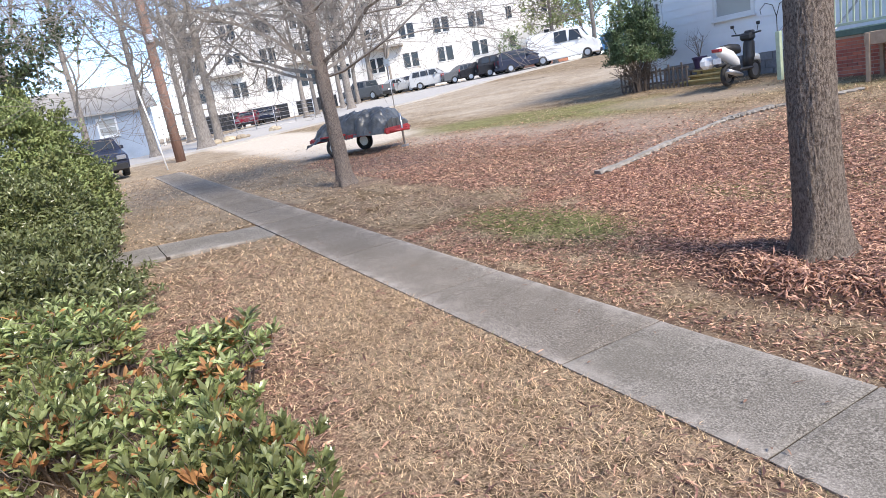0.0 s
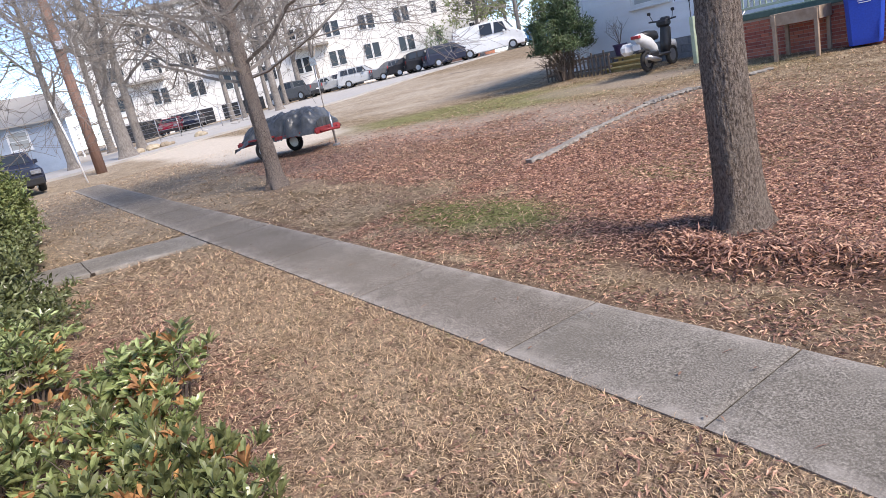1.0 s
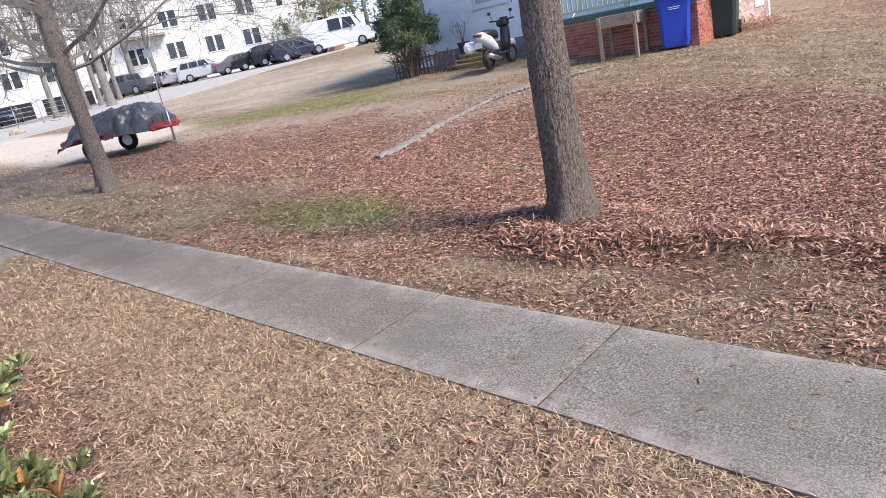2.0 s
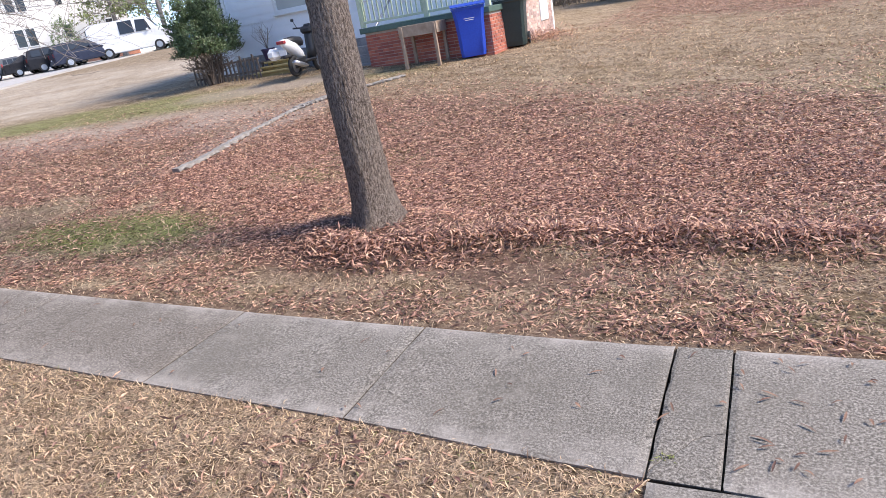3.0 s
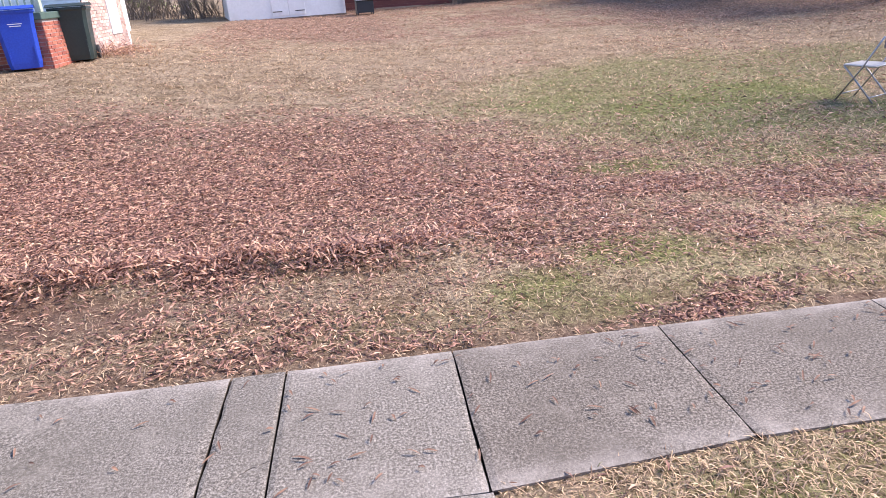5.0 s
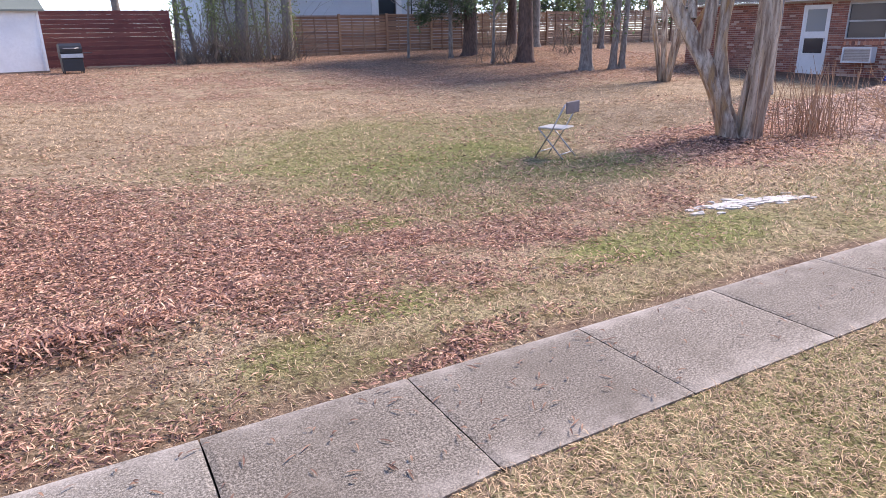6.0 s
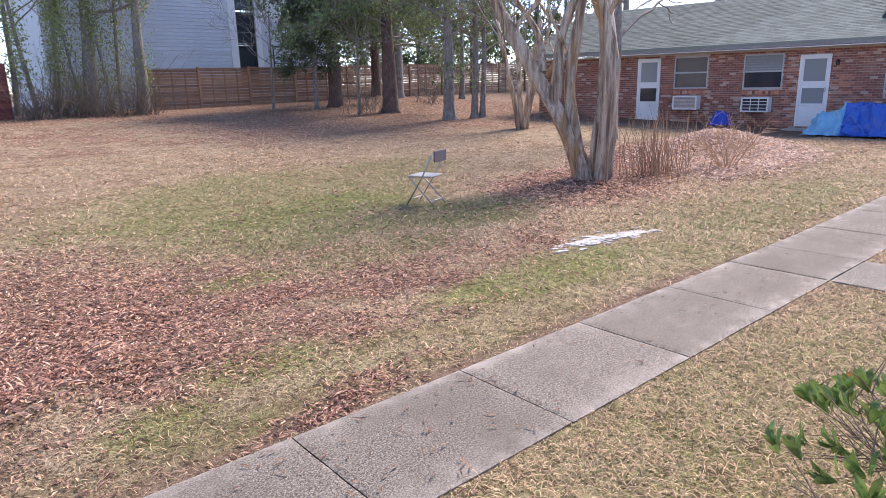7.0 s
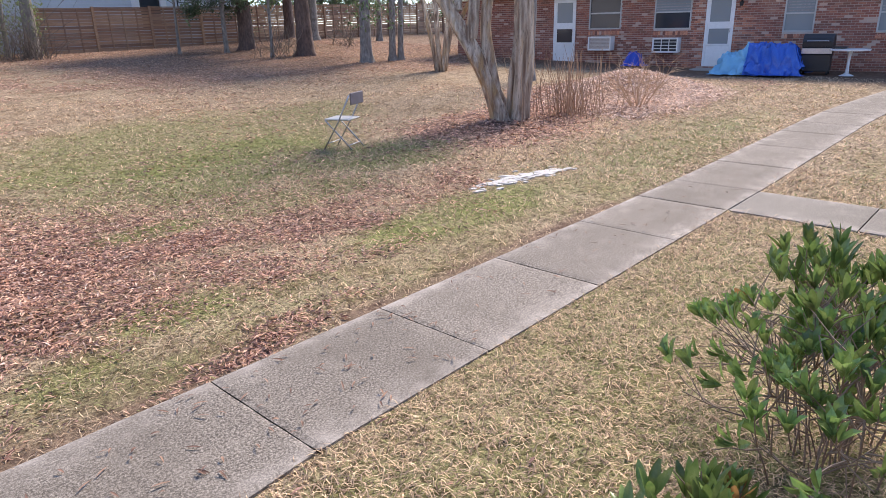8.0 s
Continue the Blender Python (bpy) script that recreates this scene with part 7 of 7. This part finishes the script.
    for e, z in ((length / 2, .42), (-length / 2, .45)):
        boxed("bumper", (e - .08, -width * .46, z - .12, e + .06, width * .46, z + .12), M_BLACK if kind != "suv" else material, ob, .03)
    boxed("number_plate", (-length / 2 - .07, -.16, .62, -length / 2 - .055, .16, .72), M_WHITE, ob)
    for ax in axles:
        for s in (-1, 1):
            w = new("wheel")
            w.parent = ob
            w.matrix_basis = Matrix.Translation((ax, s * (width / 2 - .10), r))
            bm = bmesh.new()
            bmesh.ops.create_cone(bm, cap_ends=True, segments=22, radius1=r, radius2=r, depth=.23, matrix=Matrix.Rotation(radians(90), 4, "X"))
            bmesh.ops.bevel(bm, geom=[e for e in bm.edges if len(e.link_faces) == 2 and any(len(f.verts) > 8 for f in e.link_faces)], offset=.03, segments=2, affect="EDGES")
            part("tyre", bm, M_RUBBER, w)
            bm = bmesh.new()
            bmesh.ops.create_cone(bm, cap_ends=True, segments=18, radius1=r * .62, radius2=r * .62, depth=.255, matrix=Matrix.Rotation(radians(90), 4, "X"))
            part("rim", bm, M_STEEL, w)
    return ob


P_BLACK, P_WHITE, P_SILVER = paint("black_car_paint", (.012, .012, .015)), paint("white_car_paint", (.72, .72, .70)), paint("silver_car_paint", (.42, .43, .43))
P_GREY, P_RED, P_BLUE, P_NAVY = paint("grey_car_paint", (.10, .105, .11)), paint("red_car_paint", (.22, .012, .03)), paint("blue_car_paint", (.07, .19, .38)), paint("navy_car_paint", (.02, .025, .045))


def polar(az, d):
    return -.23 + d * math.sin(radians(az)), -.13 + d * math.cos(radians(az))


for kind, az, d, turn, m, lab in (("van", -49.1, 57, 40, P_WHITE, "white high-roof passenger van with a blue rear stripe"), ("suv", -52.6, 57, 66, P_NAVY, "dark navy hatchback parked nose in"),
                                  ("suv", -54.4, 59, 66, P_BLACK, "black sport utility car parked nose in"), ("sedan", -56.0, 60, 66, P_BLACK, "black saloon car parked nose in"),
                                  ("sedan", -57.4, 60.5, 66, P_GREY, "dark grey saloon car parked nose in"), ("suv", -60.2, 62, 52, P_SILVER, "silver compact sport utility car"),
                                  ("sedan", -62.4, 67, 50, P_NAVY, "dark blue saloon car under the building"), ("sedan", -63.3, 65, 45, P_SILVER, "pale silver hatchback by bare trees"),
                                  ("truck", -66.2, 64, 205, P_GREY, "dark grey pickup truck beneath bare trees"), ("sedan", -76.2, 66, -24, P_RED, "bright red car at a covered bay"),
                                  ("sedan", -74.6, 68, -24, P_NAVY, "dark purple-blue car at a covered bay"), ("sedan", -45.2, 58, 48, P_BLUE, "light blue car beside a tree"), ("suv", -44.0, 60, 48, P_BLUE, "blue car beyond the white van"),
                                  ("sedan", -88.3, 28.5, 4, P_NAVY, "dark blue car at the end of the walk")):
    cx, cy = polar(az, d)
    car(kind, cx, cy, turn, m, lab)


# ---- far buildings ----
def apartment_block():
    ax, ay, bx, by = -80.0, 12.0, -58.5, 50.5
    length, turn = math.hypot(bx - ax, by - ay), math.degrees(math.atan2(by - ay, bx - ax))
    ob = thing("apartment_building", ax, ay, 2.2, turn, "long white stuccoed apartment building above the parked cars", "building")
    boxed("wall", (0, 0, -1, length, 14, 12.5), M_STUCCO, ob)
    boxed("roof", (-.3, -.3, 12.5, length + .3, 14.3, 12.9), M_KERB, ob)
    boxed("brick_plinth", (length - 7, -.12, -1, length + .1, -.004, 1.7), M_BRICK, ob, 0, "red brick plinth")
    for fl, z in enumerate((2.9, 6.0, 9.1)):
        for k in range(11):
            x = 2.5 + k * 3.9
            if k > 8 or (fl == 2 and k > 4):
                w = new("window")
                w.parent = ob
                boxed("pane", (x + .4, -.06, z + .3, x + 1.0, -.02, z + 1.5), M_GLASS, w)
                continue
            for dx in (0, .95):
                bm = bmesh.new()
                rect_frame(bm, x + dx, z, x + dx + .9, z + 1.7, .08, -.08, .02)
                w = part("window", bm, M_WHITE, ob)
                boxed("pane", (x + dx + .08, -.04, z + .08, x + dx + .82, -.02, z + 1.62), M_GLASS, w)
    # thin black sheets on the solid wall: painted shade of open parking bays
    for k in range(5):
        boxed("bay_shade_panel", (2 + k * 5.6, -.05, -.6, 6.6 + k * 5.6, -.01, 1.5), M_BLACK, ob, 0, "flat black panel for the shade in an open parking bay")
    for k in range(3):
        boxed("balcony", (4 + k * 9, -1.3, 5.4, 8.2 + k * 9, -.02, 5.6), M_KERB, ob)
        boxed("balcony_front", (4 + k * 9, -1.34, 5.6, 8.2 + k * 9, -1.28, 6.5), M_STUCCO, ob)
    # covered bay in front
    boxed("carport_roof", (1.0, -9.0, 2.1, 6.5, -5.0, 2.35), M_WHITE, ob)
    for k in (1.1, 6.3):
        boxed("carport_post", (k, -8.9, -1, k + .15, -8.75, 2.1), M_WHITE, ob)


apartment_block()


def blue_cottage():
    ob = thing("cottage", -47.8, 5.4, 1.75, 90, "small pale blue cottage with a light roof", "house")
    hole = (-3.4, 1.0, -2.2, 2.2)
    wall_with_holes("wall", ob, -9.5, 0, -1.2, 2.5, [hole], M_BLUESIDE, 0, .2)
    boxed("side_wall", (-.2, .2, -1.2, 0, 7, 2.5), M_BLUESIDE, ob)
    boxed("side_wall", (-9.5, .2, -1.2, -9.3, 7, 2.5), M_BLUESIDE, ob)
    bm = bmesh.new()
    prism(bm, [(-.5, 2.42), (3.6, 4.3), (7.6, 2.42), (7.6, 2.52), (3.6, 4.42), (-.5, 2.52)], -9.9, .4)
    part("roof", bm, M_KERB, ob)
    sash_window(ob, *hole, M_GLASS_PALE, M_GLASS_PALE, M_WHITE, .12, -.04)
    boxed("crawl_vent", (-3.2, -.02, -.2, -2.4, -.003, .1), M_BLACK, ob)


blue_cottage()

# utility pole, its wires and the guard stake
pole = thing("utility_pole", -29.9, 3.95, .9, 0, "tall brown wooden utility pole with wires", "utility pole")
tubed("shaft", [(0, 0, -.3), (0, 0, 3), (.03, 0, 6), (.02, 0, 10)], [.21, .2, .18, .15], M_POLE, pole, 16)
boxed("cross_arm", (-.07, -1.1, 8.6, .07, 1.1, 8.75), M_POLE, pole, .01)
boxed("meter_box", (.16, -.12, 4.9, .3, .12, 5.2), M_STEEL, pole, .01)
for k, (z, dy, sag) in enumerate(((4.6, 0, .5), (5.0, 0, .6), (5.5, .1, .5), (6.1, -.1, .7), (6.8, .1, .6), (8.8, -.9, .9), (8.8, .9, .9))):
    for end in ((3.0, -46, .8), (-14, 44, 1.6)):
        pts = [(end[0] * u, dy + end[1] * u, z + end[2] * u - sag * 4 * u * (1 - u)) for u in np.linspace(0, 1, 14)]
        tubed("wire", pts, .014 if z < 8 else .01, M_BLACK, pole, 4, smooth=False)
stake = thing("marker_stake", -26.9, 3.0, None, 0, "thin leaning white plastic guy guard", "stake")
tubed("rod", [(0, 0, -.1), (-.12, -.1, 1.3), (-.3, -.28, 3.0)], .03, M_WHITE, stake, 8)

# sign by the street, low fence and heap of stones on the far verge
sg = thing("street_sign", -33.0, 15.8, None, 20, "small grey street sign on a steel post", "sign")
tubed("post", [(0, 0, -.1), (.05, 0, 2.3)], .03, M_STEEL, sg, 6)
boxed("plate", (-.2, -.015, 2.3, .25, .015, 2.7), M_STEEL, sg, .01)
rng = np.random.default_rng(6)
for k in range(14):
    x, y = -41.0 + rng.uniform(-.9, .9), 9.2 + rng.uniform(-2.2, 2.4)
    bm = bmesh.new()
    bmesh.ops.create_icosphere(bm, subdivisions=2, radius=rng.uniform(.16, .36))
    for v in bm.verts:
        v.co *= 1 + .35 * (noise.noise(v.co * 3 + Vector((k, 0, 0))))
        v.co.z *= .65
    st = part("field_stone", bm, M_STONE)
    st.location = (x, y, g1(x, y) + .1)
    tagged(st, "rough tan field stone on the verge", "stone", "heap of stones")
wire_fence = thing("wire_fence", -50, 12.5, None, 62, "grey chain-link fence with steel posts", "fence")
for k in range(8):
    tubed("post", [(k * 1.5 - 6, 0, -.1), (k * 1.5 - 6, 0, 1.6)], .03, M_STEEL, wire_fence, 6)
for z in (.1, .4, .7, 1.0, 1.3, 1.55):
    tubed("rail", [(-6, 0, z), (4.5, 0, z)], .012, M_STEEL, wire_fence, 4)
hedge("clipped_cypress", *polar(-53.6, 66), 1.3, 1.3, 3.4, 131, "dark green clipped cypress before the white building", M_CONIFER, (.16, .06), 3000, 8)
for az, d, h, seed in ((-50.0, 70, 9, 141), (-46.6, 64, 8, 142), (-44.5, 68, 9, 143), (-47.6, 72, 8, 144)):
    evergreen("roadside_tree", *polar(az, d), h, .25, seed, "roadside tree with yellow-green foliage", .3, 3.0, 2600, M_BARK_FAR, M_LEAF_OLIVE, (.34, .16), .05, 18, "green trees by the street")
for az, d, h, seed in ((63, 48, 15, 151), (70, 52, 16, 152), (56, 50, 15, 153), (49, 52, 14, 154), (76, 55, 15, 155), (20, 50, 14, 156), (5, 48, 13, 157), (-8, 46, 13, 158)):
    bare_tree("far_tree", *polar(az, d), h, .28, seed, "tall bare tree behind the houses", "tree", "bare trees behind the houses", depth=3, limbs=9)


# ---- loose cover: fallen leaves, dry grass, green grass ----
def scattered(n, x0, x1, y0, y1, seed, weight):
    """Places in a rectangle, kept in proportion to weight(x, y) and thinner away from the walk."""
    rng = np.random.default_rng(seed)
    x, y = rng.uniform(x0, x1, n), rng.uniform(y0, y1, n)
    keep = rng.random(n) < weight(x, y)
    return x[keep], y[keep], rng


def off_walks(x, y):
    on = (y > near_edge(x) + .012) & (y < WALK_FAR - .01) & (x > -24.6)
    for a, b in ((-.46, .68), (6.62, 7.52)):
        on |= (x > a) & (x < b) & (y < 2.25)
    sl = .3 * (y - 2.2)
    on |= (x > -10.75 + sl) & (x < -9.65 + sl) & (y < 2.25)
    return ~on


def litter(name, n, rect, seed, weight, length, width, lift, label, material, category, tilt=.2):
    x, y, rng = scattered(n, *rect, seed, weight)
    ok = off_walks(x, y)
    x, y = x[ok], y[ok]
    k = len(x)
    a = rng.uniform(0, math.tau, k)
    w = np.stack([np.cos(a), np.sin(a), rng.normal(0, tilt, k)], 1)
    up = np.stack([rng.normal(0, .45, k), rng.normal(0, .45, k), np.ones(k)], 1)
    c = np.stack([x, y, lawn_z(x, y) + rng.uniform(*lift, k)], 1)
    v, f = blades(c, w, up, rng.uniform(*length, k), rng.uniform(*width, k), .06, .22, length[0] > .045 and rect[2] > 3)
    return tagged(arrays(name, v, f, material), label, category, kind="stuff")


def leaf_w(x, y):
    z = zones(x, y)
    return z[0] ** 1.3 * (1 - .5 * z[2])


litter("fallen_leaves", 380000, (-7.5, 7.0, 3.11, 9.0), 201, lambda x, y: leaf_w(x, y) * (1 - .85 * sm(5.5, 9, y)), (.035, .075), (.009, .016), (.0, .02), "reddish-brown willow oak leaves thickly covering the lawn", M_LITTER, "leaves")
litter("fallen_leaves", 150000, (-18, 6.0, 5.0, 12.5), 202, lambda x, y: leaf_w(x, y) * sm(4.5, 9, np.hypot(x, y)) * (1 - .5 * sm(9.5, 12.5, y)), (.05, .09), (.014, .022), (.0, .02), "thinner brown leaf litter towards the house", M_LITTER, "leaves")
litter("fallen_leaves", 16000, (-9, 8, -.6, 2.2), 203, leaf_w, (.05, .10), (.010, .018), (.0, .03), "scattered brown leaves on the near lawn", M_LITTER, "leaves")
litter("fallen_leaves", 70000, (6.0, 18.5, 4.5, 11), 204, lambda x, y: leaf_w(x, y) * (1 - .85 * blob(x, y, 14.3, 7.0, 2.8, 2.0)), (.07, .12), (.018, .028), (.0, .03), "leaf litter round the crape myrtle", M_LITTER, "leaves")
litter("fallen_leaves", 130000, (-4, 24, 14, 31), 205, lambda x, y: np.clip(leaf_w(x, y) * 1.5, 0, 1), (.07, .12), (.018, .03), (.0, .02), "brown pine straw and leaves before the fence", M_PINESTRAW, "leaves")
mulch_w = lambda x, y: np.clip(1.3 * blob(x, y, 14.3, 7.0, 2.6, 1.9) + .5 * blob(x, y, 12.6, 5.9, 1.6, .9), 0, 1)
litter("leaf_mulch", 52000, (11, 18, 4.5, 9.5), 208, mulch_w, (.07, .13), (.018, .03), (.012, .05), "heap of pale pinkish leaf mulch by the dry stalks", M_MULCH, "mulch", .3)
litter("pale_leaves", 26000, (-3.5, 6.5, 3.9, 9.5), 209, lambda x, y: leaf_w(x, y) * .6 * sm(-.5, 1.5, x), (.04, .075), (.010, .015), (.006, .024), "bleached pinkish leaves among the litter", M_MULCH, "leaves")
ridge_w = lambda x, y: np.exp(-((y - np.interp(x + .2, [-3.2, -2.6, -1.2, .6, 1.2], [4.05, 3.95, 4.5, 4.4, 4.8])) / .16) ** 2) * sm(-3.9, -3.0, x) * (1 - sm(.4, 1.6, x))
litter("leaf_ridge", 26000, (-4, 1.6, 3.5, 5.2), 206, ridge_w, (.06, .11), (.011, .018), (.0, .06), "ridge of raked reddish leaves beside the oak", M_LITTER, "leaves", .6)


def straw_w(x, y):
    leaf, green, soil, gravel, pale = zones(x, y)
    near = 1 - .8 * sm(2.5, 9, np.hypot(x, y - .5))
    return np.clip((1 - leaf * .75) * (1 - soil * .4) * (1 - gravel) * (1 - pale) * (1 - green * .55), 0, 1) * near


def green_w(x, y):
    leaf, green, soil, gravel, pale = zones(x, y)
    return np.clip(green * 1.1 + .05, 0, 1) * (1 - soil * .8) * (1 - gravel) * (1 - pale) * (1 - .6 * sm(4, 12, np.hypot(x, y)))


def turf(name, n, rect, seed, weight, length, width, label, material):
    """Short matted blades that lean every way."""
    x, y, rng = scattered(n, *rect, seed, weight)
    ok = off_walks(x, y)
    x, y = x[ok], y[ok]
    k = len(x)
    far = 1 + .9 * sm(3, 10, np.hypot(x, y))
    a = rng.uniform(0, math.tau, k)
    w = np.stack([np.cos(a), np.sin(a), np.abs(rng.normal(.12, .32, k))], 1)
    w /= np.linalg.norm(w, axis=1, keepdims=True)
    L, W = rng.uniform(*length, k) * far, rng.uniform(*width, k) * far
    b = np.stack([x, y, lawn_z(x, y) - .004], 1)
    s = np.stack([-np.sin(a), np.cos(a), 0 * a], 1) * W[:, None] * .5
    mid = b + w * L[:, None] * .55 + np.array([0, 0, .006])
    tip = b + w * L[:, None] + np.stack([rng.normal(0, .006, k), rng.normal(0, .006, k), -.25 * L * w[:, 2]], 1)
    if width[0] > .0045:      # coarse tufts far off: one triangle each
        v = np.stack([b - s, b + s, tip], 1).reshape(-1, 3)
        return tagged(arrays(name, v, np.arange(3 * k).reshape(-1, 3), material), label, "grass", kind="stuff")
    v = np.stack([b - s, b + s, mid - s * .8, mid + s * .8, tip], 1).reshape(-1, 3)
    o = np.arange(k)[:, None, None] * 5
    f = (np.array([[0, 1, 3], [0, 3, 2], [2, 3, 4]])[None] + o).reshape(-1, 3)
    return tagged(arrays(name, v, f, material), label, "grass", kind="stuff")


turf("dry_grass", 330000, (-9, 9, -.8, 2.2), 211, straw_w, (.03, .075), (.003, .006), "straw-coloured dormant lawn grass on the near side", M_STRAW)
turf("dry_grass", 200000, (-10, 11, 3.11, 8.0), 212, straw_w, (.03, .075), (.003, .006), "straw-coloured dormant lawn grass beyond the walk", M_STRAW)
turf("dry_grass", 170000, (-16, 15, 6.0, 17.0), 213, lambda x, y: np.clip(straw_w(x, y) * 4, 0, 1), (.03, .055), (.005, .009), "dormant lawn grass further up the slope", M_STRAW)
verge_w = lambda x, y: np.clip(straw_w(x, y) * 5, 0, 1) * (.5 + .8 * vnoise(x, y, .6))
turf("dry_grass", 75000, (-25, -8.5, -.6, 8), 219, verge_w, (.035, .06), (.009, .015), "dry bleached grass along the walk towards the street", M_STRAW)
turf("dry_grass", 75000, (7, 20, 3.12, 6.8), 220, verge_w, (.03, .055), (.008, .013), "dry grass between the walk and the leaf heap", M_STRAW)
turf("green_grass", 26000, (7, 18, 3.12, 6.0), 221, lambda x, y: .3 + zones(x, y)[1], (.03, .055), (.007, .012), "green blades between the walk and the leaf heap", M_GREEN)
turf("dry_grass", 36000, (7.6, 19, -1.5, 2.15), 222, verge_w, (.03, .055), (.008, .013), "dry grass beyond the second door path", M_STRAW)
turf("green_grass", 16000, (7.6, 17, -1, 2.15), 223, lambda x, y: .4 + 0 * x, (.03, .055), (.007, .012), "green blades beyond the second door path", M_GREEN)
tuft_w = lambda x, y: np.clip(straw_w(x, y) * 4, 0, 1) * (.25 + 1.1 * vnoise(x, y, .35)) * sm(4.5, 7, np.hypot(x, y))
turf("dry_grass", 120000, (-9, 14, 5.0, 16.5), 216, tuft_w, (.035, .06), (.008, .013), "coarse bleached tufts in the lawn further off", M_STRAW)
turf("green_grass", 80000, (-3, 12, 5.5, 14.0), 217, lambda x, y: zones(x, y)[1] * (.3 + vnoise(x, y, .3)), (.03, .06), (.007, .012), "coarse green tufts in the lawn further off", M_GREEN)
drift_w = lambda x, y: .34 * sm(.44, .66, fbm(x + 12, y + 5, 1.6)) * sm(5, 7, y)
litter("scattered_leaves", 42000, (-3, 14, 5.0, 16), 218, drift_w, (.06, .10), (.016, .026), (.005, .03), "brown leaves scattered thinly over the open lawn", M_LITTER, "leaves")
turf("green_grass", 110000, (-9, 12, 3.11, 12.0), 214, green_w, (.03, .07), (.003, .006), "patches of green winter grass in the lawn", M_GREEN)
turf("green_grass", 20000, (-6, 9, -.6, 2.2), 215, lambda x, y: np.clip(green_w(x, y) + .1 * vnoise(x, y, .5), 0, 1), (.03, .07), (.003, .006), "thin green blades among the dry grass", M_GREEN)

# single leaves and bits on the slabs, each a thing one could pick up
kinds = [leaf_mesh("slab_leaf", ln * 1.0, wd * .9, M_DEAD, ar) for ln, wd, ar in ((.06, .011, .16), (.045, .010, .25), (.075, .011, .08), (.035, .014, .3))]
rng = np.random.default_rng(221)
for k in range(270):
    x = rng.choice([rng.uniform(-.2, 3.0), rng.uniform(2.5, 9.0), rng.uniform(-9, 0)], p=[.5, .33, .17])
    y = rng.uniform(WALK_NEAR + .06, WALK_FAR - .05)
    m = pose(x, y, g1(x, y) + .008, rng.uniform(-20, 20), rng.uniform(-8, 8), rng.uniform(0, 360))
    tagged(share("fallen_leaf", kinds[k % 4], m), "curled brown leaf lying on the concrete", "leaf", "leaves on the walk")
weed = thing("weed", -.40, 2.25, g1(-.40, 2.25) - .01, 0, "small yellow-green weed growing in a slab crack", "weed")
k = 26
a = rng.uniform(0, math.tau, k)
v, f = blades(np.stack([rng.normal(0, .018, k), rng.normal(0, .010, k), np.zeros(k)], 1), np.stack([np.cos(a), np.sin(a), rng.uniform(.2, .9, k)], 1), np.stack([0 * a, 0 * a, 1 + 0 * a], 1), rng.uniform(.015, .035, k), .006)
arrays("tuft", v, f, M_GREEN, weed)
heap_w = lambda x, y: np.exp(-(((x + 4.75) / .5) ** 2 + ((y - 15.3) / .55) ** 2))
litter("straw_heap", 5000, (-6, -3.6, 14.2, 16.6), 207, heap_w, (.12, .22), (.012, .02), (.0, .16), "low heap of rusty pine straw by the bins", M_LITTER, "pine straw", .5)
